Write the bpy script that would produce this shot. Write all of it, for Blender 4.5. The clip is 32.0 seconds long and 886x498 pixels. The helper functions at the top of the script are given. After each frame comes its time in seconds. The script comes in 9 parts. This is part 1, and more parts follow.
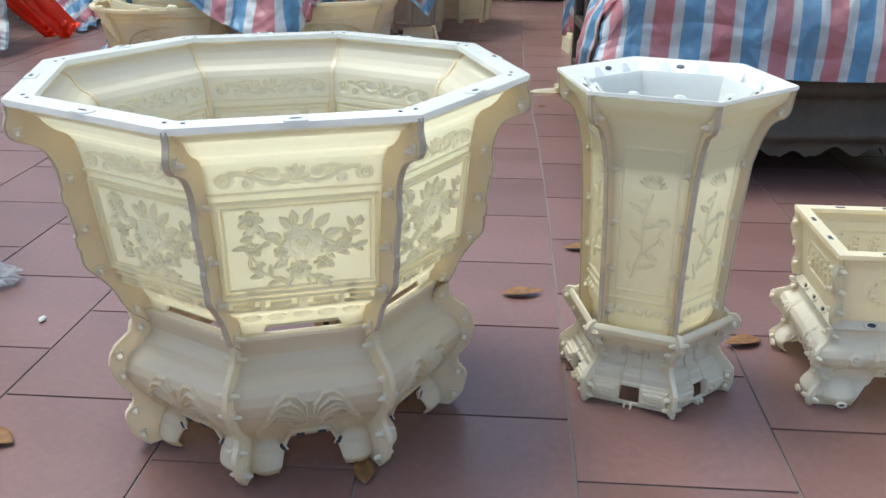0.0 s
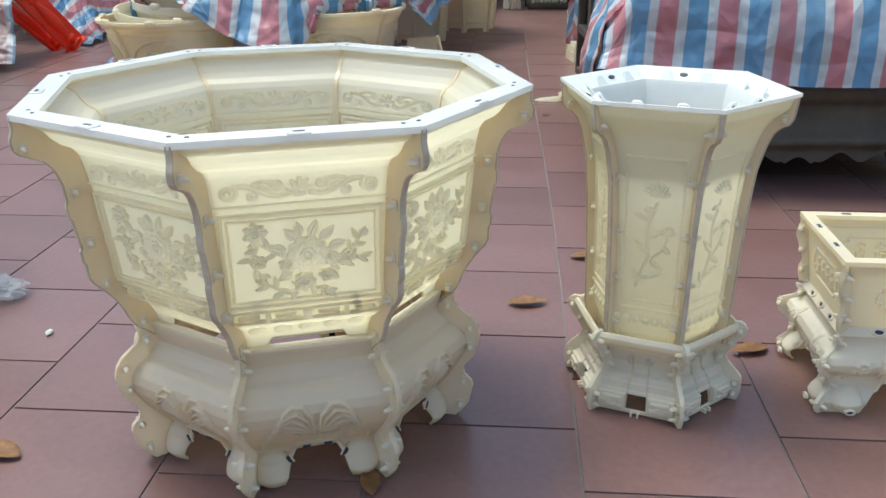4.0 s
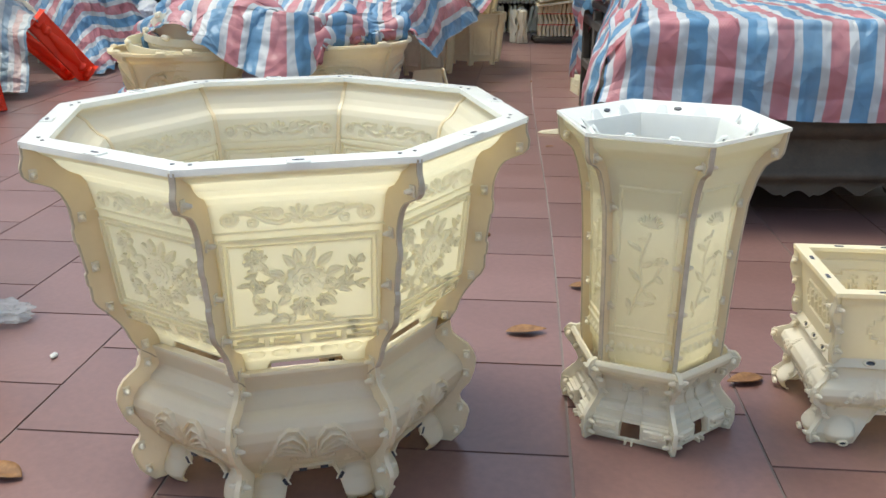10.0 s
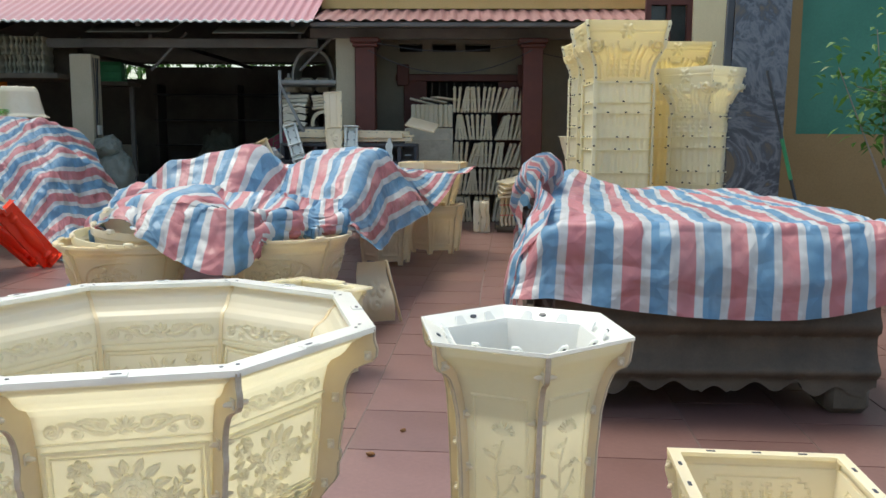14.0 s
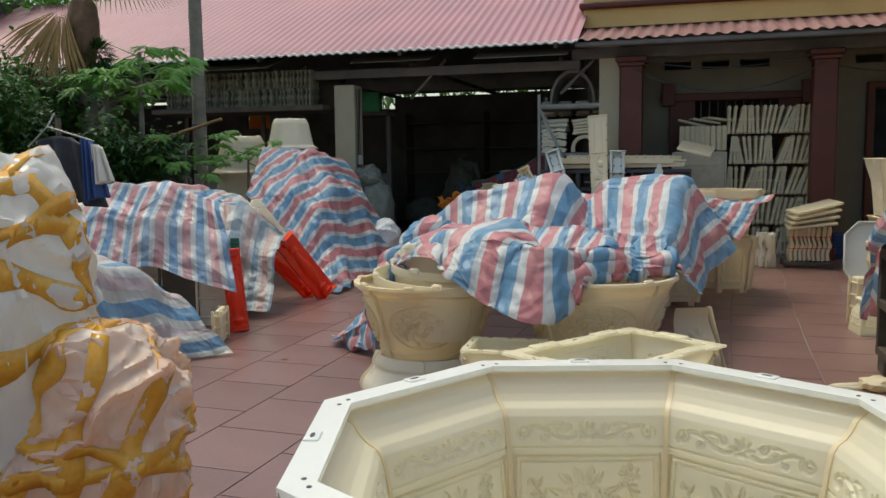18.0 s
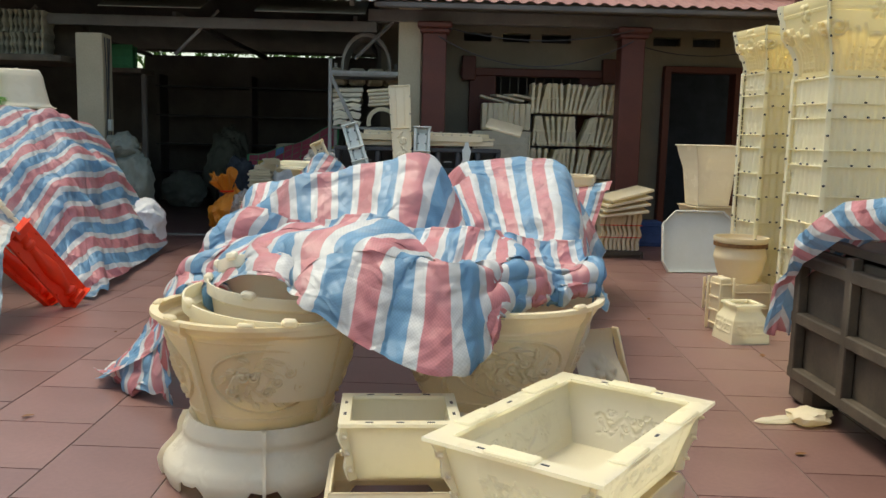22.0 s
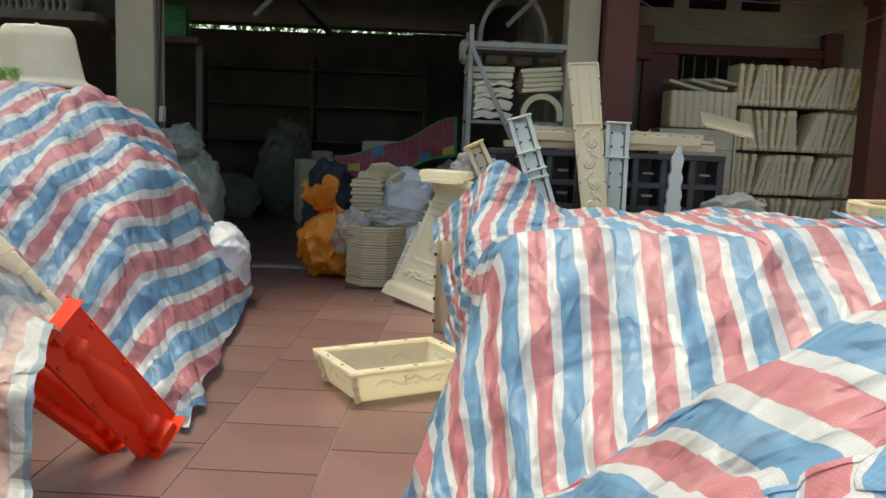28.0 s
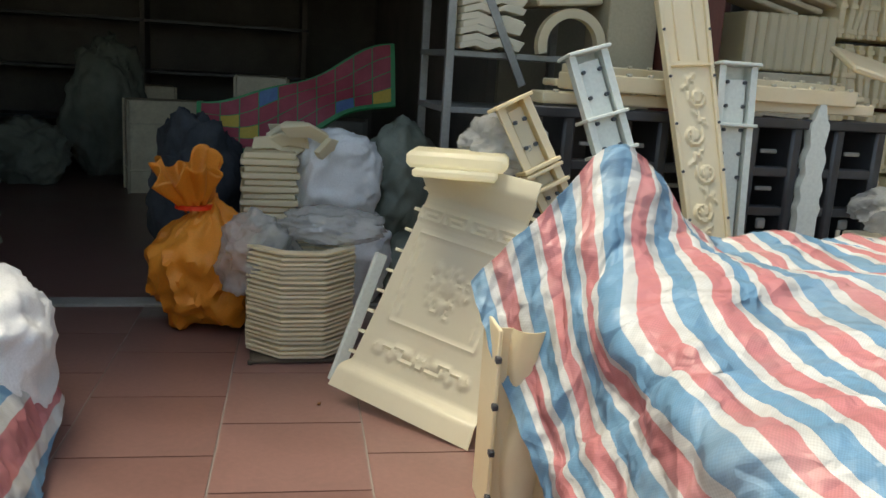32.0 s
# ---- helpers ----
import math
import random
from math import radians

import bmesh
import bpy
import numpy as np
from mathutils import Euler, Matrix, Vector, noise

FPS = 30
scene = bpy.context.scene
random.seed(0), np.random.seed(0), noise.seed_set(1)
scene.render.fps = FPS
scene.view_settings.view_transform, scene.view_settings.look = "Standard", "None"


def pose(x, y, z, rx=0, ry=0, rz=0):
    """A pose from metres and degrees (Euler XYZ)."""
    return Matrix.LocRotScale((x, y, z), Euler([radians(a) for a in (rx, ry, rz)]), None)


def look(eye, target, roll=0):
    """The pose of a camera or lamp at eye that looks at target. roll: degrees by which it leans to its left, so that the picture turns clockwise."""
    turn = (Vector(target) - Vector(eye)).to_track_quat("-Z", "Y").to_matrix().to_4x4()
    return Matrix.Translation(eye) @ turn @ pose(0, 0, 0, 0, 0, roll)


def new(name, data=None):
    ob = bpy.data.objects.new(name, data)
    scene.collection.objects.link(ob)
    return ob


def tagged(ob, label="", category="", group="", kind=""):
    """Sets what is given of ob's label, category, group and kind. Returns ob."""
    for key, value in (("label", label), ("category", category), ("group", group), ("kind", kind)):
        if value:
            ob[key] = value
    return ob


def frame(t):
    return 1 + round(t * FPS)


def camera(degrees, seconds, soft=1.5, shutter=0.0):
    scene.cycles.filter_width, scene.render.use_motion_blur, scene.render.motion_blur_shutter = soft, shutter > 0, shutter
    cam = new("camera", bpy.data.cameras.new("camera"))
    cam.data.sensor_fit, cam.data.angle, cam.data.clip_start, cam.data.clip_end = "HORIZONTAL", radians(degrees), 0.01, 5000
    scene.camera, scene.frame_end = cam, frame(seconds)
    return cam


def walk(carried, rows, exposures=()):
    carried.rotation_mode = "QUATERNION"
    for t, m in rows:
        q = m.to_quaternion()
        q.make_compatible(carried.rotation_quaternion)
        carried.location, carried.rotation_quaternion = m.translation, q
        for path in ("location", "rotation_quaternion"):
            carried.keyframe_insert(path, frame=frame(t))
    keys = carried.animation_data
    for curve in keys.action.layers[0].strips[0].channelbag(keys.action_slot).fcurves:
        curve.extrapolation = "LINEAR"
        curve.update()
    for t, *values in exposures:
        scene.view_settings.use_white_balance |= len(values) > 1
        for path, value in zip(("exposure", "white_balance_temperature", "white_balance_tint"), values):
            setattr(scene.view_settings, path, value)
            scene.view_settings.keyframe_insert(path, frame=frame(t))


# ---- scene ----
cam = camera(54.9, 32.0)
PATH = [
    (0, (0.658, 0.223, 1.163), (0.621, 2.072, 0.401), 0.1),
    (0.5, (0.657, 0.226, 1.164), (0.605, 2.072, 0.396), -0.1),
    (1, (0.654, 0.227, 1.163), (0.591, 2.073, 0.396), -0.2),
    (1.5, (0.654, 0.22, 1.162), (0.606, 2.068, 0.401), -0.3),
    (2, (0.657, 0.216, 1.166), (0.631, 2.069, 0.413), -0.1),
    (2.5, (0.653, 0.218, 1.166), (0.616, 2.073, 0.419), 0.0),
    (4.5, (0.664, 0.225, 1.167), (0.612, 2.081, 0.424), -0.7),
    (5, (0.666, 0.225, 1.163), (0.625, 2.078, 0.414), -0.6),
    (5.5, (0.675, 0.22, 1.169), (0.644, 2.076, 0.427), -0.6),
    (6, (0.675, 0.223, 1.168), (0.64, 2.083, 0.434), -0.4),
    (6.5, (0.672, 0.225, 1.167), (0.633, 2.088, 0.441), -0.3),
    (7, (0.672, 0.224, 1.169), (0.628, 2.088, 0.445), -0.4),
    (7.5, (0.67, 0.21, 1.169), (0.626, 2.077, 0.455), -0.5),
    (8, (0.682, 0.188, 1.178), (0.625, 2.067, 0.496), -0.3),
    (8.5, (0.694, 0.178, 1.179), (0.614, 2.066, 0.523), -0.5),
    (9, (0.698, 0.179, 1.175), (0.611, 2.062, 0.505), -0.9),
    (9.5, (0.694, 0.18, 1.178), (0.613, 2.062, 0.506), -0.8),
    (10, (0.686, 0.185, 1.175), (0.617, 2.066, 0.499), -0.2),
    (10.5, (0.698, 0.205, 1.176), (0.673, 2.083, 0.489), 0.5),
    (11, (0.803, 0.18, 1.203), (0.799, 2.071, 0.554), 0.6),
    (11.5, (0.942, 0.135, 1.217), (0.892, 2.045, 0.627), 0.2),
    (12, (1.007, 0.113, 1.225), (0.95, 2.036, 0.681), -0.7),
    (12.5, (1.021, 0.115, 1.23), (0.975, 2.049, 0.723), -1.0),
    (13, (1.014, 0.109, 1.244), (0.957, 2.059, 0.802), -0.6),
    (13.5, (1.016, 0.114, 1.252), (0.949, 2.083, 0.91), -0.0),
    (15.5, (0.795, 0.357, 1.228), (0.824, 2.346, 1.02), 0.4),
    (16, (0.712, 0.374, 1.245), (0.577, 2.356, 1.01), 0.4),
    (16.5, (0.667, 0.511, 1.258), (0.303, 2.465, 1.036), -0.5),
    (17, (0.616, 0.636, 1.255), (0.095, 2.556, 1.051), -0.8),
    (17.5, (0.515, 0.66, 1.261), (-0.06, 2.564, 1.052), -1.2),
    (18, (0.343, 0.746, 1.258), (-0.203, 2.659, 1.051), -0.7),
    (18.5, (0.268, 0.872, 1.252), (-0.282, 2.783, 1.039), -0.5),
    (19, (0.184, 1.09, 1.249), (-0.319, 3.014, 1.045), 0.2),
    (19.5, (0.078, 1.251, 1.248), (-0.18, 3.223, 1.035), 0.7),
    (20, (-0.04, 1.422, 1.26), (-0.056, 3.411, 1.048), 1.0),
    (20.5, (-0.073, 1.586, 1.261), (0.008, 3.573, 1.052), 2.5),
    (21, (-0.109, 1.718, 1.267), (-0.018, 3.705, 1.059), 2.8),
    (21.5, (-0.27, 1.882, 1.258), (-0.167, 3.866, 1.026), 1.7),
    (22, (-0.393, 1.999, 1.253), (-0.352, 3.981, 0.99), 1.4),
    (22.5, (-0.435, 2.184, 1.235), (-0.551, 4.158, 0.935), 1.2),
    (23, (-0.458, 2.314, 1.241), (-0.676, 4.273, 0.899), 0.9),
    (23.5, (-0.479, 2.404, 1.239), (-0.767, 4.347, 0.861), -0.1),
    (24, (-0.577, 2.62, 1.24), (-0.869, 4.563, 0.863), -0.6),
    (24.5, (-0.648, 2.891, 1.24), (-0.947, 4.837, 0.888), 0.6),
    (25, (-0.752, 3.158, 1.253), (-1.075, 5.102, 0.912), 1.4),
    (25.5, (-0.993, 3.414, 1.26), (-1.254, 5.365, 0.906), 1.2),
    (27.5, (-1.798, 4.541, 1.264), (-1.803, 6.519, 0.974), 2.0),
    (28, (-1.897, 4.859, 1.252), (-1.842, 6.839, 0.972), 2.2),
    (28.5, (-2.061, 5.233, 1.255), (-1.934, 7.21, 0.977), 3.0),
    (29, (-2.107, 5.625, 1.26), (-2.035, 7.602, 0.963), 2.8),
    (29.5, (-2.202, 5.939, 1.255), (-2.086, 7.912, 0.946), 2.3),
    (30, (-2.245, 6.319, 1.242), (-2.04, 8.282, 0.92), 2.3),
    (30.5, (-2.354, 6.753, 1.233), (-2.043, 8.701, 0.903), 3.6),
    (31, (-2.446, 7.152, 1.205), (-2.022, 9.081, 0.895), 3.3),
    (31.5, (-2.346, 7.521, 1.277), (-1.936, 9.448, 0.932), 3.2),
    (32, (-2.476, 7.909, 1.272), (-2.023, 9.81, 0.845), 3.6),
]
walk(cam, [(t, look(eye, target, roll)) for t, eye, target, roll in PATH],
     [(0, 0.88, 6000, 0), (7, 0.90, 6200, 0), (9, 0.93, 6500, 0), (12, 0.90, 6550, 0), (13.5, 0.86, 6700, 0), (16, 0.82, 6850, 0), (17.5, 0.45, 7050, 0), (19, 0.45, 7100, 0), (21, 0.62, 7400, 0), (22, 0.80, 7400, 0), (23, 0.95, 7550, 0), (28, 0.98, 7600, 0), (29.5, 1.06, 7700, 0), (32, 1.14, 7900, 0)])

# ---- light ----
world = bpy.data.worlds.new("sky")
scene.world = world
world.use_nodes = True
wn = world.node_tree.nodes
sky = wn.new("ShaderNodeTexSky")
sky.sky_type = "NISHITA"
sky.sun_disc = False
sky.sun_elevation, sky.sun_rotation = radians(71), radians(303)
sky.air_density, sky.dust_density, sky.ozone_density = 1.0, 3.0, 1.0
world.node_tree.links.new(sky.outputs[0], wn["Background"].inputs[0])
wn["Background"].inputs[1].default_value = 0.15
sun = new("sun", bpy.data.lights.new("sun", "SUN"))
sun.data.energy, sun.data.angle, sun.data.color = 1.25, radians(22), (1.0, 0.98, 0.95)
sun.matrix_world = look((0, 0, 0), (0.28, -0.18, -1.0))

# ---- materials ----
def nodes_of(name):
    m = bpy.data.materials.new(name)
    m.use_nodes = True
    return m, m.node_tree.nodes, m.node_tree.links, m.node_tree.nodes["Principled BSDF"]


def ramp(ns, stops):
    r = ns.new("ShaderNodeValToRGB")
    el = r.color_ramp.elements
    while len(el) < len(stops):
        el.new(0.5)
    for e, (p, c) in zip(el, stops):
        e.position, e.color = p, (*c, 1)
    return r


def noise_tex(ns, lk, scale, detail=6, rough=0.6, coord="Object"):
    tc = ns.new("ShaderNodeTexCoord")
    nz = ns.new("ShaderNodeTexNoise")
    nz.inputs["Scale"].default_value, nz.inputs["Detail"].default_value, nz.inputs["Roughness"].default_value = scale, detail, rough
    lk.new(tc.outputs[coord], nz.inputs["Vector"])
    return nz


def mixed(ns, lk, fac, a, b, mode="MIX"):
    """A colour mix; fac, a and b are sockets or values."""
    mx = ns.new("ShaderNodeMix")
    mx.data_type, mx.blend_type = "RGBA", mode
    for sock, v in ((mx.inputs[0], fac), (mx.inputs[6], a), (mx.inputs[7], b)):
        if isinstance(v, bpy.types.NodeSocket):
            lk.new(v, sock)
        elif isinstance(v, tuple):
            sock.default_value = (*v, 1)
        else:
            sock.default_value = v
    return mx.outputs[2]


def add_bump(ns, lk, bsdf, height, strength, dist):
    b = ns.new("ShaderNodeBump")
    b.inputs["Strength"].default_value, b.inputs["Distance"].default_value = strength, dist
    lk.new(height, b.inputs["Height"])
    lk.new(b.outputs[0], bsdf.inputs["Normal"])
    return b


def surface(name, c1, c2, scale=6.0, rough=0.5, metal=0.0, fine=60.0, bump=0.15, dist=0.004, vary=0.0, dirt=None, spec=0.5, trans=0.0, glow_through=None, grain=0.1):
    """Two-tone mottled surface with fine relief; vary changes its value from piece to piece."""
    m, ns, lk, bs = nodes_of(name)
    big, small = noise_tex(ns, lk, scale), noise_tex(ns, lk, fine, 4)
    r = ramp(ns, [(0.35, c1), (0.65, c2)])
    lk.new(big.outputs[0], r.inputs[0])
    col = r.outputs[0]
    g = ramp(ns, [(0.3, (1 - grain,) * 3), (0.7, (1 + grain * 0.5,) * 3)])
    lk.new(small.outputs[0], g.inputs[0])
    col = mixed(ns, lk, 1.0, col, g.outputs[0], "MULTIPLY")
    if dirt:
        stain = noise_tex(ns, lk, scale * 0.45, 8, 0.7)
        sr = ramp(ns, [(0.52, (0, 0, 0)), (0.72, (0.75, 0.75, 0.75))])
        lk.new(stain.outputs[0], sr.inputs[0])
        col = mixed(ns, lk, sr.outputs[0], col, dirt)
    if vary:
        oi = ns.new("ShaderNodeObjectInfo")
        vr = ramp(ns, [(0.0, (1 - vary,) * 3), (1.0, (1 + vary,) * 3)])
        lk.new(oi.outputs["Random"], vr.inputs[0])
        col = mixed(ns, lk, 1.0, col, vr.outputs[0], "MULTIPLY")
    lk.new(col, bs.inputs["Base Color"])
    rr = ns.new("ShaderNodeMapRange")
    rr.inputs["To Min"].default_value, rr.inputs["To Max"].default_value = max(0.05, rough - 0.12), min(1, rough + 0.12)
    lk.new(big.outputs[0], rr.inputs[0])
    lk.new(rr.outputs[0], bs.inputs["Roughness"])
    bs.inputs["Metallic"].default_value = metal
    bs.inputs["Specular IOR Level"].default_value = spec
    if bump:
        add_bump(ns, lk, bs, small.outputs[0], bump, dist)
    if trans:
        tr = ns.new("ShaderNodeBsdfTranslucent")
        if glow_through:
            tr.inputs[0].default_value = (*glow_through, 1)
        else:
            lk.new(col, tr.inputs[0])
        mx = ns.new("ShaderNodeMixShader")
        mx.inputs[0].default_value = trans
        lk.new(bs.outputs[0], mx.inputs[1])
        lk.new(tr.outputs[0], mx.inputs[2])
        lk.new(mx.outputs[0], ns["Material Output"].inputs[0])
    return m


def striped(name, bands, wear=0.0, trans=0.32):
    """Woven plastic sheet with coloured stripes across u, in metres of the cloth."""
    m, ns, lk, bs = nodes_of(name)
    uv = ns.new("ShaderNodeUVMap")
    sep = ns.new("ShaderNodeSeparateXYZ")
    lk.new(uv.outputs[0], sep.inputs[0])
    period = sum(w for w, _ in bands)
    div = ns.new("ShaderNodeMath")
    div.operation = "DIVIDE"
    div.inputs[1].default_value = period
    lk.new(sep.outputs[0], div.inputs[0])
    fr = ns.new("ShaderNodeMath")
    fr.operation = "FRACT"
    lk.new(div.outputs[0], fr.inputs[0])
    stops, at = [], 0.0
    for w, c in bands:
        stops += [(at + 0.004, c), (at + w / period - 0.004, c)]
        at += w / period
    r = ramp(ns, stops)
    lk.new(fr.outputs[0], r.inputs[0])
    # the weave: warp and weft threads
    wv = []
    for axis in (0, 1):
        mul = ns.new("ShaderNodeMath")
        mul.operation = "MULTIPLY"
        mul.inputs[1].default_value = 2 * math.pi / 0.009
        lk.new(sep.outputs[axis], mul.inputs[0])
        sn = ns.new("ShaderNodeMath")
        sn.operation = "SINE"
        lk.new(mul.outputs[0], sn.inputs[0])
        wv.append(sn)
    pr = ns.new("ShaderNodeMath")
    pr.operation = "MULTIPLY"
    lk.new(wv[0].outputs[0], pr.inputs[0])
    lk.new(wv[1].outputs[0], pr.inputs[1])
    check = ramp(ns, [(0.0, (0.90, 0.90, 0.90)), (1.0, (1.08, 1.08, 1.08))])
    mr = ns.new("ShaderNodeMapRange")
    mr.inputs["From Min"].default_value = -1
    lk.new(pr.outputs[0], mr.inputs[0])
    lk.new(mr.outputs[0], check.inputs[0])
    col = mixed(ns, lk, 1.0, r.outputs[0], check.outputs[0], "MULTIPLY")
    fade = noise_tex(ns, lk, 2.2, 7, 0.65)
    fr2 = ramp(ns, [(0.5 - wear * 0.3, (0, 0, 0)), (0.8, (0.35 + wear * 0.6,) * 3)])
    lk.new(fade.outputs[0], fr2.inputs[0])
    col = mixed(ns, lk, fr2.outputs[0], col, (0.66, 0.66, 0.6))
    dirt = noise_tex(ns, lk, 9, 8, 0.7)
    dr = ramp(ns, [(0.3, (0.78, 0.76, 0.72)), (0.6, (1, 1, 1))])
    lk.new(dirt.outputs[0], dr.inputs[0])
    col = mixed(ns, lk, 0.7, col, dr.outputs[0], "MULTIPLY")
    lk.new(col, bs.inputs["Base Color"])
    bs.inputs["Roughness"].default_value = 0.42
    # creases at two scales over the weave
    prev = None
    warp = noise_tex(ns, lk, 3.0, 3, 0.5, "UV")
    shifted = mixed(ns, lk, 0.12, uv.outputs[0], warp.outputs[1], "ADD")
    for scale, dist in ((2.3, 0.13), (5.6, 0.045), (13.0, 0.012)):
        vor = ns.new("ShaderNodeTexVoronoi")
        vor.voronoi_dimensions, vor.distance = "2D", "MANHATTAN"
        vor.inputs["Scale"].default_value = scale
        lk.new(shifted, vor.inputs["Vector"])
        b1 = ns.new("ShaderNodeBump")
        b1.inputs["Strength"].default_value, b1.inputs["Distance"].default_value = 0.5, dist
        lk.new(vor.outputs["Distance"], b1.inputs["Height"])
        if prev:
            lk.new(prev.outputs[0], b1.inputs["Normal"])
        prev = b1
    for scale, strength, dist in ((7.0, 0.22, 0.012), (26.0, 0.2, 0.004)):
        cr = noise_tex(ns, lk, scale, 4, 0.5)
        cr.noise_type = "RIDGED_MULTIFRACTAL"
        b1 = ns.new("ShaderNodeBump")
        b1.inputs["Strength"].default_value, b1.inputs["Distance"].default_value = strength, dist
        lk.new(cr.outputs[0], b1.inputs["Height"])
        if prev:
            lk.new(prev.outputs[0], b1.inputs["Normal"])
        prev = b1
    b2 = ns.new("ShaderNodeBump")
    b2.inputs["Strength"].default_value, b2.inputs["Distance"].default_value = 0.05, 0.0006
    lk.new(pr.outputs[0], b2.inputs["Height"])
    lk.new(b1.outputs[0], b2.inputs["Normal"])
    lk.new(b2.outputs[0], bs.inputs["Normal"])
    tr = ns.new("ShaderNodeBsdfTranslucent")
    lk.new(col, tr.inputs[0])
    mx = ns.new("ShaderNodeMixShader")
    mx.inputs[0].default_value = trans
    lk.new(bs.outputs[0], mx.inputs[1])
    lk.new(tr.outputs[0], mx.inputs[2])
    lk.new(mx.outputs[0], ns["Material Output"].inputs[0])
    return m


BLUE, RED, WHITE = (0.18, 0.365, 0.55), (0.63, 0.245, 0.26), (0.69, 0.70, 0.69)
M_tarp = striped("striped_tarp", [(0.070, BLUE), (0.034, WHITE), (0.068, RED), (0.034, WHITE)])
M_tarp_worn = striped("worn_tarp", [(0.056, (0.17, 0.35, 0.57)), (0.034, WHITE), (0.056, (0.64, 0.28, 0.30)), (0.034, WHITE)], wear=0.35)
M_tarp_old = striped("faded_tarp", [(0.06, (0.18, 0.34, 0.48)), (0.05, WHITE), (0.06, (0.64, 0.34, 0.30)), (0.05, WHITE)], wear=0.9)
M_tarp_blue = striped("blue_white_tarp", [(0.085, (0.17, 0.34, 0.52)), (0.06, (0.66, 0.66, 0.62)), (0.07, (0.60, 0.50, 0.50)), (0.06, (0.66, 0.66, 0.62))], wear=0.2)
M_ivory = surface("ivory_plastic", (0.91, 0.86, 0.71), (0.94, 0.90, 0.77), 3.0, 0.30, bump=0.03, dist=0.002, trans=0.62, glow_through=(1.0, 0.965, 0.80), grain=0.02)
M_ivory_pale = surface("pale_plastic", (0.90, 0.83, 0.67), (0.93, 0.87, 0.73), 4.0, 0.26, bump=0.03, dist=0.002, trans=0.45, glow_through=(1.0, 0.95, 0.80), grain=0.02)
M_ivory_old = surface("aged_plastic", (0.82, 0.72, 0.50), (0.87, 0.79, 0.61), 2.0, 0.40, bump=0.04, dist=0.002, trans=0.35, glow_through=(0.96, 0.84, 0.56), vary=0.06, grain=0.03)
M_ivory_dusty = surface("dusty_plastic", (0.56, 0.50, 0.37), (0.68, 0.62, 0.48), 5.0, 0.6, bump=0.1, dist=0.002, vary=0.15, dirt=(0.30, 0.27, 0.20), grain=0.08)
M_ivory_warm = surface("yellowish_plastic", (0.82, 0.73, 0.51), (0.86, 0.79, 0.60), 1.6, 0.36, bump=0.04, dist=0.002, trans=0.42, glow_through=(1.0, 0.88, 0.58), vary=0.05, grain=0.03)
M_ivory_tan = surface("tan_flange_plastic", (0.84, 0.74, 0.52), (0.88, 0.79, 0.59), 6.0, 0.34, bump=0.03, dist=0.002, trans=0.40, glow_through=(1.0, 0.86, 0.56), grain=0.03)
M_ivory_warm2 = surface("warm_ivory_plastic", (0.90, 0.82, 0.62), (0.93, 0.86, 0.69), 3.0, 0.32, bump=0.03, dist=0.002, trans=0.45, glow_through=(1.0, 0.93, 0.70), grain=0.02)
M_ivory_base = surface("glossy_ivory_plastic", (0.90, 0.80, 0.62), (0.93, 0.84, 0.69), 4.0, 0.24, bump=0.03, dist=0.002, trans=0.52, glow_through=(1.0, 0.92, 0.72), grain=0.02)
# whiter, cooler copy of the ivory: the sky's gloss on the rims as colour
M_rim = surface("sky_white_rim_plastic", (0.86, 0.86, 0.82), (0.90, 0.90, 0.86), 5.0, 0.22, bump=0.03, dist=0.002, trans=0.35, glow_through=(0.98, 0.97, 0.90), grain=0.02)
M_edge = surface("tan_grey_flange_edge", (0.50, 0.42, 0.30), (0.66, 0.57, 0.43), 14.0, 0.8, bump=0.05, dist=0.002, grain=0.1, spec=0.2)
M_white_plastic = surface("white_plastic", (0.74, 0.75, 0.68), (0.78, 0.79, 0.73), 4.0, 0.35, bump=0.03, trans=0.25, grain=0.02)
M_tile = surface("clay_tile", (0.160, 0.085, 0.072), (0.212, 0.116, 0.100), 1.7, 0.34, fine=45, bump=0.10, dist=0.002, vary=0.10, spec=0.5, dirt=(0.115, 0.064, 0.055))
M_grout = surface("grout", (0.17, 0.14, 0.125), (0.26, 0.22, 0.195), 0.8, 0.9, bump=0.3)
M_ground = surface("bare_ground", (0.16, 0.13, 0.10), (0.24, 0.2, 0.15), 0.4, 0.95, bump=0.4)
# cream lowered to dull beige to hold the porch's shade; the patches are grime
M_cream = surface("grimy_shaded_cream_paint", (0.185, 0.168, 0.128), (0.24, 0.22, 0.17), 1.2, 0.8, bump=0.15, dirt=(0.16, 0.145, 0.11))
# light plaster for the added bounce wall only
M_plaster = surface("pale_bounce_plaster", (0.64, 0.60, 0.50), (0.72, 0.68, 0.58), 1.1, 0.85, bump=0.15, dirt=(0.52, 0.48, 0.39))
M_yellow = surface("ochre_wall_paint", (0.66, 0.44, 0.16), (0.72, 0.50, 0.21), 1.3, 0.75, bump=0.12, dirt=(0.56, 0.37, 0.14))
M_brown = surface("red_brown_paint", (0.085, 0.021, 0.014), (0.12, 0.032, 0.021), 2.5, 0.6, bump=0.15, dirt=(0.065, 0.022, 0.018))
M_roof = surface("painted_sheet_roof", (0.30, 0.11, 0.13), (0.37, 0.145, 0.165), 0.6, 0.45, bump=0.06, dirt=(0.36, 0.14, 0.15))
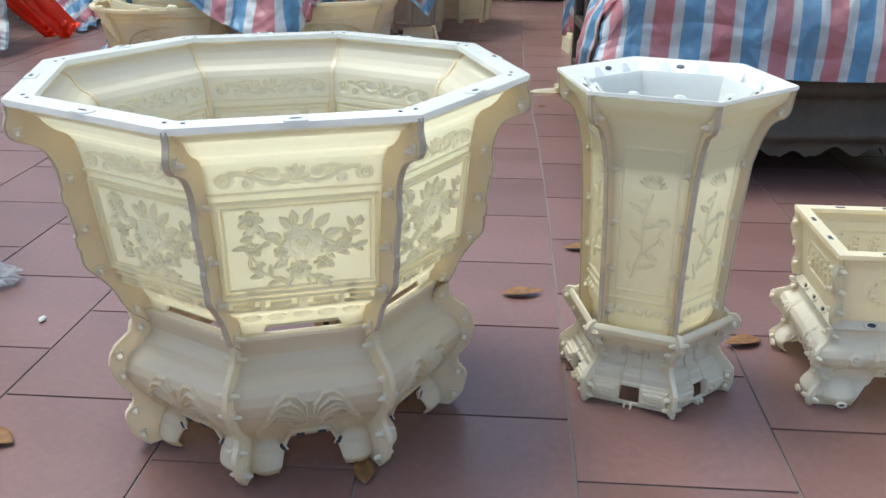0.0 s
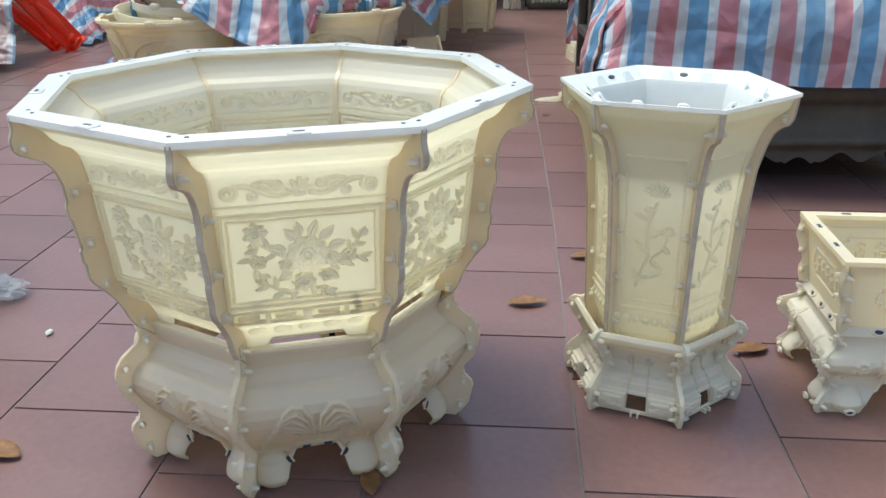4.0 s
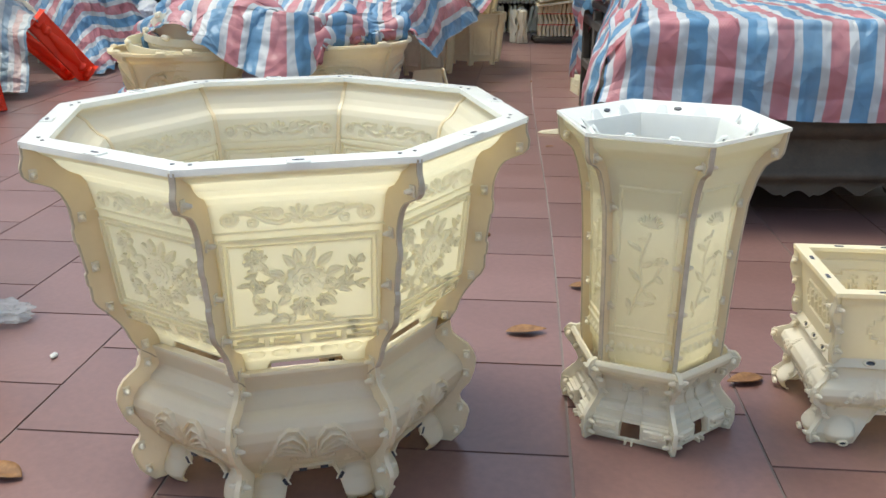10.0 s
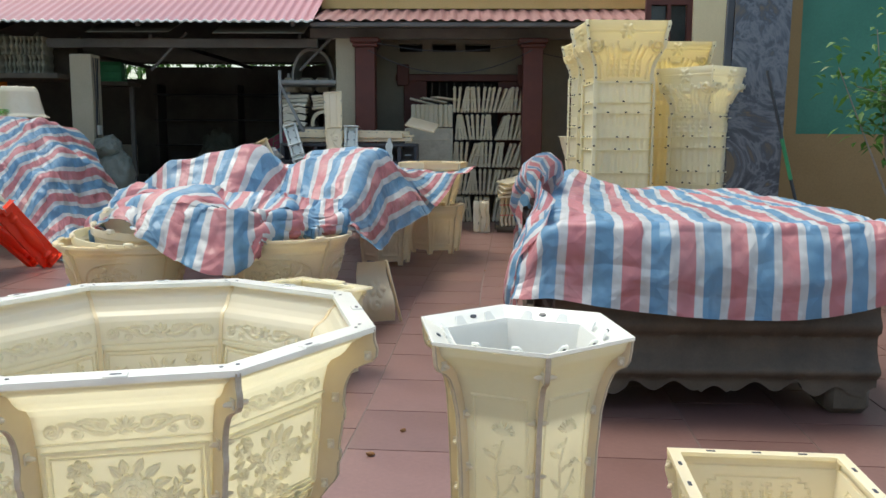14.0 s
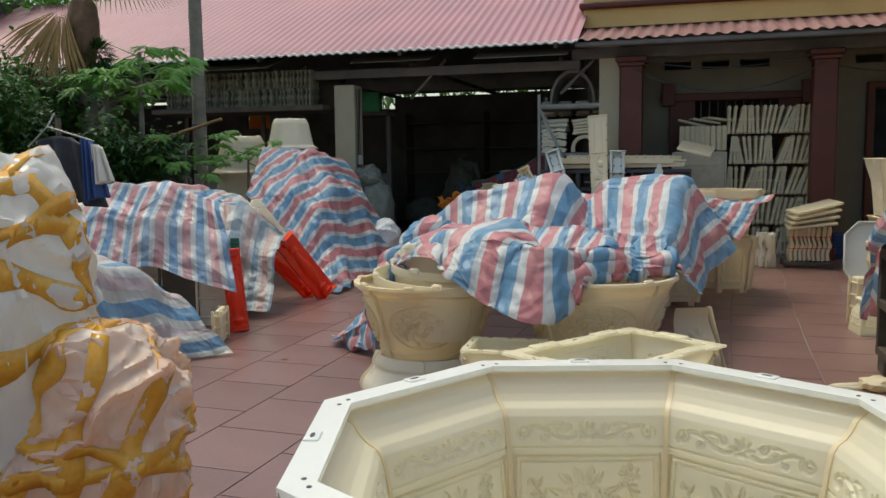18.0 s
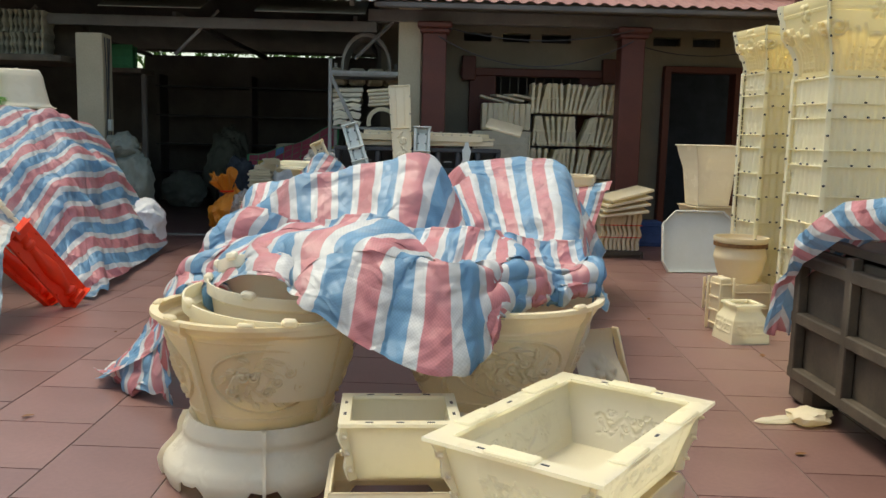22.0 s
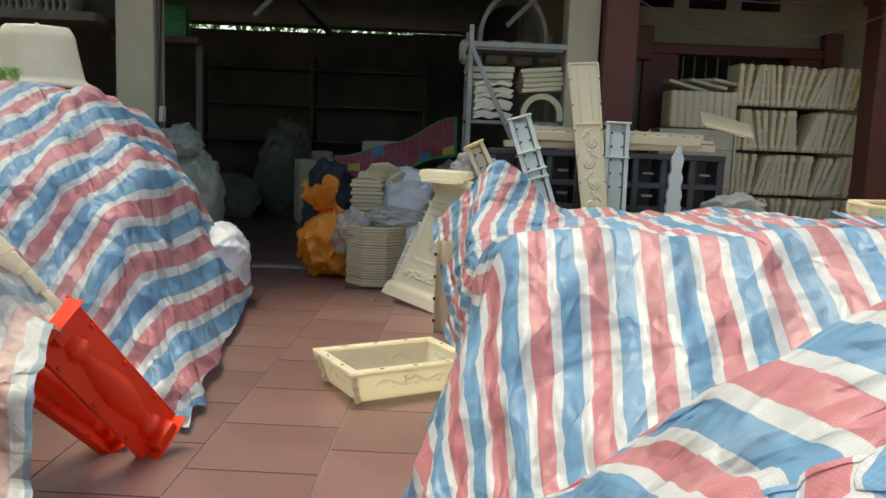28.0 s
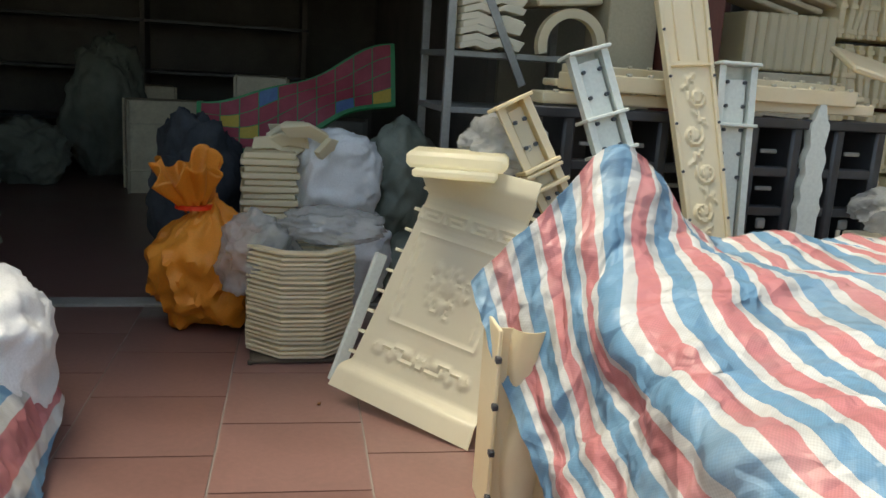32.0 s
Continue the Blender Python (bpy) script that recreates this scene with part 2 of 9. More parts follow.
M_roof_tile = surface("weathered_tile_sheet", (0.22, 0.10, 0.095), (0.30, 0.145, 0.135), 1.4, 0.55, bump=0.1, dirt=(0.18, 0.10, 0.09))
M_pier = surface("yellowed_plaster", (0.40, 0.35, 0.24), (0.48, 0.42, 0.30), 1.5, 0.8, bump=0.15, dirt=(0.48, 0.40, 0.26))
M_yellow_light = surface("pale_yellow_paint", (0.86, 0.69, 0.40), (0.89, 0.74, 0.46), 1.3, 0.75, bump=0.1, dirt=(0.78, 0.62, 0.36))
M_steel = surface("galvanised_steel", (0.24, 0.24, 0.23), (0.34, 0.34, 0.32), 5, 0.5, metal=0.4, bump=0.1)
M_ochre_dull = surface("dull_ochre_paint", (0.24, 0.155, 0.062), (0.29, 0.195, 0.085), 1.1, 0.8, bump=0.15, dirt=(0.20, 0.135, 0.06))
M_column = surface("column_plastic", (0.90, 0.86, 0.70), (0.93, 0.90, 0.77), 3.0, 0.34, bump=0.03, dist=0.002, trans=0.5, glow_through=(1.0, 0.94, 0.68), grain=0.02)
# yellower copy of the column plastic, with light from behind put into its colour
M_capital = surface("backlit_capital_plastic", (0.90, 0.82, 0.56), (0.93, 0.87, 0.66), 2.2, 0.30, bump=0.03, dist=0.002, trans=0.55, glow_through=(1.0, 0.90, 0.56), vary=0.04, grain=0.02)
M_olive = surface("olive_dusty_plastic", (0.17, 0.155, 0.105), (0.27, 0.245, 0.175), 7, 0.8, bump=0.2, vary=0.2)
M_boot = surface("brown_palm_sheath", (0.10, 0.05, 0.025), (0.19, 0.105, 0.055), 5, 0.6, fine=90, bump=0.4)
M_shrub = surface("dark_green_leaf", (0.028, 0.085, 0.016), (0.065, 0.16, 0.032), 3, 0.45, bump=0.1, vary=0.25, trans=0.25)
# dark tone carries much of the shade inside the shed and under the eave
M_dark = surface("shade_toned_sheet", (0.11, 0.10, 0.09), (0.17, 0.155, 0.14), 2, 0.8, bump=0.2)
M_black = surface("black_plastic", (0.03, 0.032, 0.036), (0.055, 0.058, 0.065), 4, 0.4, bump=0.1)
M_concrete = surface("raw_concrete", (0.30, 0.29, 0.26), (0.38, 0.37, 0.33), 2.5, 0.85, bump=0.3, dirt=(0.24, 0.23, 0.2))
M_wood = surface("weathered_wood", (0.062, 0.047, 0.031), (0.125, 0.095, 0.063), 4, 0.65, fine=90, bump=0.3, dirt=(0.05, 0.042, 0.035))
M_orange = surface("orange_red_plastic", (0.90, 0.05, 0.015), (0.94, 0.075, 0.02), 3, 0.38, bump=0.02, trans=0.3, grain=0.02)
M_sack_orange = surface("orange_woven_sack", (0.82, 0.27, 0.025), (0.88, 0.33, 0.04), 4, 0.5, fine=140, bump=0.4, trans=0.2)
M_sack_white = surface("white_woven_sack", (0.80, 0.80, 0.80), (0.86, 0.86, 0.86), 4, 0.5, fine=140, bump=0.35, trans=0.15)
M_sack_grey = surface("grey_green_sack", (0.15, 0.17, 0.14), (0.22, 0.24, 0.20), 4, 0.6, fine=120, bump=0.35)
M_foam = surface("white_foam_film", (0.80, 0.78, 0.72), (0.86, 0.85, 0.80), 5, 0.25, fine=22, bump=0.3, dist=0.012, trans=0.4, glow_through=(0.92, 0.88, 0.78), grain=0.03)
M_film_pink = surface("clear_wrap_film", (0.86, 0.58, 0.42), (0.94, 0.84, 0.74), 7, 0.16, fine=25, bump=0.4, dist=0.010, trans=0.45, glow_through=(1.0, 0.76, 0.58))
M_tape = surface("amber_tape", (0.74, 0.33, 0.03), (0.85, 0.46, 0.07), 9, 0.2, bump=0.15, trans=0.15)
M_leaf = surface("green_leaf", (0.05, 0.14, 0.022), (0.11, 0.25, 0.045), 3, 0.5, bump=0.1, vary=0.2, trans=0.35)
M_leaf2 = surface("bright_leaf", (0.10, 0.27, 0.04), (0.18, 0.38, 0.07), 3, 0.5, bump=0.1, vary=0.2, trans=0.4)
M_dead = surface("dry_leaf", (0.20, 0.09, 0.03), (0.34, 0.17, 0.06), 30, 0.6, bump=0.3, trans=0.2)
M_straw = surface("dry_palm_leaf", (0.36, 0.22, 0.08), (0.48, 0.31, 0.13), 6, 0.7, bump=0.2, trans=0.2)
M_bark = surface("palm_bark", (0.20, 0.175, 0.14), (0.30, 0.265, 0.22), 7, 0.85, bump=0.4)
M_marble, ns, lk, bs = nodes_of("dark_marble_film")
warp = noise_tex(ns, lk, 1.6, 5, 0.6)
warp.inputs["Distortion"].default_value = 2.5
streak = ramp(ns, [(0.30, (0.020, 0.023, 0.030)), (0.44, (0.06, 0.067, 0.085)), (0.50, (0.15, 0.16, 0.18)), (0.56, (0.06, 0.066, 0.085)), (0.66, (0.15, 0.11, 0.065)), (0.74, (0.03, 0.033, 0.042))])
lk.new(warp.outputs[0], streak.inputs[0])
lk.new(streak.outputs[0], bs.inputs["Base Color"])
bs.inputs["Roughness"].default_value = 0.25
add_bump(ns, lk, bs, noise_tex(ns, lk, 5, 4, 0.6).outputs[0], 0.15, 0.01)
M_green = surface("green_shutter", (0.03, 0.17, 0.11), (0.05, 0.21, 0.14), 2, 0.5, bump=0.05)
M_cloth_dark = surface("dark_cloth", (0.02, 0.025, 0.03), (0.05, 0.055, 0.065), 6, 0.9, bump=0.3)
M_cloth_blue = surface("blue_cloth", (0.03, 0.07, 0.2), (0.05, 0.10, 0.28), 6, 0.9, bump=0.3)
M_glass = surface("dark_window_glass", (0.03, 0.035, 0.035), (0.05, 0.055, 0.055), 3, 0.12, bump=0.0)
M_grey_plastic = surface("grey_blue_plastic", (0.62, 0.66, 0.60), (0.70, 0.73, 0.67), 4, 0.45, bump=0.06)
M_crimson = surface("crimson_mat", (0.27, 0.03, 0.055), (0.36, 0.06, 0.09), 5, 0.5, bump=0.1)
M_mat_yellow = surface("yellow_print", (0.50, 0.36, 0.04), (0.55, 0.40, 0.07), 5, 0.5, bump=0.1)
M_mat_green = surface("green_border", (0.03, 0.22, 0.08), (0.05, 0.3, 0.12), 5, 0.5, bump=0.1)
M_mat_blue = surface("blue_print", (0.06, 0.12, 0.30), (0.1, 0.2, 0.4), 5, 0.5, bump=0.1)
M_clear = surface("cloudy_polythene", (0.60, 0.61, 0.60), (0.72, 0.73, 0.72), 5, 0.2, fine=22, bump=0.6, dist=0.012, trans=0.4)


def see_through(m, amount):
    """Lets part of the light pass straight through a thin film."""
    ns, lk = m.node_tree.nodes, m.node_tree.links
    out = ns["Material Output"].inputs[0]
    was = out.links[0].from_socket
    clear, mx = ns.new("ShaderNodeBsdfTransparent"), ns.new("ShaderNodeMixShader")
    mx.inputs[0].default_value = amount
    lk.new(was, mx.inputs[1])
    lk.new(clear.outputs[0], mx.inputs[2])
    lk.new(mx.outputs[0], out)


see_through(M_clear, 0.5)

# ---- building helpers ----
def part(name, bm, mat, parent=None, label="", smooth=40, m=None):
    """Links a bmesh as one mesh object under a thing or a part."""
    me = bpy.data.meshes.new(name)
    bm.to_mesh(me)
    bm.free()
    return part_of(name, me, mat, parent, label, smooth, m)


def part_of(name, me, mat, parent=None, label="", smooth=40, m=None):
    if mat and not me.materials:
        me.materials.append(mat)
    if smooth:
        me.shade_smooth()
        me.set_sharp_from_angle(angle=radians(smooth))
    ob = new(name, me)
    if parent:
        ob.parent = parent
    if m is not None:
        ob.matrix_basis = m
    if label:
        tagged(ob, label)
    return ob


def thing(name, label, category, group="", m=None, kind=""):
    ob = new(name)
    ob.empty_display_size = 0.1
    if m is not None:
        ob.matrix_basis = m
    return tagged(ob, label, category, group, kind)


def raw(verts, faces):
    me = bpy.data.meshes.new("m")
    me.from_pydata([tuple(v) for v in verts], [], [tuple(f) for f in faces])
    me.update()
    return me


def box(bm, size, at=(0, 0, 0), turn=None, bevel=0.0):
    """A box of that size centred on a place, with eased edges."""
    m = Matrix.Translation(at) @ (turn if turn is not None else Matrix())
    made = bmesh.ops.create_cube(bm, size=1.0, matrix=m @ Matrix.Diagonal((*size, 1)))
    if bevel:
        edges = list({e for v in made["verts"] for e in v.link_edges})
        bmesh.ops.bevel(bm, geom=edges, offset=bevel, segments=1, affect="EDGES", clamp_overlap=True)
    return bm


def a_box(size, at=(0, 0, 0), turn=None, bevel=0.004):
    return box(bmesh.new(), size, at, turn, bevel)


def rod(bm, a, b, r1, r2=None, seg=8):
    """A round bar from a to b."""
    a, b = Vector(a), Vector(b)
    q = (b - a).to_track_quat("Z", "Y").to_matrix().to_4x4()
    bmesh.ops.create_cone(bm, cap_ends=True, segments=seg, radius1=r1, radius2=r1 if r2 is None else r2, depth=(b - a).length,
                          matrix=Matrix.Translation((a + b) / 2) @ q)
    return bm


def a_rod(a, b, r1, r2=None, seg=8):
    return rod(bmesh.new(), a, b, r1, r2, seg)


def extrude_outline(pts, thick, bevel=0.0):
    """A plate in the xz plane from an outline, of that thickness along y."""
    bm = bmesh.new()
    vs = [bm.verts.new((x, -thick / 2, z)) for x, z in pts]
    f = bm.faces.new(vs)
    ext = bmesh.ops.extrude_face_region(bm, geom=[f])
    bmesh.ops.translate(bm, vec=(0, thick, 0), verts=[v for v in ext["geom"] if isinstance(v, bmesh.types.BMVert)])
    bmesh.ops.recalc_face_normals(bm, faces=bm.faces)
    if bevel:
        bmesh.ops.bevel(bm, geom=list(bm.edges), offset=bevel, segments=1, affect="EDGES", clamp_overlap=True)
    return bm


def curve_at(table):
    """A smooth function through rows of (key, value)."""
    xs, ys = np.array(sorted(table)).T
    return lambda z: np.interp(z, xs, ys)


def grid_mesh(P, closed=False, uv=None):
    """A mesh from an array of places, rows by columns."""
    n, k = P.shape[:2]
    idx = np.arange(n * k).reshape(n, k)
    if closed:
        idx = np.c_[idx, idx[:, :1]]
    q = np.stack([idx[:-1, :-1], idx[:-1, 1:], idx[1:, 1:], idx[1:, :-1]], -1).reshape(-1, 4)
    me = bpy.data.meshes.new("m")
    me.from_pydata(P.reshape(-1, 3).tolist(), [], q.tolist())
    if uv is not None:
        lay = me.uv_layers.new(name="UVMap")
        lay.data.foreach_set("uv", uv.reshape(-1, 2)[q.ravel()].ravel())
    me.update()
    return me


def sheet_mesh(P, back):
    """A thick sheet: an outer grid P and its inner grid back, joined along the rims."""
    n, k = P.shape[:2]
    V = np.concatenate([P.reshape(-1, 3), back.reshape(-1, 3)])
    i = np.arange(n * k).reshape(n, k)
    q = np.stack([i[:-1, :-1], i[:-1, 1:], i[1:, 1:], i[1:, :-1]], -1).reshape(-1, 4)
    rim = np.r_[i[0, :-1], i[:-1, -1], i[-1, :0:-1], i[:0:-1, 0]]
    nxt = np.roll(rim, -1)
    o = n * k
    side = np.stack([rim, rim + o, nxt + o, nxt], -1)
    return raw(V.tolist(), np.concatenate([q, q[:, ::-1] + o, side]).tolist())


# ---- reliefs: raised heights over a panel, x across and z up, in metres ----
def blob(x, z, cx, cz, a, b, turn, h):
    c, s = math.cos(turn), math.sin(turn)
    u, v = ((x - cx) * c + (z - cz) * s) / a, (-(x - cx) * s + (z - cz) * c) / b
    return h * np.sqrt(np.clip(1 - u * u - v * v, 0, 1))


def flower(x, z, cx, cz, r, h, petals=6, turn=0.0):
    out = blob(x, z, cx, cz, r * 0.35, r * 0.35, 0, h * 1.15)
    for k in range(petals):
        a = turn + 2 * math.pi * k / petals
        out = np.maximum(out, blob(x, z, cx + 0.58 * r * math.cos(a), cz + 0.58 * r * math.sin(a), r * 0.48, r * 0.30, a, h))
    return out


def stroke(x, z, pts, w, h):
    """A raised line along points, rounded across."""
    out = np.zeros_like(x)
    for (x0, z0), (x1, z1) in zip(pts, pts[1:]):
        dx, dz = x1 - x0, z1 - z0
        t = np.clip(((x - x0) * dx + (z - z0) * dz) / (dx * dx + dz * dz + 1e-12), 0, 1)
        d = np.hypot(x - x0 - t * dx, z - z0 - t * dz) / w
        out = np.maximum(out, h * np.sqrt(np.clip(1 - d * d, 0, 1)))
    return out


def scroll_pts(cx, cz, r, side, turns=1.4, n=14):
    return [(cx + side * r * (1 - 0.75 * k / n) * math.cos(turns * 2 * math.pi * k / n + 2.6), cz + r * (1 - 0.75 * k / n) * math.sin(turns * 2 * math.pi * k / n + 2.6)) for k in range(n + 1)]


def frame_line(x, z, w, z0, z1, line, h):
    """A raised rectangular border."""
    d = np.maximum(np.abs(x) - w, np.abs(z - (z0 + z1) / 2) - (z1 - z0) / 2)
    return np.where((d < 0) & (d > -line), h, 0.0)


def key_band(x, z, z0, z1, pitch, h):
    """A fretwork band of hooked bars."""
    t, v = np.mod(np.abs(x) / pitch, 1.0), (z - z0) / (z1 - z0)
    bar = ((v > 0.82) | (v < 0.18)) | ((t < 0.14)) | ((np.abs(v - 0.5) < 0.12) & (t > 0.3) & (t < 0.8)) | ((np.abs(t - 0.8) < 0.07) & (v > 0.2) & (v < 0.6))
    return np.where((v > 0) & (v < 1) & bar, h, 0.0)


def leaf_relief(x, z, cx, cz, ln, wd, turn, h):
    """A pointed leaf with a sunk midrib, from its stalk at cx, cz."""
    c, s = math.cos(turn), math.sin(turn)
    u, v = ((x - cx) * c + (z - cz) * s) / ln, -(x - cx) * s + (z - cz) * c
    w = wd * 0.5 * np.sin(np.pi * np.clip(u, 0, 1) ** 0.8) ** 0.9 + 1e-6
    q = np.abs(v) / w
    val = h * (0.62 + 0.38 * np.sqrt(np.clip(1 - q * q, 0, 1)) - 0.30 * np.exp(-(v / (0.10 * wd)) ** 2))
    return np.where((u > 0) & (u < 1) & (q < 1), val, 0.0)


def bouquet(x, z, cz, w, h, hgt, seed):
    """A thick cluster of blossoms with a rose on a stem, a leafy branch with a bud and a spray of leaves below."""
    rng = random.Random(seed)
    out = np.zeros_like(x)

    def lay(val):
        nonlocal out
        out = np.where(val > 0, np.maximum(val, 0.55 * out), out)

    def blossom(fx, fz, r, n):
        for q in range(3):
            for k in range(n - 2 * q):
                a = 2 * math.pi * (k + 0.5 * q) / (n - 2 * q) + rng.uniform(-0.15, 0.15)
                d, size = r * (0.66 - 0.26 * q), r * (0.40 - 0.06 * q)
                c, s = math.cos(a), math.sin(a)
                u, v = ((x - fx) * c + (z - fz) * s - d) / size, (-(x - fx) * s + (z - fz) * c) / (size * 0.80)
                lay(np.where(u * u + v * v < 1, hgt * (0.50 + 0.14 * q + 0.26 * (u + 1) / 2 - 0.10 * np.exp(-(v / 0.25) ** 2)), 0.0))
        lay(blob(x, z, fx, fz, r * 0.22, r * 0.22, 0, hgt * 1.08))

    def branch(pts, n, ln, wd=0.42):
        lay(stroke(x, z, pts, 0.0026, hgt * 0.5))
        for k in range(n):
            t = (k + 0.6) / n * (len(pts) - 1)
            m = min(int(t), len(pts) - 2)
            (x0, z0), (x1, z1) = pts[m], pts[m + 1]
            b = math.atan2(z1 - z0, x1 - x0) + (0.8 if k % 2 else -0.8) + rng.uniform(-0.2, 0.2)
            lay(leaf_relief(x, z, x0 + (x1 - x0) * (t - m), z0 + (z1 - z0) * (t - m), ln * rng.uniform(0.9, 1.2), ln * wd, b, hgt * rng.uniform(0.65, 0.85)))
        (x0, z0), (x1, z1) = pts[-2:]
        lay(leaf_relief(x, z, x1, z1, ln, ln * wd, math.atan2(z1 - z0, x1 - x0), hgt * 0.8))

    for dx, dz, a, ln in ((-0.10, 0.45, 2.3, 0.034), (0.10, 0.50, 1.15, 0.038), (0.26, 0.42, 0.75, 0.040), (0.40, 0.22, 0.30, 0.034), (-0.28, 0.22, 2.8, 0.034), (-0.05, 0.55, 1.75, 0.030), (0.46, -0.05, -0.25, 0.034), (-0.2, -0.35, 3.6, 0.030), (0.34, -0.38, -0.7, 0.032)):
        lay(leaf_relief(x, z, dx * w, cz + dz * h, ln, 0.018, a, hgt * 0.75))
    branch([(0.45 * w, cz - 0.15 * h), (0.72 * w, cz - 0.02 * h), (0.90 * w, cz + 0.40 * h)], 6, 0.024)
    branch([(0.35 * w, cz - 0.2 * h), (0.62 * w, cz - 0.22 * h), (0.92 * w, cz - 0.10 * h)], 5, 0.024)
    branch([(-0.25 * w, cz - 0.02 * h), (-0.48 * w, cz + 0.20 * h), (-0.74 * w, cz + 0.50 * h)], 4, 0.022)
    branch([(0.05 * w, cz - 0.70 * h), (-0.30 * w, cz - 0.90 * h), (-0.62 * w, cz - 0.62 * h)], 6, 0.026)
    branch([(0.05 * w, cz - 0.70 * h), (0.22 * w, cz - 0.85 * h), (0.34 * w, cz - 0.95 * h)], 4, 0.022)
    branch([(-0.70 * w, cz + 0.40 * h), (-0.86 * w, cz + 0.02 * h), (-0.70 * w, cz - 0.40 * h)], 6, 0.022)
    blossom(-0.74 * w, cz + 0.68 * h, 0.022, 7)
    blossom(-0.72 * w, cz - 0.02 * h, 0.014, 6)
    blossom(0.40 * w, cz + 0.02 * h, 0.017, 7)
    blossom(-0.26 * w, cz - 0.12 * h, 0.017, 7)
    blossom(-0.02 * w, cz - 0.60 * h, 0.021, 8)
    blossom(0.34 * w, cz - 0.48 * h, 0.014, 6)
    blossom(0.06 * w, cz + 0.10 * h, 0.037, 10)
    return np.maximum(out, blob(x, z, 0.98 * w, cz + 0.50 * h, 0.008, 0.008, 0, hgt * 0.9))


def frieze(x, z, cz, w, hgt):
    """Broad S-shaped tendrils that curl at their ends, to both sides of a shell."""
    out = np.zeros_like(x)
    k0 = w / 0.128
    for k in range(5):
        a = math.pi * (0.1 + 0.2 * k)
        out = np.maximum(out, blob(x, z, 0.013 * k0 * math.cos(a), cz - 0.008 * k0 + 0.016 * k0 * math.sin(a), 0.012 * k0, 0.005 * k0, a, hgt))
    out = np.maximum(out, blob(x, z, 0, cz - 0.012 * k0, 0.011 * k0, 0.006 * k0, 0, hgt))
    for s in (-1, 1):
        def at(*pts):
            return [(s * k0 * px, cz + k0 * pz) for px, pz in pts]
        out = np.maximum(out, stroke(x, z, at((0.018, -0.010), (0.034, -0.014), (0.052, -0.010), (0.070, 0.000), (0.088, 0.008), (0.104, 0.008)), 0.0046 * k0, hgt * 0.8))
        out = np.maximum(out, stroke(x, z, scroll_pts(s * k0 * 0.116, cz - 0.003 * k0, 0.014 * k0, s), 0.0042 * k0, hgt * 0.8))
        out = np.maximum(out, stroke(x, z, at((0.030, 0.004), (0.044, 0.012), (0.062, 0.014), (0.074, 0.010)), 0.0040 * k0, hgt * 0.75))
        out = np.maximum(out, stroke(x, z, scroll_pts(s * k0 * 0.036, cz + 0.006 * k0, 0.010 * k0, -s), 0.0036 * k0, hgt * 0.75))
        out = np.maximum(out, stroke(x, z, scroll_pts(s * k0 * 0.078, cz - 0.011 * k0, 0.008 * k0, s), 0.0034 * k0, hgt * 0.7))
        out = np.maximum(out, blob(x, z, s * k0 * 0.058, cz + 0.002 * k0, 0.010 * k0, 0.004 * k0, s * 0.5, hgt * 0.7))
    return out


def clouds(x, z, cx, cz, w, h, hgt, seed):
    """A medallion of curling clouds, leaves and a winding body."""
    rng = random.Random(seed)
    out = np.zeros_like(x)
    for k in range(16):
        px, pz = cx + rng.uniform(-0.85, 0.85) * w, cz + rng.uniform(-0.75, 0.75) * h
        out = np.maximum(out, stroke(x, z, scroll_pts(px, pz, 0.30 * h, rng.choice((-1, 1)), 1.2), 0.07 * h, hgt * rng.uniform(0.6, 0.9)))
    for k in range(22):
        px, pz = cx + rng.uniform(-0.95, 0.95) * w, cz + rng.uniform(-0.8, 0.8) * h
        out = np.maximum(out, blob(x, z, px, pz, 0.24 * h, 0.09 * h, rng.uniform(0, 3.1), hgt * 0.75))
    pts = [(cx + w * (-0.85 + 0.085 * k), cz + 0.42 * h * math.sin(k * 0.75)) for k in range(21)]
    return np.maximum(out, stroke(x, z, pts, 0.15 * h, hgt))


def medallion(x, z, cz, w, h, hgt, seed):
    """An oval field full of curling leaves and blossoms round a winding stem."""
    rng = random.Random(seed)
    out = np.zeros_like(x)

    def lay(val):
        nonlocal out
        out = np.where(val > 0, np.maximum(val, 0.6 * out), out)

    lay(stroke(x, z, [(w * (-0.8 + 0.1 * k), cz + 0.36 * h * math.sin(k * 0.9 + seed)) for k in range(17)], 0.07 * h, hgt * 0.6))
    for k in range(34):
        a, d = 2.4 * k, math.sqrt((k + 0.5) / 34) * 0.86
        px, pz = w * d * math.cos(a), cz + h * d * math.sin(a)
        lay(leaf_relief(x, z, px, pz, 0.42 * h * rng.uniform(0.8, 1.3), 0.22 * h, a + 1.3 + rng.uniform(-0.6, 0.6), hgt * rng.uniform(0.55, 0.85)))
    for k in range(7):
        px, pz = w * (-0.66 + 0.22 * k), cz + 0.34 * h * math.sin(k * 1.9 + seed)
        lay(stroke(x, z, scroll_pts(px, pz, 0.20 * h, (-1) ** k, 1.3), 0.055 * h, hgt * 0.9))
        lay(blob(x, z, px, pz, 0.10 * h, 0.10 * h, 0, hgt))
    inside = np.hypot(x / w, (z - cz) / h) < 1
    ring = np.abs(np.hypot(x / (w * 1.10), (z - cz) / (h * 1.12)) - 1) < 0.03
    return np.where(inside, out, 0.0) + np.where(ring, 0.5 * hgt, 0.0)


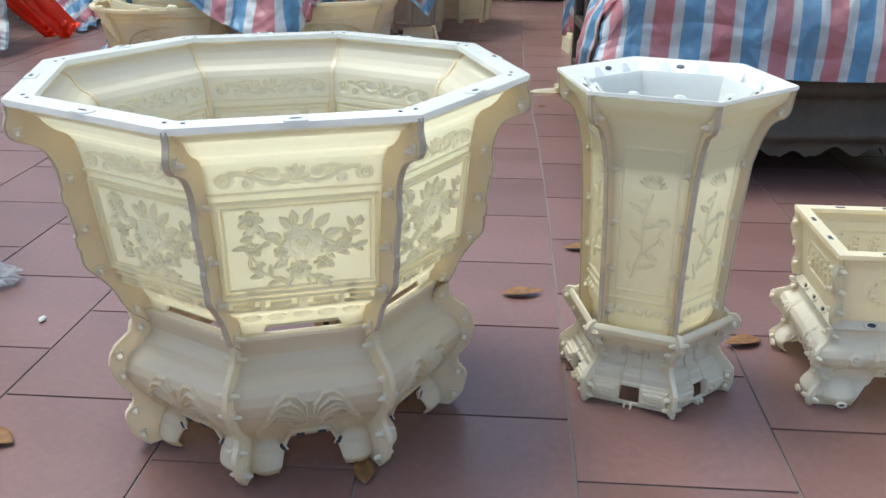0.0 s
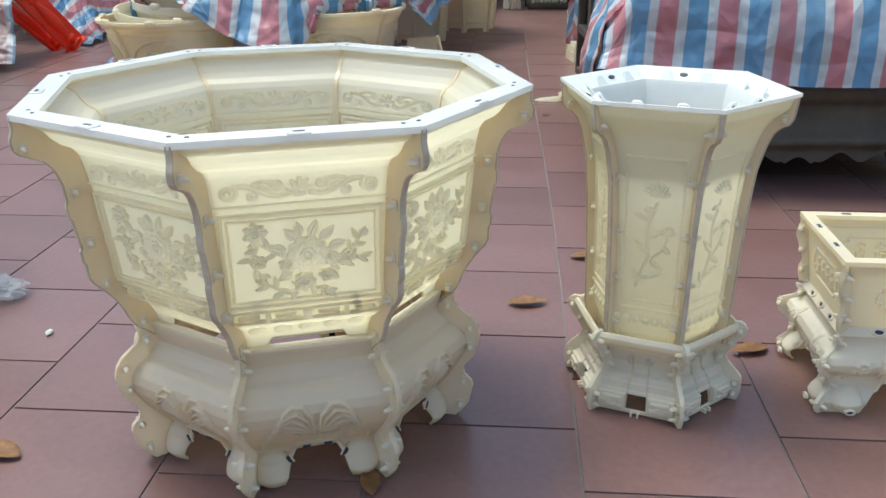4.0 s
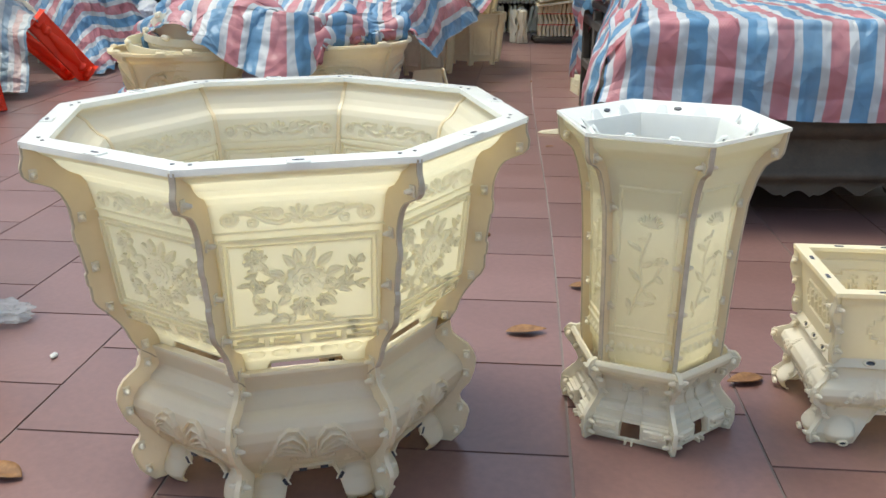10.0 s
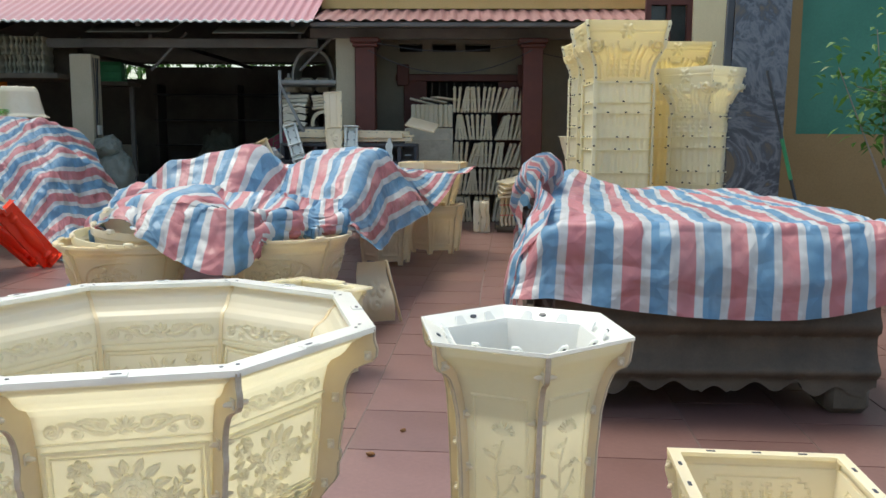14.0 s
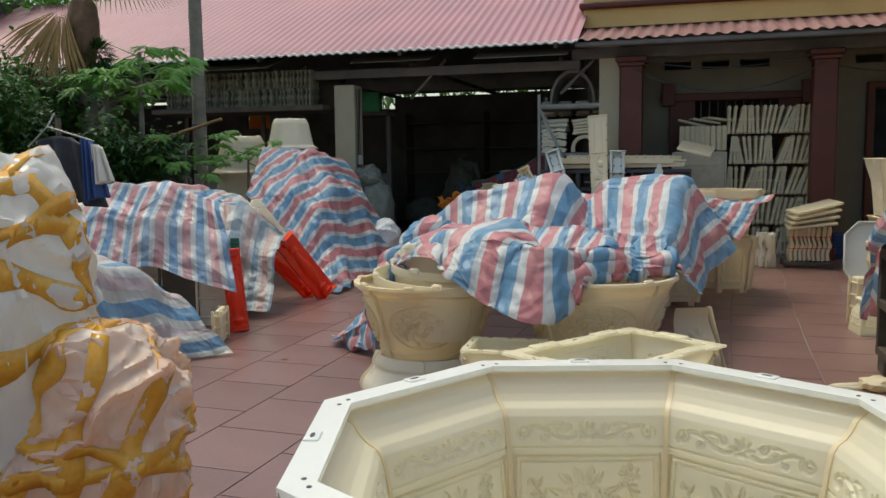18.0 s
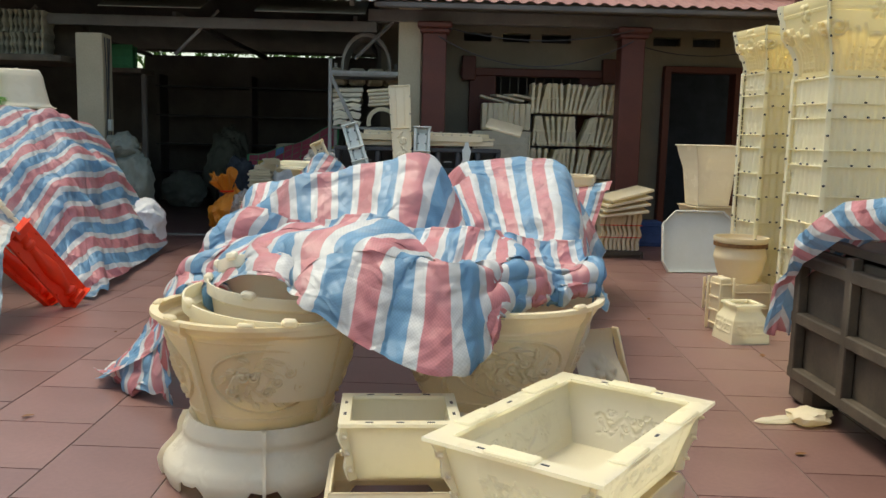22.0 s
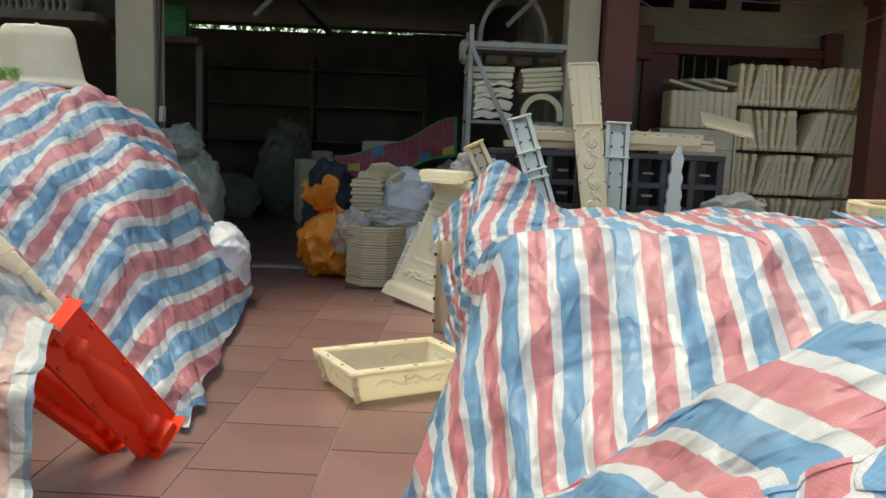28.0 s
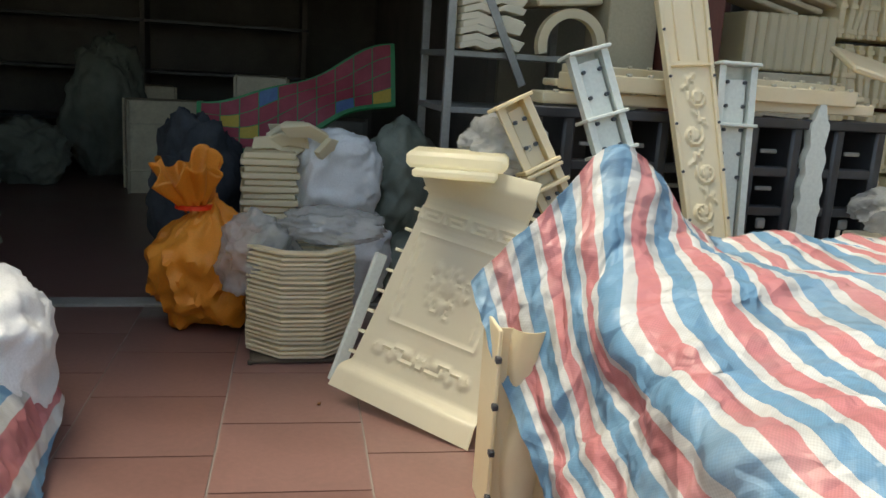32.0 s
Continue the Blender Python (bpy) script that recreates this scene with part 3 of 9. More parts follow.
def moulded_panel(half, apo, lo, hi, relief=None, nu=40, nv=40, thick=0.006):
    """One moulded wall panel that faces -y: half(z) wide to each side, apo(z) from the axis, from lo(s) up to hi."""
    s = np.linspace(-1, 1, nu)[None, :] * np.ones((nv, 1))
    v = np.linspace(0, 1, nv)[:, None] * np.ones((1, nu))
    base = np.vectorize(lo)(s)
    z = base + (hi - base) * v
    x = s * half(z)
    up = relief(x, z) if relief else 0 * x
    P = np.stack([x, -(apo(z) + up), z], -1)
    return sheet_mesh(P, P + (0, thick, 0))


def fin_mesh(inner, outer, z0, z1, thick=0.007, n=26, wave=0.0):
    """An upright flange in the xz plane between two radii."""
    zs = np.linspace(z0, z1, n)
    ro = outer(zs) + wave * np.sin(zs * 130.0)
    P = np.stack([np.stack([inner(zs), 0 * zs - thick / 2, zs], -1), np.stack([ro, 0 * zs - thick / 2, zs], -1)], 1)
    return sheet_mesh(P, P + (0, thick, 0))


def ring_plate(n, r_in, r_out, z0, z1, turn=0.0):
    """A flat polygonal ring."""
    a = np.arange(n) * 2 * math.pi / n + turn
    loops = [np.stack([r * np.cos(a), r * np.sin(a), z + 0 * a], -1) for r, z in ((r_in, z0), (r_out, z0), (r_out, z1), (r_in, z1), (r_in, z0))]
    return grid_mesh(np.array(loops), closed=True)


# ---- draped sheets ----
def support(shapes, x0, x1, y0, y1, step=0.03):
    """The height of what lies below a sheet: rows of (kind, x, y, half x, half y, top, slope), over a floor at 0."""
    xs, ys = np.arange(x0, x1, step), np.arange(y0, y1, step)
    X, Y = np.meshgrid(xs, ys)
    H = np.zeros_like(X)
    for kind, cx, cy, hx, hy, top, slope in shapes:
        if kind == "box":
            d = np.minimum(hx - np.abs(X - cx), hy - np.abs(Y - cy))
        else:
            d = (1 - np.hypot((X - cx) / hx, (Y - cy) / hy)) * min(hx, hy)
        H = np.maximum(H, np.minimum(top, top + np.minimum(d, 0) * slope))
    return H, x0, y0, step


def soften(P, times):
    """Rounds the creases of a sheet a little, its borders along themselves."""
    for _ in range(times):
        Q = P.copy()
        Q[1:-1, 1:-1] = 0.5 * P[1:-1, 1:-1] + 0.125 * (P[:-2, 1:-1] + P[2:, 1:-1] + P[1:-1, :-2] + P[1:-1, 2:])
        for e in (0, -1):
            Q[e, 1:-1] = 0.5 * P[e, 1:-1] + 0.25 * (P[e, :-2] + P[e, 2:])
            Q[1:-1, e] = 0.5 * P[1:-1, e] + 0.25 * (P[:-2, e] + P[2:, e])
        P = Q
    return P


def finer(P):
    """Twice as many rows and columns, along smooth curves."""
    for axis in (0, 1):
        P = np.moveaxis(P, axis, 0)
        ext = np.concatenate([2 * P[:1] - P[1:2], P, 2 * P[-1:] - P[-2:-1]])
        mid = (9 * (ext[1:-2] + ext[2:-1]) - ext[:-3] - ext[3:]) / 16
        out = np.empty((2 * len(P) - 1, *P.shape[1:]))
        out[0::2], out[1::2] = P, mid
        P = np.moveaxis(out, 0, axis)
    return P


def facets(u, v, seed):
    """Crumpled-sheet heights: random heights joined by flat triangles, so that their borders are straight creases."""
    rng = np.random.RandomState(seed)
    val = rng.rand(64, 64)
    u, v = u + 0.35 * np.sin(v * 1.7 + seed), v + 0.35 * np.sin(u * 1.3 + 2 * seed)
    k = (u + v) * 0.366
    a, b = u + k, v + k
    ia, ib = np.floor(a).astype(int), np.floor(b).astype(int)
    fa, fb = a - ia, b - ib
    h00, h11 = val[ia % 64, ib % 64], val[(ia + 1) % 64, (ib + 1) % 64]
    h10, h01 = val[(ia + 1) % 64, ib % 64], val[ia % 64, (ib + 1) % 64]
    return np.where(fa > fb, h00 + (h10 - h00) * fa + (h11 - h10) * fb, h00 + (h01 - h00) * fb + (h11 - h01) * fa) - 0.5


def hang(P, slack, hold, rounds, floor_at, stiff=0.35):
    """Lets a sheet with more cloth than its shape needs buckle into folds: P rows by columns; hold draws it back to its first
    shape; floor_at gives the height that it may not sink through."""
    first = P.copy()
    pairs = []
    for dr, dc, k, push in ((0, 1, 1.0, False), (1, 0, 1.0, False), (1, 1, 0.5, False), (1, -1, 0.5, False), (0, 3, stiff, True), (3, 0, stiff, True)):
        rows, cols = P.shape[0] - dr, P.shape[1] - abs(dc)
        if rows < 2 or cols < 2:
            continue
        for odd in range(2):
            rr, cc = np.arange(P.shape[0]), np.arange(P.shape[1])
            rr = rr[((rr // max(dr, 1)) % 2 == odd) & (rr + dr < P.shape[0])] if dr else rr
            cc = cc[((cc // dc) % 2 == odd) & (cc + dc < P.shape[1])] if not dr else cc[(cc + dc >= 0) & (cc + dc < P.shape[1])]
            A, B = np.ix_(rr, cc), np.ix_(rr + dr, cc + dc)
            rest = np.linalg.norm(first[A] - first[B], axis=-1) * (1 + slack) * (0.94 if push else 1.0)
            pairs.append((A, B, rest, k * 0.5, push))
    for _ in range(rounds):
        P[..., 2] -= 0.0006
        P += hold * (first - P)
        for A, B, rest, k, push in pairs:
            d = P[B] - P[A]
            ln = np.linalg.norm(d, axis=-1) + 1e-9
            f = (ln - rest) / ln
            if push:
                f = np.minimum(f, 0)
            d *= (k * f)[..., None]
            P[A] += d
            P[B] -= d
        P[..., 2] = np.maximum(P[..., 2], floor_at(P))
    return P


def tarp(label, mat, net, seed, shapes=(), d=0.045, shift=0.0, crumple=0.03, sag=0.03, fold=0.0, slack=0.004, hold=0.012, slant=0.0, across=None):
    """A striped sheet hung over a net of peaks and hems (rows from front to back, each from one hem to the other).
    It sags between them; fold adds pleats. Its stripes run along v, turned by slant degrees, or lie square to the direction across."""
    N = np.array(net, float)
    us = np.r_[0, np.linalg.norm(np.diff(N, axis=1), axis=-1).mean(0).cumsum()]
    vs = np.r_[0, np.linalg.norm(np.diff(N, axis=0), axis=-1).mean(1).cumsum()]
    nu, nv = int(us[-1] / d) + 1, int(vs[-1] / d) + 1
    gu, gv = np.linspace(0, us[-1], nu), np.linspace(0, vs[-1], nv)
    A = np.stack([np.stack([np.interp(gu, us, N[r, :, k]) for r in range(len(N))]) for k in range(3)], -1)
    P = np.stack([np.stack([np.interp(gv, vs, A[:, c, k]) for c in range(nu)], 1) for k in range(3)], -1)
    fu, fv = np.interp(gu, us, np.arange(len(us))) % 1, np.interp(gv, vs, np.arange(len(vs))) % 1
    P[..., 2] -= sag * (4 * fu * (1 - fu))[None, :] + sag * (4 * fv * (1 - fv))[:, None]
    U, V = np.meshgrid(gu, gv)
    P[..., 2] += fold * np.abs(np.sin(U * 9 + 1.5 * np.sin(V * 2.1 + seed))) * (0.4 + 0.6 * np.sin(V * 1.7 + seed) ** 2)
    P = soften(P, 2)
    if shapes:
        H, hx0, hy0, step = support(shapes, P[..., 0].min() - 0.5, P[..., 0].max() + 0.5, P[..., 1].min() - 0.5, P[..., 1].max() + 0.5)
        gi, gj = ((P[..., 1] - hy0) / step).astype(int), ((P[..., 0] - hx0) / step).astype(int)
        P[..., 2] = np.maximum(P[..., 2], np.minimum(H[gi, gj] + 0.012, P[..., 2] + 0.08))
        P = soften(P, 1)
        def floor_at(Q):
            i, j = np.clip(((Q[..., 1] - hy0) / step).astype(int), 0, H.shape[0] - 1), np.clip(((Q[..., 0] - hx0) / step).astype(int), 0, H.shape[1] - 1)
            return np.maximum(0.006, np.minimum(H[i, j] + 0.012, Q[..., 2] + 0.03))
    else:
        def floor_at(Q):
            return 0.006
    uv, smooth_at = np.stack((U, V), -1) * (1 + slack), P
    # first the broad folds, then the finer ones
    for size, rounds in ((2.4, 60), (1.1, 40)):
        nrm = np.cross(np.gradient(P, axis=1), np.gradient(P, axis=0))
        nrm /= np.linalg.norm(nrm, axis=-1, keepdims=True) + 1e-9
        P = P + nrm * (1.1 * crumple * size / 2.4 * facets(uv[..., 0] * 4.0 / size + 20, uv[..., 1] * 4.0 / size + 20, seed + int(size * 3)))[..., None]
        P = hang(P, slack, hold, rounds, floor_at)
        if size > 1:
            P, uv, smooth_at = finer(P), finer(uv), finer(smooth_at)
    P, uv, smooth_at = finer(P), finer(uv), finer(smooth_at)
    n = np.cross(np.gradient(P, axis=1), np.gradient(P, axis=0))
    n /= np.linalg.norm(n, axis=-1, keepdims=True) + 1e-9
    f = 0 * P[..., 0]
    for k, (size, amp) in enumerate(((0.34, 0.40), (0.15, 0.24), (0.07, 0.11), (0.035, 0.05))):
        a = 0.4 + seed + 1.9 * k
        ur, vr = uv[..., 0] * math.cos(a) - uv[..., 1] * math.sin(a) + 20, uv[..., 0] * math.sin(a) + uv[..., 1] * math.cos(a) + 20
        f = f + amp * facets(ur / size, vr / size, seed + k)
    P = P + n * (crumple * (f + 0.3))[..., None]
    P[..., 2] = np.maximum(P[..., 2], 0.006)
    if across:
        uv[..., 0] = smooth_at @ np.array(across)
    if slant:
        c, s_ = math.cos(radians(slant)), math.sin(radians(slant))
        uv = np.stack((uv[..., 0] * c + uv[..., 1] * s_, uv[..., 1] * c - uv[..., 0] * s_), -1)
    ob = part_of("tarpaulin", grid_mesh(P, uv=uv + shift), mat, smooth=0)
    ob.data.shade_smooth()
    e = max(2, int(0.028 / d * 4))
    for rows, cols in ((slice(0, e), slice(None)), (slice(-e, None), slice(None)), (slice(e - 1, 1 - e), slice(0, e)), (slice(e - 1, 1 - e), slice(-e, None))):
        strip = grid_mesh(P[rows, cols] + n[rows, cols] * 0.0025, uv=uv[rows, cols] + shift)
        part_of("hem", strip, mat, ob, "", 60)
    return tagged(ob, label, "tarpaulin", "striped tarpaulins")


# ---- soft and leafy shapes ----
def lump(size, seed, folds=0.12, freq=2.2, sub=5, flat=0.0, pinch=0.0):
    """A sack-like lump with creases that stands on z = 0; pinch draws its top together."""
    bm = bmesh.new()
    bmesh.ops.create_icosphere(bm, subdivisions=sub, radius=1.0)
    off = Vector((seed * 3.1, seed * 1.7, seed * 0.9))
    for v in bm.verts:
        p = v.co.copy()
        n1 = noise.noise(p * freq + off)
        n2 = max(0.0, 1 - 3.2 * abs(noise.noise(p * freq * 1.5 + off))) ** 1.5
        n3 = max(0.0, 1 - 3.0 * abs(noise.noise(p * freq * 3.7 + off * 2))) ** 1.5
        q = p * (1 + folds * (1.2 * n1 + 0.50 * n2 + 0.16 * n3 - 0.2))
        if flat:
            q = Vector([math.copysign(abs(c) ** (1 - flat), c) for c in q])
        if pinch and q.z > 0.2:
            k = max(0.16, 1 - pinch * (q.z - 0.2) / 0.8)
            a = math.atan2(q.y, q.x)
            k *= 1 + 0.18 * math.sin(a * 9 + seed) * min(1, (q.z - 0.2) * 2)
            q.x, q.y = q.x * k, q.y * k
        v.co = Vector((q.x * size[0] / 2, q.y * size[1] / 2, max(0.0, (q.z + 0.92) / 1.92) * size[2]))
    return bm


def crumpled(bm, seed, depth):
    """Presses sharp folds of loose film into a lump, drawn out along a slant."""
    off = Vector((seed * 1.3, seed * 2.9, seed * 0.7))
    slant = Matrix.Rotation(0.7, 3, "Y") @ Matrix.Rotation(0.4, 3, "X")
    bm.normal_update()
    for v, nv in [(v, v.normal.copy()) for v in bm.verts]:
        p = slant @ v.co
        p = Vector((p.x * 1.0, p.y * 1.0, p.z * 2.2)) + off
        p += 0.25 * noise.noise_vector(v.co * 5 + off)
        r1 = 1 - min(1, 2.6 * abs(noise.noise(p * 2.3)))
        r2 = 1 - min(1, 2.6 * abs(noise.noise(p * 5.5 + off)))
        r3 = 1 - min(1, 2.6 * abs(noise.noise(p * 17 - off)))
        v.co += nv * depth * (0.9 * r1 * r1 + 0.36 * r2 * r2 + 0.06 * r3 * r3 - 0.5)
        v.co.z = max(0.0, v.co.z)
    return bm


def sack(name, label, mat, at, size, seed, category="sack", rz=0.0, group="sacks", **more):
    ob = part(name, crumpled(lump(size, seed, **more), seed, 0.07 * min(size)), mat, None, "", 0, pose(*at, 0, 0, rz))
    ob.data.shade_smooth()
    return tagged(ob, label, category, group)


def leaf_faces(vs, fs, p, ahead, up, ln, wd, droop=0.3):
    """One bent leaf blade of two halves."""
    ahead, side = ahead.normalized(), ahead.cross(up).normalized()
    o = len(vs)
    mid, tip = p + ahead * ln * 0.5 + up * ln * 0.04, p + ahead * ln - up * ln * droop
    vs += [p, mid - side * wd / 2 - up * wd * 0.12, mid, mid + side * wd / 2 - up * wd * 0.12, tip]
    fs += [(o, o + 1, o + 2), (o, o + 2, o + 3), (o + 1, o + 4, o + 2), (o + 2, o + 4, o + 3)]

# ---- the setting ----
def structure(name, bm, mat, label, category, smooth=30):
    return tagged(part(name, bm, mat, None, "", smooth), label, category, "", "structure")


def corrugated(bm, x0, x1, p0, p1, pitch=0.12, amp=0.018, thick=0.004):
    """A ribbed sheet from the line y, z = p0 up to p1."""
    n = max(2, int((x1 - x0) / pitch * 8))
    xs = np.linspace(x0, x1, n)
    wave = amp * np.clip(np.sin(xs / pitch * 2 * math.pi) * 1.6, -1, 1)
    lows = [bm.verts.new((x, p0[0], p0[1] + w)) for x, w in zip(xs, wave)]
    highs = [bm.verts.new((x, p1[0], p1[1] + w)) for x, w in zip(xs, wave)]
    for k in range(n - 1):
        bm.faces.new((lows[k], lows[k + 1], highs[k + 1], highs[k]))
    lows2 = [bm.verts.new((x, p0[0], p0[1] + w - thick)) for x, w in zip(xs, wave)]
    for k in range(n - 1):
        bm.faces.new((lows2[k + 1], lows2[k], lows[k], lows[k + 1]))
    return bm


ground = structure("ground", a_box((160, 160, 0.2), (0, 20, -0.135), bevel=0), M_ground, "bare earth ground around the yard", "ground")
slab = structure("floor", a_box((17, 24, 0.06), (-2.2, 7.5, -0.0345), bevel=0), M_grout, "grey mortar bed between red clay yard tiles", "floor")

# a wall added out of view behind the first viewpoint, to bounce light forward
structure("bounce_wall", a_box((14, 0.2, 3.3), (0.5, -7.3, 1.65), bevel=0), M_plaster, "added pale wall, unseen behind the first viewpoint, bouncing light", "wall")

# house wall behind the porch, with vent slots, a barred window and a doorway left open
WY = 12.95
wall = thing("wall_house", "cream painted house wall behind the porch with vent slots", "wall", kind="structure")
VENTS = [(0.03, 0.38), (0.52, 0.87), (1.01, 1.38), (2.42, 2.77), (2.92, 3.27)]
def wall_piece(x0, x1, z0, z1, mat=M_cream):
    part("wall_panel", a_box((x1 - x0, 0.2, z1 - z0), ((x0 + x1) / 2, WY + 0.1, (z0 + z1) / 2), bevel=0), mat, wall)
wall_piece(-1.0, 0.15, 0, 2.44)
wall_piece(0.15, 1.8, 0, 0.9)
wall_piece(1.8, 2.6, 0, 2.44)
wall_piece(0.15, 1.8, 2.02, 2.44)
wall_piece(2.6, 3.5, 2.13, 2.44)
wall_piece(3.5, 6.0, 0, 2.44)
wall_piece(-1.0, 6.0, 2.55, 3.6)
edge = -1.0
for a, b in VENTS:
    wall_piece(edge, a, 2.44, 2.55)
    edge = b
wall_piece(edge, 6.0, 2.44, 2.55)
# black wall stands in for the darkness seen through door and window
structure("wall_inside", a_box((7, 0.1, 3.6), (2.5, 15.5, 1.8), bevel=0), M_black, "added room wall behind the house door, black for the unlit inside", "wall")
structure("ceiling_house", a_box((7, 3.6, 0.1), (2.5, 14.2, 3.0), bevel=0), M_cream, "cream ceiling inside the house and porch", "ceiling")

def pillar(x, y):
    p = thing("pillar", "red-brown painted square porch pillar with stepped capital", "pillar", "porch pillars", pose(x, y, 0), kind="structure")
    part("shaft", a_box((0.27, 0.27, 2.40), (0, 0, 1.20), bevel=0.01), M_brown, p)
    part("collar", a_box((0.33, 0.33, 0.05), (0, 0, 2.425), bevel=0.012), M_brown, p)
    part("capital", a_box((0.39, 0.39, 0.07), (0, 0, 2.486), bevel=0.015), M_brown, p)
    part("pillar_foot", a_box((0.33, 0.33, 0.16), (0, 0, 0.08), bevel=0.01), M_brown, p)
    return p


pillar(-0.34, 11.95)
pillar(1.92, 12.0)
# beam toned dark: the shade under the eave is in its colour
structure("porch_beam", a_box((7.2, 0.16, 0.14), (2.5, 12.02, 2.592), bevel=0.01), M_dark, "porch beam over the pillars, coloured dark for eave shade", "beam")
porch = thing("porch_roof", "red ribbed tile-sheet porch roof with grey gutter", "roof", kind="structure")
part("roof_sheet", corrugated(bmesh.new(), -1.0, 4.6, (11.42, 2.70), (12.4, 2.97), 0.16, 0.012), M_roof_tile, porch)
part("gutter", a_box((5.6, 0.07, 0.06), (1.8, 11.47, 2.645), bevel=0.012), M_dark, porch, "dark steel gutter")
fascia = thing("fascia", "ochre yellow parapet band with red-brown cornice above the porch", "parapet", kind="structure")
part("band", a_box((5.7, 0.3, 0.24), (1.85, 12.5, 3.09), bevel=0.005), M_yellow, fascia)
part("cornice", a_box((5.8, 0.42, 0.08), (1.85, 12.47, 3.25), bevel=0.02), M_brown, fascia)
part("upper_band", a_box((5.7, 0.3, 0.6), (1.85, 12.5, 3.6), bevel=0.005), M_yellow, fascia)

# ---- moulds in front ----
def sides(me, name, mat, parent, n, turn, label=""):
    for k in range(n):
        part_of(name, me, mat, parent, label if k == 0 else "", 35, Matrix.Rotation(turn + 2 * math.pi * k / n, 4, "Z"))


def edge_strip(outer, z0, z1, wide=0.011, deep=0.004):
    """The thickened outer edge of an upright flange."""
    zs = np.linspace(z0, z1, 90)
    P = np.stack([np.stack([outer(zs) + 0.001, 0 * zs + y, zs], -1) for y in (-wide / 2, wide / 2)], 1)
    return sheet_mesh(P, P - (deep, 0, 0))


PEG = []


def peg(parent, x, z):
    """A pale clip through a flange, with a stub to each side."""
    if not PEG:
        bm = bmesh.new()
        for s in (-1, 1):
            rod(bm, (0, s * 0.004, 0), (0, s * 0.018, 0), 0.0065, 0.006, 7)
            rod(bm, (0, s * 0.018, 0), (0, s * 0.025, 0), 0.006, 0.003, 7)
            box(bm, (0.016, 0.004, 0.022), (0, s * 0.007, 0), None, 0.001)
        me = bpy.data.meshes.new("peg")
        bm.to_mesh(me)
        bm.free()
        PEG.append(me)
    part_of("peg", PEG[0], M_ivory_pale, parent, "", 35, Matrix.Translation((x, 0, z)))


def polygon_pot(m, n, prof, fin, lo, hi, relief, mat, turn, pot, nu=44, nv=52, pegs=(), fin_mat=M_ivory_tan, lo_fin=None):
    """Wall panels round an axis, with a flange and its pegs at every corner. turn: the angle of the first corner."""
    c, s = math.cos(math.pi / n), math.sin(math.pi / n)
    panel = moulded_panel(lambda z: prof(z) * s - 0.001, lambda z: prof(z) * c, lo, hi, relief, nu, nv)
    sides(panel, "panel", mat, pot, n, turn + math.pi / n + math.pi / 2)
    z0 = lo_fin if lo_fin is not None else lo(1.0)
    flange, strip = fin_mesh(lambda z: prof(z) - 0.012, fin, z0, hi, 0.010, 90, 0.0008), edge_strip(fin, z0, hi)
    for k in range(n):
        r = Matrix.Rotation(turn + 2 * math.pi * k / n, 4, "Z")
        f = part_of("flange", flange, fin_mat or mat, pot, "", 35, r)
        part_of("flange_edge", strip, M_edge, f, "darker tan-grey outer edge" if k == 0 else "", 35)
        for z in pegs:
            peg(f, float(fin(z)) - 0.020, z)


def oval(name, parent, m, a, b, deep=0.003, mat=None, label=""):
    """A small oval plug, a by b, sunk along y; its black stands for a hole's darkness."""
    bm = bmesh.new()
    bmesh.ops.create_cone(bm, cap_ends=True, segments=14, radius1=1.0, radius2=1.0, depth=deep, matrix=pose(0, 0, 0, 90, 0, 0))
    bmesh.ops.scale(bm, vec=(a / 2, 1, b / 2), verts=bm.verts)
    return part(name, bm, mat or M_black, parent, label, 30, m)


def slot_ring(parent, m, a=0.022, b=0.011):
    """A slot with a raised oval collar round it, facing -y."""
    t = np.linspace(0, 2 * math.pi, 17)[:-1]
    loops = [np.stack([r * a / 2 * np.cos(t), y + 0 * t, r * b / 2 * np.sin(t)], -1) for r, y in ((1.0, 0.002), (1.05, -0.005), (1.55, -0.005), (1.75, 0.002))]
    part_of("slot_collar", grid_mesh(np.array(loops), closed=True), M_ivory_pale, parent, "", 40, m)
    oval("slot", parent, m @ Matrix.Translation((0, 0.001, 0)), a, b)


octagon = thing("octagonal_planter_mould", "large octagonal ivory plastic planter mould with floral relief panels", "planter mould", m=pose(0.256, 2.09, 0))
OT = radians(-97.5)
body_r = curve_at([(0.322, 0.335), (0.36, 0.343), (0.385, 0.356), (0.395, 0.372), (0.405, 0.384), (0.44, 0.398), (0.46, 0.406), (0.57, 0.420), (0.66, 0.430), (0.70, 0.437), (0.728, 0.444), (0.742, 0.454), (0.752, 0.474), (0.765, 0.488), (0.782, 0.500), (0.792, 0.518), (0.798, 0.526), (0.815, 0.528)])
body_fin = curve_at([(0.305, 0.350), (0.318, 0.362), (0.335, 0.384), (0.36, 0.398), (0.385, 0.406), (0.41, 0.420), (0.44, 0.442), (0.455, 0.456), (0.47, 0.463), (0.50, 0.464), (0.503, 0.468), (0.53, 0.470), (0.533, 0.466), (0.60, 0.476), (0.603, 0.480), (0.63, 0.482), (0.633, 0.478), (0.672, 0.481), (0.69, 0.486), (0.708, 0.494), (0.722, 0.505), (0.732, 0.524), (0.740, 0.545), (0.752, 0.556), (0.770, 0.558), (0.79, 0.551), (0.815, 0.551)])
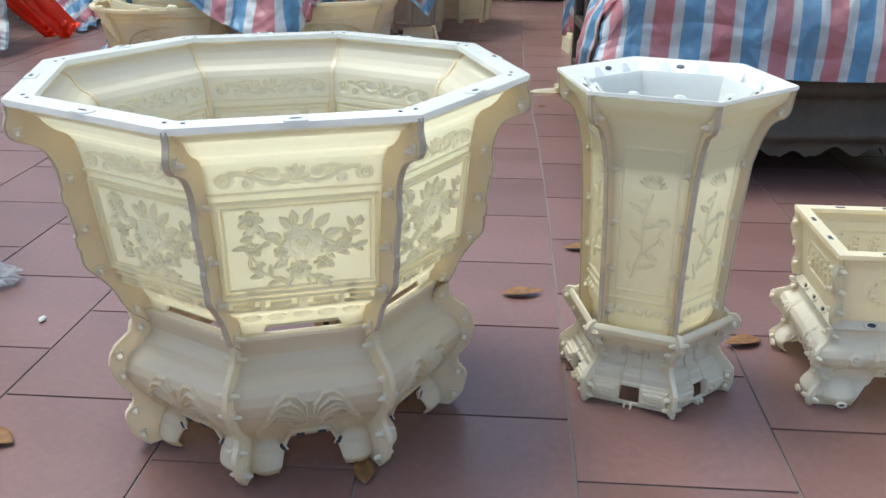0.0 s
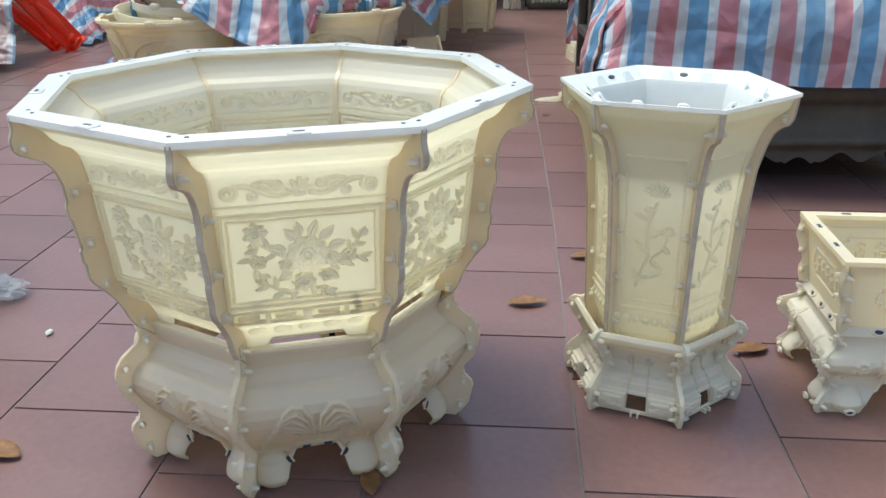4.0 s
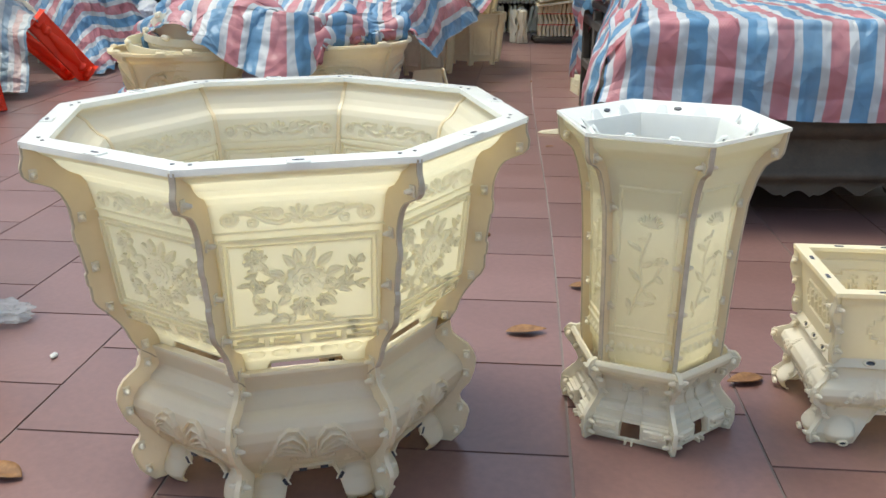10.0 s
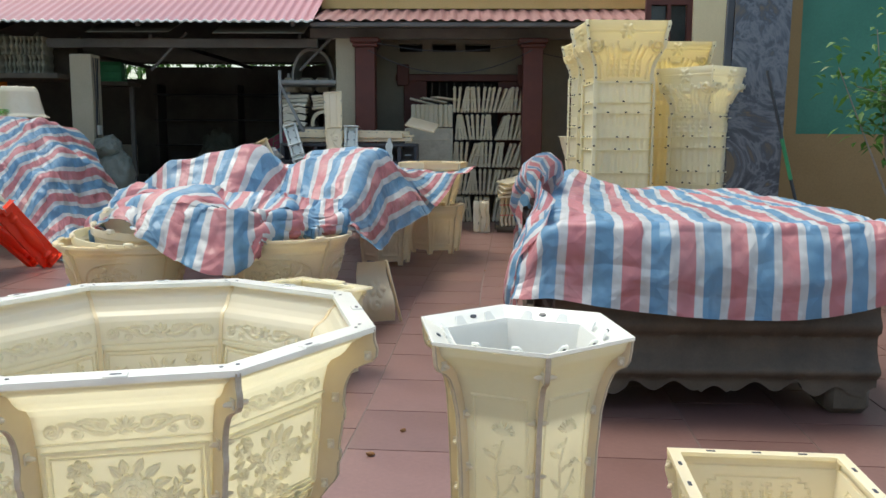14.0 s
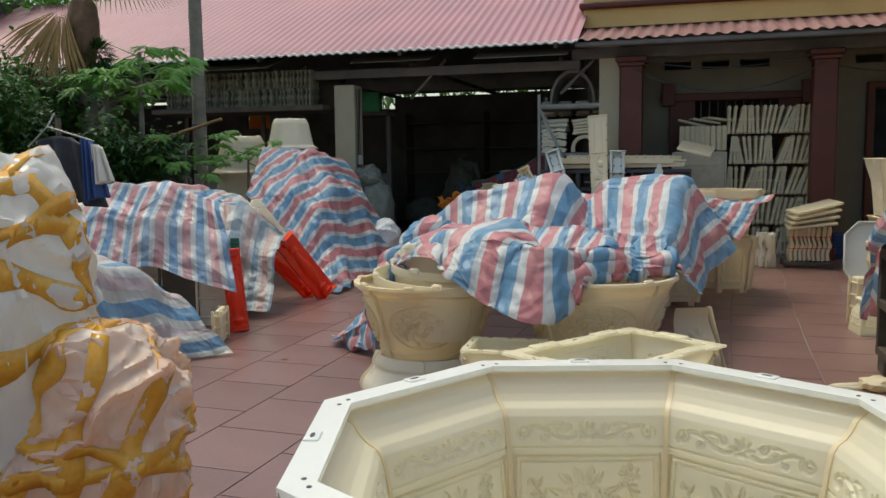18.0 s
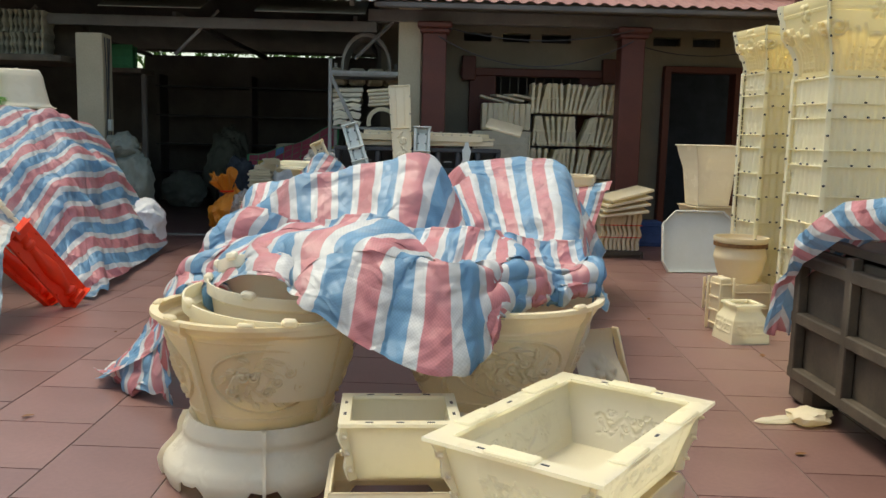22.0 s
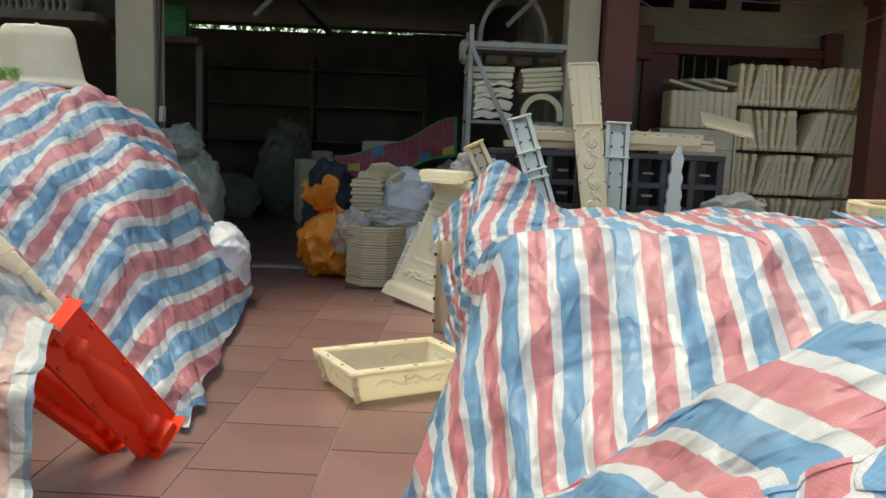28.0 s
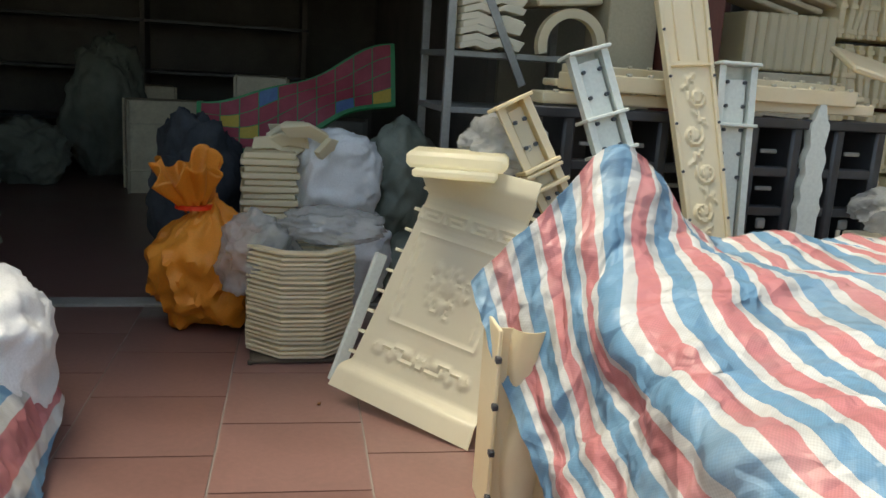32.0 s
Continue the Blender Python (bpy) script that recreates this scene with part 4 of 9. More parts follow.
def body_relief(x, z):
    r = np.maximum(bouquet(x, z, 0.552, 0.118, 0.084, 0.012, 4), frieze(x, z, 0.698, 0.142, 0.009))
    r = np.maximum(r, frame_line(x, z, 0.152, 0.450, 0.652, 0.007, 0.008))
    r = np.maximum(r, frame_line(x, z, 0.139, 0.463, 0.639, 0.004, 0.006))
    r = np.maximum(r, np.where((z > 0.664) & (z < 0.669), 0.005, 0.0))
    r = np.maximum(r, np.where(np.abs(x) < 0.148, key_band(x, z, 0.412, 0.442, 0.072, 0.010), 0.0))
    for k in range(-2, 3):
        r = np.maximum(r, blob(x, z, k * 0.050, 0.378, 0.018, 0.013, 0, 0.011))
    return r
def body_lo(s):
    a = abs(s)
    return 0.322 if a > 0.70 else 0.322 + 0.034 * min(1, (0.70 - a) / 0.14)
polygon_pot(None, 8, body_r, body_fin, body_lo, 0.815, body_relief, M_ivory, OT, octagon, 250, 320, (0.755, 0.655, 0.545, 0.45, 0.345), lo_fin=0.305)
part_of("rim", ring_plate(8, 0.497, 0.553, 0.809, 0.821, OT), M_rim, octagon, "flat rim", 20)
for k in range(8):
    a = OT + (k + 0.5) * math.pi / 4
    m = pose(0.497 * math.cos(a), 0.497 * math.sin(a), 0.8222, 0, 0, math.degrees(a) + 90)
    part("rim_pad", a_box((0.042, 0.026, 0.004), bevel=0.0015), M_rim, octagon, "", 30, m)
    oval("slot", octagon, m @ pose(0, 0, 0.0017, 90, 0, 0), 0.022, 0.008, 0.002)
    for q in (-0.46, 0.46):
        a2 = OT + (k + 0.5 + q) * math.pi / 4
        oval("slot", octagon, pose(0.512 * math.cos(a2), 0.512 * math.sin(a2), 0.8205, 90, 0, math.degrees(a) + 90), 0.008, 0.008, 0.003)
# opaque plate added inside, out of sight, to keep light off the tiles below
part_of("bottom_plate", ring_plate(8, 0.02, 0.325, 0.342, 0.352, OT), M_ivory_dusty, octagon, "added inner floor plate, unseen, blocking light", 20)
base_r = curve_at([(0.0, 0.345), (0.025, 0.352), (0.06, 0.338), (0.09, 0.345), (0.12, 0.372), (0.15, 0.396), (0.18, 0.411), (0.205, 0.416), (0.225, 0.411), (0.243, 0.397), (0.252, 0.383), (0.256, 0.372), (0.266, 0.368), (0.280, 0.352), (0.290, 0.346), (0.30, 0.348), (0.318, 0.352), (0.335, 0.354)])
base_fin = curve_at([(0.0, 0.385), (0.018, 0.402), (0.04, 0.418), (0.085, 0.428), (0.10, 0.424), (0.115, 0.408), (0.13, 0.404), (0.145, 0.410), (0.17, 0.430), (0.20, 0.440), (0.225, 0.444), (0.25, 0.438), (0.27, 0.424), (0.285, 0.402), (0.295, 0.388), (0.31, 0.382), (0.335, 0.380)])
def base_lo(s):
    a = abs(s)
    return 0.0 if a > 0.56 else (0.03 * (0.56 - a) / 0.07 if a > 0.49 else 0.03 + 0.062 * min(1, (0.49 - a) / 0.17) ** 0.7)
base_lip = np.vectorize(base_lo)
def base_relief(x, z):
    r = np.zeros_like(x)
    for sgn in (-1, 1):
        for k in range(5):
            w = 0.0030 + 0.0006 * (k % 2)
            r = np.maximum(r, stroke(x, z, [(sgn * 0.006, 0.150), (sgn * (0.010 + 0.010 * k), 0.198 - 0.009 * k), (sgn * (0.028 + 0.012 * k), 0.222 - 0.014 * k), (sgn * (0.050 + 0.012 * k), 0.224 - 0.020 * k), (sgn * (0.068 + 0.011 * k), 0.210 - 0.022 * k), (sgn * (0.078 + 0.009 * k), 0.184 - 0.022 * k)], w, 0.009))
        r = np.maximum(r, np.where(np.hypot((np.abs(x) - 0.096) / 0.043, (z - 0.040) / 0.047) < 1, blob(x, z, sgn * 0.096, 0.040, 0.043, 0.047, 0, 0.030), 0))
        r = np.maximum(r, stroke(x, z, scroll_pts(sgn * 0.024, 0.146, 0.013, sgn), 0.0028, 0.007))
        r = np.maximum(r, stroke(x, z, [(sgn * 0.004, 0.136), (sgn * 0.030, 0.130), (sgn * 0.046, 0.142)], 0.003, 0.006))
    r = np.maximum(r, flower(x, z, 0, 0.164, 0.012, 0.007, 5))
    up = z - base_lip(np.clip(x / 0.133, -1, 1))
    return np.maximum(r, np.where((up < 0.017) & (np.abs(x) < 0.080), 0.012, 0.0))
base = part_of("base_rim", ring_plate(8, 0.335, 0.356, 0.329, 0.337, OT), M_ivory_pale, octagon, "", 20)
base_panel = moulded_panel(lambda z: base_r(z) * math.sin(math.pi / 8) - 0.001, lambda z: base_r(z) * math.cos(math.pi / 8), base_lo, 0.333, base_relief, 190, 150)
sides(base_panel, "base_panel", M_ivory_base, octagon, 8, OT + math.pi / 8 + math.pi / 2, "pale ivory footed base panel")
base_flange = fin_mesh(lambda z: base_r(z) - 0.012, base_fin, 0.0, 0.335, 0.010, 60, 0.001)
base_edge = edge_strip(base_fin, 0.0, 0.335)
for k in range(8):
    r = Matrix.Rotation(OT + k * math.pi / 4, 4, "Z")
    f = part_of("base_flange", base_flange, M_ivory_base, octagon, "", 35, r)
    part_of("flange_edge", base_edge, M_ivory_base, f, "", 35)
    for z in (0.30, 0.245, 0.195, 0.10, 0.035):
        peg(f, float(base_fin(z)) - 0.017, z)
    m8 = Matrix.Rotation(OT + math.pi / 8 + math.pi / 2 + k * math.pi / 4, 4, "Z")
    for x, z, tilt in ((-0.022, 0.100, 0), (0.024, 0.102, 0), (-0.062, 0.062, 62), (0.062, 0.062, -62), (-0.106, 0.014, 0), (0.106, 0.014, 0)):
        y = -(float(base_r(z)) * math.cos(math.pi / 8) + (0.006 if z < 0.03 else 0.0125))
        # black blocks on the surface stand for the dark of open slots
        part("slot", a_box((0.017, 0.006, 0.009), (0, 0, 0), None, 0.001), M_black, octagon, "", 30, m8 @ pose(x, y, z, 0, tilt, 0))
        part("slot_lip", a_box((0.024, 0.004, 0.004), (0, 0, 0), None, 0.001), M_ivory_pale, octagon, "", 30, m8 @ pose(x, y - 0.001, z, 0, tilt, 0) @ Matrix.Translation((0, 0, 0.007)))

hexagon = thing("hexagonal_vase_mould", "tall hexagonal ivory plastic vase mould on a fretwork foot", "planter mould", m=pose(1.145, 2.197, 0))
HT = radians(-82)
hex_r = curve_at([(0.165, 0.148), (0.20, 0.152), (0.205, 0.158), (0.235, 0.162), (0.265, 0.163), (0.28, 0.164), (0.36, 0.167), (0.50, 0.172), (0.60, 0.180), (0.66, 0.194), (0.70, 0.209), (0.725, 0.226), (0.742, 0.246), (0.750, 0.254), (0.775, 0.262)])
hex_fin = curve_at([(0.15, 0.172), (0.21, 0.181), (0.36, 0.186), (0.50, 0.192), (0.60, 0.200), (0.66, 0.214), (0.69, 0.226), (0.703, 0.238), (0.712, 0.256), (0.725, 0.263), (0.745, 0.266), (0.775, 0.269)])
def hex_relief(x, z):
    """A framed field with a tall chrysanthemum on a bending stem, over a row of studs."""
    r = np.maximum(frame_line(x, z, 0.068, 0.295, 0.655, 0.006, 0.004), np.where(np.abs(z - 0.275) < 0.003, 0.004, 0.0))
    r = np.maximum(r, stroke(x, z, [(-0.030, 0.335), (-0.006, 0.41), (-0.012, 0.48), (0.006, 0.545)], 0.0028, 0.0045))
    r = np.maximum(r, stroke(x, z, [(-0.006, 0.40), (0.022, 0.43), (0.034, 0.46)], 0.0022, 0.004))
    for fx, fz, n, ln, a0 in ((0.006, 0.560, 9, 0.034, 0.2), (0.036, 0.470, 7, 0.020, 0.5)):
        for k in range(n):
            a = a0 + math.pi * k / (n - 1) * 0.8
            r = np.maximum(r, leaf_relief(x, z, fx, fz, ln, 0.006, a, 0.006))
    for fx, fz, ln, a in ((-0.012, 0.50, 0.040, 2.6), (-0.010, 0.46, 0.034, 0.5), (-0.008, 0.42, 0.044, 2.3), (0.0, 0.40, 0.036, -0.5), (-0.022, 0.36, 0.050, 0.25), (-0.028, 0.345, 0.034, 1.9), (0.024, 0.44, 0.026, -0.7), (0.004, 0.53, 0.026, 3.3)):
        r = np.maximum(r, leaf_relief(x, z, fx, fz, ln, 0.011, a, 0.0055))
    for k in range(-3, 4):
        r = np.maximum(r, blob(x, z, k * 0.0225, 0.245, 0.009, 0.010, 0, 0.007))
    return r
polygon_pot(None, 6, hex_r, hex_fin, lambda s: 0.170 if abs(s) < 0.75 else 0.150, 0.775, hex_relief, M_ivory, HT, hexagon, 90, 190, (0.725, 0.60, 0.47, 0.35, 0.235), lo_fin=0.15)
# the same added light-blocking plate for the vase
part_of("bottom_plate", ring_plate(6, 0.01, 0.145, 0.182, 0.190, HT), M_ivory_dusty, hexagon, "", 20)
# the funnel-shaped rim round a narrower collar
a6 = np.arange(6) * math.pi / 3 + HT
loops = [np.stack([r * np.cos(a6), r * np.sin(a6), z + 0 * a6], -1) for r, z in ((0.273, 0.784), (0.267, 0.784), (0.214, 0.756), (0.208, 0.762), (0.200, 0.762), (0.194, 0.750), (0.168, 0.600), (0.172, 0.600), (0.203, 0.745), (0.262, 0.772), (0.273, 0.776), (0.273, 0.784))]
part_of("rim", grid_mesh(np.array(loops), closed=True), M_rim, hexagon, "pale funnel-shaped rim over a narrower collar", 25)
tab = [(-0.026, 0.0), (0.026, 0.0), (0.019, 0.006), (0.014, 0.016), (0.012, 0.026), (0.007, 0.031), (-0.007, 0.031), (-0.012, 0.026), (-0.014, 0.016), (-0.019, 0.006)]
for k in range(6):
    side = Matrix.Rotation(HT + (k + 0.5) * math.pi / 3 + math.pi / 2, 4, "Z")
    oval("slot", hexagon, side @ pose(0.012 * (-1) ** k, -0.240 * 0.866, 0.7705, 62, 0, 0), 0.020, 0.012, 0.004)
    for s in (-1, 1):
        lug = part("lug", extrude_outline(tab, 0.006, 0.0015), M_rim, hexagon, "", 30, side @ pose(0.048 * s, -0.205 * 0.866, 0.757, 35, 0, 0))
        oval("hole", lug, pose(0, -0.002, 0.021), 0.009, 0.006, 0.004)
foot_r = curve_at([(0.0, 0.200), (0.016, 0.202), (0.062, 0.200), (0.064, 0.192), (0.080, 0.190), (0.082, 0.182), (0.094, 0.178), (0.098, 0.164), (0.125, 0.156), (0.150, 0.164), (0.172, 0.182), (0.180, 0.196), (0.190, 0.208), (0.202, 0.212), (0.212, 0.206)])
foot_fin = curve_at([(0.0, 0.220), (0.03, 0.228), (0.065, 0.226), (0.08, 0.214), (0.105, 0.190), (0.122, 0.182), (0.14, 0.190), (0.165, 0.208), (0.18, 0.222), (0.20, 0.226), (0.212, 0.218), (0.217, 0.210)])
def foot_relief(x, z):
    """Two fretwork blocks beside the opening, and a small curled ornament on the waist."""
    ax = np.abs(x)
    r = np.where((ax > 0.026) & (ax < 0.092) & (z > 0.018) & (z < 0.058), 0.010, 0.0)
    bars = (np.abs(z - 0.047) < 0.004) & (ax > 0.034) & (ax < 0.082) | (np.abs(z - 0.037) < 0.003) & (ax > 0.050) & (ax < 0.09) | (np.abs(z - 0.028) < 0.003) & (ax > 0.034) & (ax < 0.070)
    r = np.where(bars, 0.017, r)
    r = np.maximum(r, stroke(x, z, scroll_pts(-0.020, 0.135, 0.011, 1), 0.003, 0.007))
    r = np.maximum(r, stroke(x, z, scroll_pts(0.020, 0.135, 0.011, -1), 0.003, 0.007))
    return np.maximum(r, stroke(x, z, [(-0.03, 0.124), (0.0, 0.130), (0.03, 0.124)], 0.003, 0.006))
foot_panel = moulded_panel(lambda z: foot_r(z) * 0.5 - 0.001, lambda z: foot_r(z) * 0.866, lambda s: 0.012 if abs(s) > 0.24 else 0.056, 0.212, foot_relief, 110, 110)
sides(foot_panel, "foot_panel", M_ivory_pale, hexagon, 6, HT + math.pi / 6 + math.pi / 2, "off-white fretwork foot panel")
foot_flange, foot_edge = fin_mesh(lambda z: foot_r(z) - 0.012, foot_fin, 0.0, 0.217, 0.010, 40, 0.001), edge_strip(foot_fin, 0.0, 0.217)
for k in range(6):
    f = part_of("foot_flange", foot_flange, M_ivory_pale, hexagon, "", 35, Matrix.Rotation(HT + k * math.pi / 3, 4, "Z"))
    part_of("flange_edge", foot_edge, M_ivory_pale, f, "", 35)
    for z in (0.195, 0.16, 0.12, 0.05, 0.02):
        peg(f, float(foot_fin(z)) - 0.014, z)
    m6 = Matrix.Rotation(HT + (k + 0.5) * math.pi / 3 + math.pi / 2, 4, "Z")
    part("bottom_bar", a_box((0.19, 0.008, 0.010), (0, -0.174, 0.010), None, 0.002), M_ivory_pale, hexagon, "", 30, m6)
    for s in (-0.008, 0.008):
        part("bar_tab", a_box((0.005, 0.016, 0.012), (s, -0.182, 0.007), None, 0.001), M_ivory_pale, hexagon, "", 30, m6)


def rect_walls(obj, hx, hy, flare, z0, z1, relief_x, relief_y, mat, lip=0.03, thick=0.006):
    """Four sloping walls, a floor plate and a flat rim."""
    for k, (a, b) in enumerate(((hx, hy), (hy, hx), (hx, hy), (hy, hx))):
        f = lambda z: (z - z1) / (z1 - z0) * flare
        me = moulded_panel(lambda z, a=a: a + f(z) - 0.001, lambda z, b=b: b + f(z), lambda s: z0, z1, (relief_x, relief_y)[k % 2], 130, 70, thick)
        part_of("side_panel", me, mat, obj, "", 35, Matrix.Rotation(k * math.pi / 2, 4, "Z"))
    part("bottom_plate", a_box((2 * (hx - flare) - 0.004, 2 * (hy - flare) - 0.004, 0.008), (0, 0, z0 + 0.006)), mat, obj)
    P = np.array([[(sx * (hx + o), sy * (hy + o), z) for sx, sy in ((-1, -1), (1, -1), (1, 1), (-1, 1))] for o, z in ((-lip * 0.5, z1 - 0.006), (lip * 0.5, z1 - 0.006), (lip * 0.5, z1 + 0.005), (-lip * 0.5, z1 + 0.005), (-lip * 0.5, z1 - 0.006))], float)
    part_of("rim", grid_mesh(P, closed=True), mat, obj, "", 20)
    # black slips on the rim stand for open slots
    for s in (-1, 1):
        for q in (-0.55, 0.0, 0.55):
            part("slot", a_box((0.024, 0.009, 0.004), (q * hx, s * hy, z1 + 0.0042), None, 0.0008), M_black, obj)
        for q in (-0.4, 0.4):
            part("slot", a_box((0.009, 0.024, 0.004), (s * hx, q * hy, z1 + 0.0042), None, 0.0008), M_black, obj)
    if lip > 0.05:
        for s in (-1, 1):
            for q in (-0.5, 0.5):
                part("rim_pad", a_box((0.15, lip * 0.9, 0.012), (q * hx, s * hy, z1 + 0.008), bevel=0.004), mat, obj)
            part("rim_pad", a_box((lip * 0.9, 0.15, 0.012), (s * hx, 0, z1 + 0.008), bevel=0.004), mat, obj)
    for sx in (-1, 1):
        for sy in (-1, 1):
            # a flange along each sloping corner
            far = lambda z: np.hypot(hx + (z - z1) / (z1 - z0) * flare, hy + (z - z1) / (z1 - z0) * flare)
            edge = fin_mesh(lambda z: far(z) - 0.010, lambda z: far(z) + 0.022 + 0.006 * np.sin(z * 60), z0, z1 - 0.004, 0.010, 24, 0.001)
            fl = part_of("corner_flange", edge, mat, obj, "", 35, Matrix.Rotation(math.atan2(sy * (hy - flare / 2), sx * (hx - flare / 2)), 4, "Z"))
            for q in (0.2, 0.5, 0.8):
                zz = z0 + q * (z1 - z0)
                peg(fl, float(far(zz)) + 0.014, zz)


def cartouche(x, z, cz, w, h):
    """A lobed field with four raised groups of bars."""
    u, v = np.abs(x) / w, np.abs(z - cz) / h
    inside = ((u < 0.80) & (v < 1)) | ((u < 0.92) & (v < 0.66)) | ((u < 1.0) & (v < 0.30))
    grow = ((u < 0.83) & (v < 1.10)) | ((u < 0.95) & (v < 0.76)) | ((u < 1.03) & (v < 0.40))
    r = np.where(grow & ~inside, 0.0045, 0.0)
    for k in range(4):
        cx = w * (-0.57 + 0.38 * k)
        for dx, dz, lx, lz in ((0.0, 0.50, 0.085, 0.10), (0.0, 0.0, 0.11, 0.10), (0.0, -0.1, 0.022, 0.75), (-0.07, -0.5, 0.022, 0.30), (0.07, -0.45, 0.022, 0.34)):
            r = np.maximum(r, np.where((np.abs(x - cx - dx * w) < lx * w) & (np.abs(z - cz - dz * h) < lz * h), 0.005, 0.0))
    return r


rect = thing("rectangular_planter_mould", "small rectangular ivory planter mould on a footed stand", "planter mould", m=pose(1.777, 2.207, 0, 0, 0, -4))
rect_walls(rect, 0.2175, 0.1625, 0.022, 0.215, 0.40, lambda x, z: np.maximum(cartouche(x, z, 0.305, 0.135, 0.036), np.where(z > 0.368, 0.008, 0.0)), lambda x, z: np.maximum(cartouche(x, z, 0.305, 0.085, 0.036), np.where(z > 0.368, 0.008, 0.0)), M_ivory_warm2)
st = thing("planter_stand_mould", "pale ivory footed stand mould under the small planter", "stand mould", m=pose(1.777, 2.207, 0, 0, 0, -4))
stand_p = curve_at([(0.0, 0.02), (0.06, 0.015), (0.09, 0.0), (0.12, 0.01), (0.16, 0.012), (0.185, -0.005)])
stand_q = curve_at([(0.0, 0.026), (0.03, 0.030), (0.065, 0.012), (0.095, 0.012), (0.105, 0.022), (0.118, 0.036), (0.138, 0.042), (0.155, 0.036), (0.165, 0.022), (0.172, 0.010), (0.195, 0.0), (0.200, 0.012), (0.212, 0.006)])
stand_lo = lambda s: 0.0 if abs(s) > 0.60 else 0.082 * min(1, (0.60 - abs(s)) / 0.16)
stand_lip = np.vectorize(stand_lo)
def stand_relief(x, z, a):
    r = np.where((np.abs(np.abs(x) - a * 0.52) < 0.006) & (z > 0.10) & (z < 0.170), 0.006, 0.0)
    for sgn in (-1, 1):
        r = np.maximum(r, blob(x, z, sgn * a * 0.86, 0.035, 0.036, 0.036, 0, 0.020))
        r = np.maximum(r, stroke(x, z, scroll_pts(sgn * a * 0.76, 0.135, 0.020, sgn), 0.005, 0.006))
        r = np.maximum(r, leaf_relief(x, z, sgn * a * 0.95, 0.085, 0.05, 0.012, 1.57 + 0.5 * sgn, 0.006))
    return np.maximum(r, np.where((z - stand_lip(np.clip(x / a, -1, 1)) < 0.020) & (np.abs(x) < a * 0.62), 0.010, 0.0))
for k, (a, b) in enumerate(((0.195, 0.140), (0.140, 0.195)) * 2):
    me = moulded_panel(lambda z, a=a: a + stand_q(z), lambda z, b=b: b + stand_q(z), stand_lo, 0.212, lambda x, z, a=a: stand_relief(x, z, a), 120, 90)
    turn = Matrix.Rotation(k * math.pi / 2, 4, "Z")
    part_of("stand_panel", me, M_ivory_pale, st, "", 35, turn)
    plate = part("slot_plate", a_box((2 * a + 0.02, 0.006, 0.026), bevel=0.002), M_ivory_pale, rect, "", 30, turn @ pose(0, -b - 0.006, 0.212, -38, 0, 0))
    for q in ((-0.6, -0.2, 0.25, 0.62) if k % 2 == 0 else (-0.5, 0.0, 0.5)):
        slot_ring(plate, pose(q * a, -0.003, 0.0))
    for q in (-0.30, 0.0, 0.30):
        slot_ring(st, turn @ pose(q * a, -b - 0.022, 0.093))
    for s in (-1, 1):
        slot_ring(st, turn @ pose(s * a * 0.86, -b - 0.054, 0.018), 0.016, 0.009)
    stand_far = lambda z, a=a, b=b: np.hypot(a, b) + 1.4 * stand_q(z)
    fl = part_of("corner_flange", fin_mesh(lambda z: stand_far(z) - 0.012, lambda z: stand_far(z) + 0.016 + 0.004 * np.sin(z * 75), 0.0, 0.205, 0.010, 30, 0.001), M_ivory_pale, st, "", 35, turn @ Matrix.Rotation(-math.atan2(b, a), 4, "Z"))
    for z in (0.02, 0.075, 0.14, 0.185):
        peg(fl, float(stand_far(z)) + 0.008, z)

# ---- the covered bench ----
bench = thing("mould_bench", "weathered dark wooden bench-like mould with a carved apron", "bench")
face = curve_at([(0.11, 0.0), (0.17, 0.0), (0.19, 0.035), (0.22, 0.035), (0.24, 0.01), (0.30, -0.015), (0.36, -0.02), (0.38, 0.015), (0.42, 0.02), (0.46, -0.005), (0.50, -0.01), (0.55, 0.03), (0.60, 0.03), (0.78, 0.03)])
front = moulded_panel(lambda z: 0.72 + 0 * z, lambda z: face(z), lambda s: 0.11 + 0.022 * math.cos(s * 25) + (0.02 if 0.1 < abs(s) < 0.55 else 0.0), 0.78, None, 90, 40, 0.035)
part_of("front_board", front, M_wood, bench, "board with rounded mouldings and a scalloped lower edge", 50, pose(2.13, 3.90, 0))
for x in (1.52, 2.74):
    for y in (4.02, 5.98):
        part("leg", a_box((0.2, 0.22, 0.16), (x, y, 0.08), bevel=0.03), M_wood, bench)
side = bmesh.new()
box(side, (0.03, 2.14, 0.60), (1.475, 5.0, 0.46), None, 0.004)
part("side_board", side, M_wood, bench)
part("side_board", a_box((0.03, 2.14, 0.64), (2.80, 5.0, 0.44)), M_wood, bench)
for z in (0.15, 0.42, 0.70):
    part("side_rail", a_box((0.055, 2.16, 0.055), (1.435, 5.0, z), pose(0, 0, 0, 1 * (z - 0.4)), 0.006), M_wood, bench)
for y in (3.96, 4.45, 5.0, 5.55, 6.04):
    part("side_post", a_box((0.05, 0.055, 0.66), (1.432, y, 0.45), None, 0.006), M_wood, bench)
part("back_board", a_box((1.34, 0.04, 0.62), (2.14, 6.07, 0.45)), M_wood, bench)
part("top_board", a_box((1.38, 2.16, 0.04), (2.14, 5.0, 0.80)), M_wood, bench)

